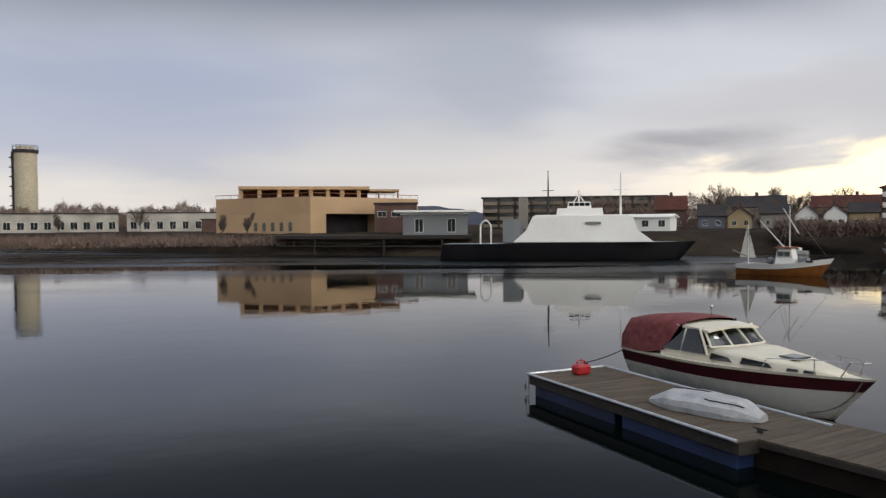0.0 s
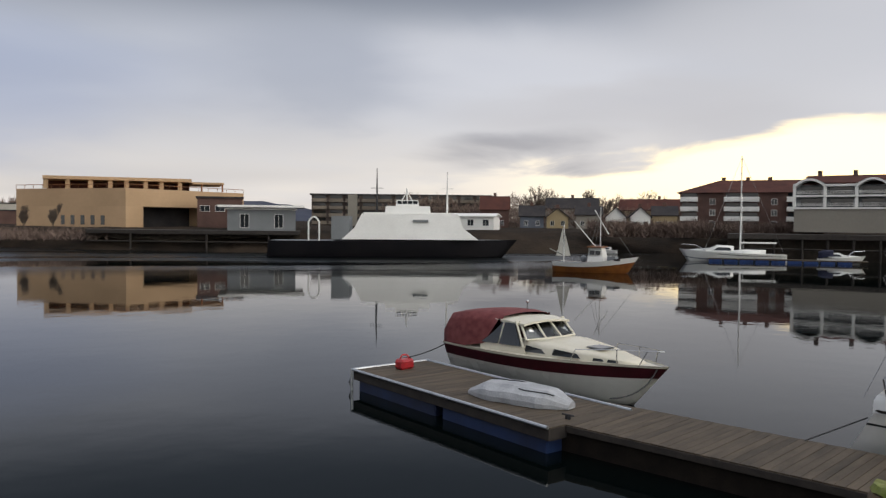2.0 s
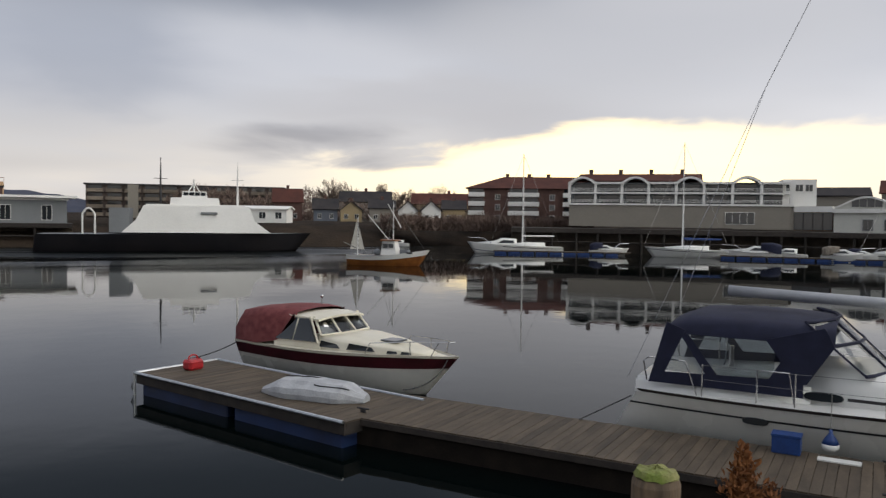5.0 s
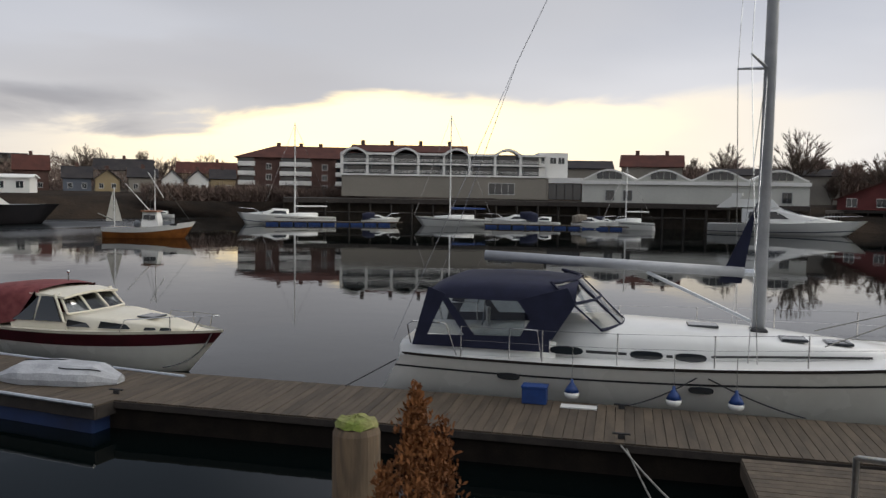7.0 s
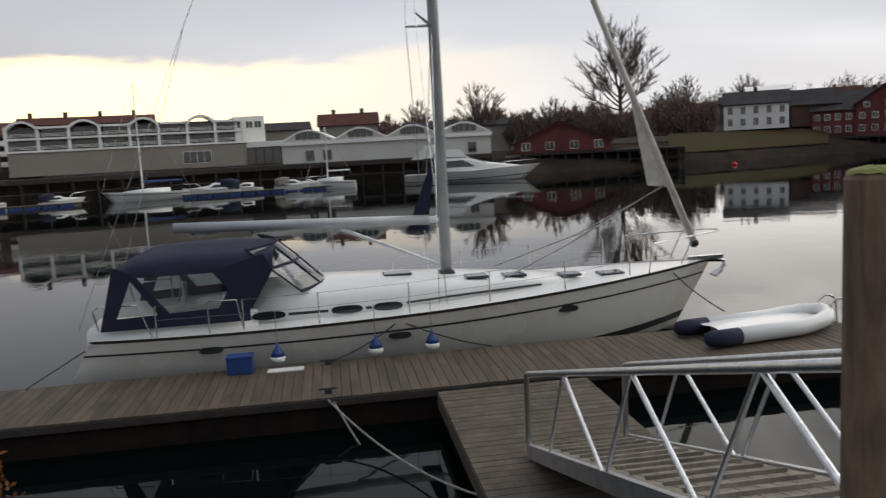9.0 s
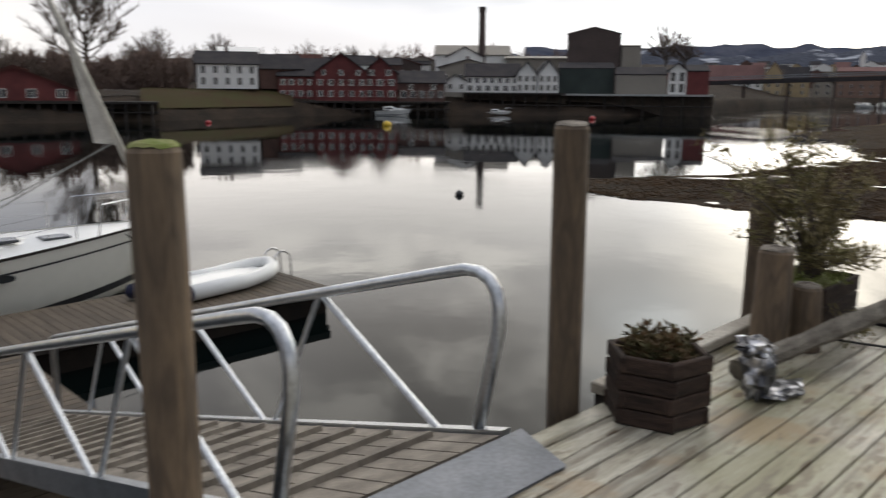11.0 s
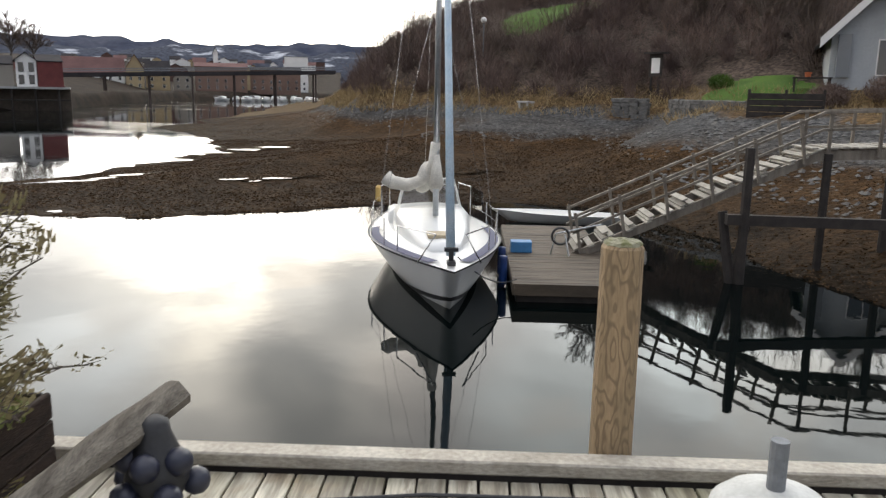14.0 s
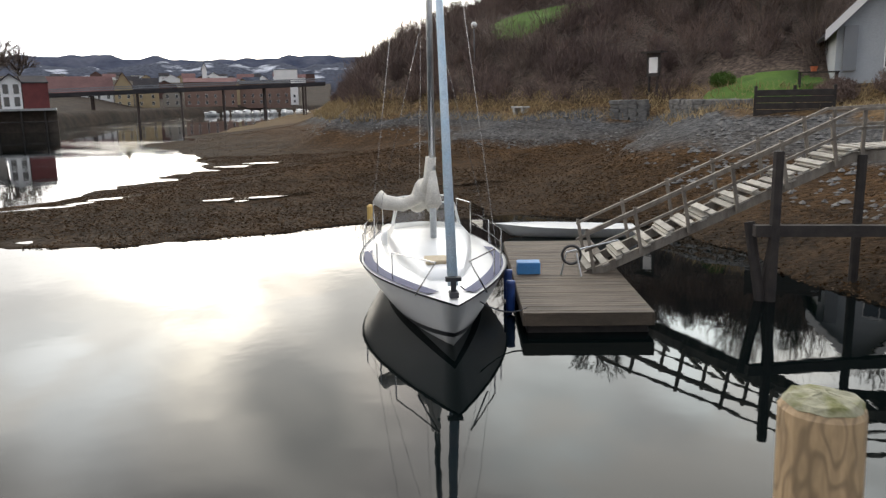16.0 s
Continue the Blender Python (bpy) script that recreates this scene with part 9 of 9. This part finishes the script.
P = np.concatenate([weed_points(230000, 8, 0.02, 1.9, (12, 55, -45, -12)), weed_points(22000, 9, 0.0, 2.0, (-2, 14, -34, -16)), weed_points(60000, 10, 0.02, 3.6, (40, 92, -75, -30))])
slivers("seaweed", P, 0.075, 0.030, 1.6, WEED, 9, "brown bladderwrack covering the tidal flat", "seaweed", 0.85)


def stones(name, P, r, material, label, seed):
    rng = np.random.RandomState(seed)
    base = np.array([(1, 0, 0), (-1, 0, 0), (0, 1, 0), (0, -1, 0), (0, 0, 1), (0, 0, -0.6)], float)
    tri = np.array([(0, 2, 4), (2, 1, 4), (1, 3, 4), (3, 0, 4), (2, 0, 5), (1, 2, 5), (3, 1, 5), (0, 3, 5)])
    n = len(P)
    R = r * rng.uniform(0.3, 1.4, (n, 1, 1)) ** 1.5
    V = P[:, None, :] + base[None] * R * rng.uniform(0.6, 1.3, (n, 6, 1)) * np.array([1, 1, 0.6])
    F = (tri[None] + np.arange(n)[:, None, None] * 6).reshape(-1, 3)
    return tagged(raw(name, V.reshape(-1, 3).tolist(), F.tolist(), material), label, "stones", kind="stuff")


STONE = mat("beach_stone", (0.17, 0.165, 0.155), (0.09, 0.085, 0.08), 0.9, scale=2, bump=0.2, spec=0.15)
stones("beach_stones", weed_points(9000, 12, 1.5, 3.3, (8, 60, -60, -20)), 0.11, STONE, "grey shingle stones along the upper beach", 3)
stones("beach_stones", weed_points(4500, 13, 0.9, 3.3, (-3, 13, -40, -18)), 0.11, STONE, "grey stones on the bank under the footbridge", 4)


def bank_points(n, seed, b0, b1, d0, d1, z0, z1):
    rng = np.random.RandomState(seed)
    b, d = np.radians(rng.uniform(b0, b1, n)), rng.uniform(d0, d1, n)
    z = z0 + (z1 - z0) * rng.uniform(0, 1, n) * (0.70 + 0.10 * np.sin(b * 57 + seed) + 0.08 * np.sin(b * 141 + 2) + 0.07 * np.sin(b * 333 + 1) + 0.05 * np.sin(b * 811))
    return np.stack([np.sin(b) * d, np.cos(b) * d, z], -1)


for args, lab in (((42000, 1, -40, -13, 255, 300, 4, 12.3), "brown leafless wood behind the white sheds"), ((30000, 2, 64, 84, 135, 150, 4, 10.5), "brown leafless wood on the slope across the water"),
                  ((9000, 3, 23, 33, 112, 118, 2.2, 4.0), "brown brushwood on the far bank"), ((30000, 4, 80, 113, 230, 290, 6, 19), "leafless trees on the town skyline"), ((7000, 5, 33, 38, 108, 112, 2.2, 3.6), "brown brushwood beside the quay"),
                  ((7000, 6, 17, 34, 165, 190, 3, 8.0), "leafless gardens behind the houses"), ((9000, 7, -30, -10.5, 116, 146, 1.2, 2.2), "low scrub along the far shore"), ((8000, 8, 57, 66, 135, 160, 5, 9.5), "bare shrubs behind the boat hall"), ((16000, 9, 8, 34, 190, 215, 4, 11.5), "leafless trees on the skyline behind the houses")):
    slivers("thicket", bank_points(*args), 1.3, 0.08, 0.7, TWIGRED, args[1] + 50, lab, "shrubs")


def green_patch(cx, cy, rx, ry, step, lift, label):
    X, Y = np.meshgrid(np.arange(cx - rx, cx + rx, step), np.arange(cy - ry, cy + ry, step))
    Z = land_height(X, Y) + lift
    ny, nx = X.shape
    i = np.arange(nx * ny).reshape(ny, nx)
    inside = ((X - cx) / rx) ** 2 + ((Y - cy) / ry) ** 2 + 0.25 * wobble(X, Y, 1.2, 5) < 0.9
    q = inside[:-1, :-1] & inside[1:, 1:] & inside[1:, :-1] & inside[:-1, 1:]
    F = np.stack([i[:-1, :-1], i[:-1, 1:], i[1:, 1:], i[1:, :-1]], -1)[q]
    return tagged(raw("lawn", np.stack([X, Y, Z], -1).reshape(-1, 3).tolist(), F.tolist(), GRASS, True), label, "lawn", kind="structure")


green_patch(34.5, -64, 4.2, 6.2, 0.4, 0.12, "green lawn on the hillside")
green_patch(13.0, -46.8, 3.6, 2.9, 0.3, 0.12, "green garden lawn behind the stone wall")
v, f = [], []
for i, b in enumerate(np.arange(81, 91.1, 0.5)):
    edge = float(np.interp(b, [q[0] for q in BANK], [q[1] for q in BANK]))
    for k, (d, z) in enumerate(((3.2, 1.55), (7, 2.75), (14, 3.9), (24, 4.3))):
        p = bearing(b) * (edge + d)
        v.append((p.x, p.y, z + 0.06))
for i in range(20):
    for k in range(3):
        f.append((i * 4 + k, i * 4 + k + 1, (i + 1) * 4 + k + 1, (i + 1) * 4 + k))
tagged(raw("lawn", v, f, mat("dull_grass", (0.050, 0.046, 0.020), (0.055, 0.036, 0.022), 0.95, scale=0.3, bump=0.3, spec=0.05), True), "dull winter grass slope before the villa", "lawn", kind="structure")

rng = np.random.RandomState(77)
for cx, cy, r, n, m_, lab, nm in ((9.5, -44.8, 1.0, 2600, TWIGRED, "brown leafless shrub before the cottage", "shrub"), (7.0, -45.4, 1.1, 2600, TWIGRED, "brown leafless shrub before the cottage", "shrub"), (15.4, -47.6, 0.7, 1500, GRASS, "small green evergreen shrub on the lawn", "shrub")):
    g = float(land_height(cx, cy))
    Q = rng.normal(size=(n, 3))
    Q = Q / np.linalg.norm(Q, axis=1)[:, None] * r * rng.uniform(0.2, 1, (n, 1)) ** 0.5
    Q = Q * np.array([1, 1, 0.6]) + np.array([cx, cy, g + r * 0.55])
    tagged(slivers(nm, Q, 0.2, 0.018, 0.8, m_, 60 + n, lab, "shrub"), lab, "shrub", kind="stuff")

# garden wall of stones
gw = tagged(new("retaining_wall"), "low grey coursed stone garden wall above the beach", "wall", kind="structure")
LINES = [[Vector((22.0, -48.5)), Vector((19.6, -48.2))], [Vector((17.6, -46.4)), Vector((15.6, -44.0)), Vector((12.6, -42.8))]]
rock_meshes = []
for k in range(5):
    bm = BM()
    bmesh.ops.create_cube(bm, size=1)
    bmesh.ops.bevel(bm, geom=bm.edges[:], offset=0.12, segments=1, affect="EDGES")
    for v in bm.verts:
        v.co += Vector((noise.noise(v.co * 3 + Vector((k * 7, 0, 0))), noise.noise(v.co * 3 + Vector((0, k * 5, 0))), noise.noise(v.co * 3 + Vector((0, 0, k * 9))))) * 0.14
    rock_meshes.append(mesh_of("stone", bm, STONE))
rng = random.Random(3)
for a, b in [ab for run in LINES for ab in zip(run, run[1:])]:
    n = int((b - a).length / 0.5)
    ang = math.degrees(math.atan2(b.y - a.y, b.x - a.x))
    for k in range(n):
        p = a.lerp(b, (k + 0.5) / n)
        z = 3.95
        while z > float(land_height(p.x, p.y)) - 0.3:
            ob = piece("stone", rng.choice(rock_meshes), gw, pose(p.x + rng.uniform(-0.05, 0.05), p.y, z - 0.12, 0, 0, ang + rng.uniform(-4, 4)))
            ob.scale = (0.56 * rng.uniform(0.9, 1.15), 0.4, 0.27 * rng.uniform(0.9, 1.1))
            z -= 0.23
# dark board fence before the garden
fen = thing("garden_fence", frame_on((11.75, -39.57, 0), (8.82, -40.16, 0), 3.0)[0], "low black-stained board fence before the garden", "fence")
FW = frame_on((11.75, -39.57, 0), (8.82, -40.16, 0))[1]
for k in range(5):
    bm = BM()
    box(bm, 0, FW, -0.02, 0.02, 0.0 + k * 0.27, 0.25 + k * 0.27, bevel=0.01)
    part("board", bm, DARKWOOD, fen)
for x in (0.0, FW / 2, FW):
    bm = BM()
    box(bm, x - 0.06, x + 0.06, 0.022, 0.14, -0.6, 1.5, bevel=0.01)
    part("post", bm, DARKWOOD, fen)

# cottage
house("cottage", (10.1, -47.6), (6.2, -48.6), 7, 4.3, 7.3, 2.2, mat("pale_grey_boards", (0.40, 0.42, 0.43), (0.33, 0.35, 0.36), 0.7, scale=0.5, bump=0.05), DARKROOF, "pale grey timber cottage porch with broad white gable boards", "cottage", True, overhang=0.5)
cot = house("cottage_wing", (6.1, -47.9), (0.5, -49.0), 8, 4.3, 7.2, 2.4, WHITEPAINT, DARKROOF, "white cottage wing with dark roof", "cottage", False, rows=((0.7, 3, 1.2, 1.3),))
m, W = frame_on((10.1, -47.6, 0), (6.2, -48.6, 0), 5.2)
gb = thing("porch_gable", m, "white barge boards and window of the cottage gable", "gable")
bm = BM()
for s in (-1, 1):
    x0, x1 = (W / 2, -0.55) if s < 0 else (W / 2, W + 0.55)
    pane(bm, [(x0, -0.56, 4.10), (x1, -0.56, 1.42), (x1, -0.56, 1.92), (x0, -0.56, 4.56)], 0.05)
part("barge_board", bm, WHITEPAINT, gb)
window(gb, W * 0.52, 0.1, 1.5, 1.75)
bm = BM()
box(bm, 0.3, 0.9, -0.3, 0.0, 0.0, 2.1)
part("pillar", bm, GREYPAINT, gb)
tb = thing("garden_table", pose(10.6, -46.4, float(land_height(10.6, -46.4)), 0, 0, 15), "dark garden table with orange pots", "table")
bm = BM()
box(bm, -0.9, 0.9, -0.4, 0.4, 0.68, 0.74)
part("top", bm, DARKWOOD, tb)
for x in (-0.8, 0.8):
    for y in (-0.32, 0.32):
        bm = BM()
        box(bm, x - 0.04, x + 0.04, y - 0.04, y + 0.04, 0, 0.68)
        part("leg", bm, DARKWOOD, tb)
pot = thing("flower_pot", pose(10.8, -46.4, float(land_height(10.6, -46.4)) + 0.74), "orange clay flower pot on the garden table", "pot")
bm = BM()
tube(bm, [(0, 0, 0), (0, 0, 0.25)], 0.12, 10, 0.17)
part("pot_body", bm, mat("terracotta", (0.45, 0.12, 0.04), (0.35, 0.09, 0.03), 0.8), pot)
sg = thing("information_sign", pose(20.35, -50.77, float(land_height(20.35, -50.77)), 0, 0, 160), "white notice board on a dark roofed post", "sign")
bm = BM()
zt = 6.65 - float(land_height(20.35, -50.77))
box(bm, -0.5, 0.5, -0.04, 0.04, zt - 1.35, zt)
part("board", bm, DARKWOOD, sg)
bm = BM()
box(bm, -0.30, 0.34, -0.055, -0.042, zt - 1.15, zt - 0.25)
part("notice", bm, WHITEPAINT, sg)
for x in (-0.3, 0.3):
    bm = BM()
    box(bm, x - 0.06, x + 0.06, -0.05, 0.05, -0.3, zt - 1.35)
    part("post", bm, DARKWOOD, sg)
bm = BM()
box(bm, -0.75, 0.75, -0.3, 0.3, zt, zt + 0.10)
part("cap", bm, DARKWOOD, sg)
bn = thing("bench", pose(28.0, -48.4, float(land_height(28.0, -48.4)), 0, 0, 150), "pale stone bench slab on the upper beach", "bench")
bm = BM()
box(bm, -0.75, 0.75, -0.25, 0.25, 0.32, 0.44, bevel=0.02)
part("slab", bm, CONCRETE, bn)
for x in (-0.5, 0.5):
    bm = BM()
    box(bm, x - 0.12, x + 0.12, -0.2, 0.2, -0.1, 0.32)
    part("foot", bm, CONCRETE, bn)
sl = thing("street_lamp", pose(36.1, -55.7, float(land_height(36.1, -55.7))), "thin lamp post with white globe on the hillside", "street lamp")
hz = 9.4 - float(land_height(36.1, -55.7))
bm = BM()
tube(bm, [(0, 0, -0.3), (0, 0, hz)], 0.05, 6)
part("pole", bm, GREYPAINT, sl)
bm = BM()
bmesh.ops.create_icosphere(bm, subdivisions=2, radius=0.24, matrix=Matrix.Translation((0, 0, hz + 0.2)))
part("globe", bm, WHITEPAINT, sl, smooth=True)

# ---- deck planks, one by one ----
bm = BM()
box(bm, -2.55, 2.55, -PITCH / 2 + 0.0055, PITCH / 2 - 0.0055, -0.045, 0, bevel=0.004)
PLANK = mesh_of("plank", bm, DECKWOOD)
rng = random.Random(9)
c = 2.13
while c > -5.2:
    joint = rng.choice((1.2, 1.8, 2.4))
    for x0, x1 in ((joint, 6.99), (-3.2, joint - 0.005)):
        ob = piece("plank", PLANK, deck, pose((x0 + x1) / 2, c, rng.uniform(-0.002, 0.002), rng.uniform(-0.5, 0.5), 0, rng.uniform(-0.05, 0.05)))
        ob.scale = ((x1 - x0) / 5.1, 1, 1)
    c -= PITCH
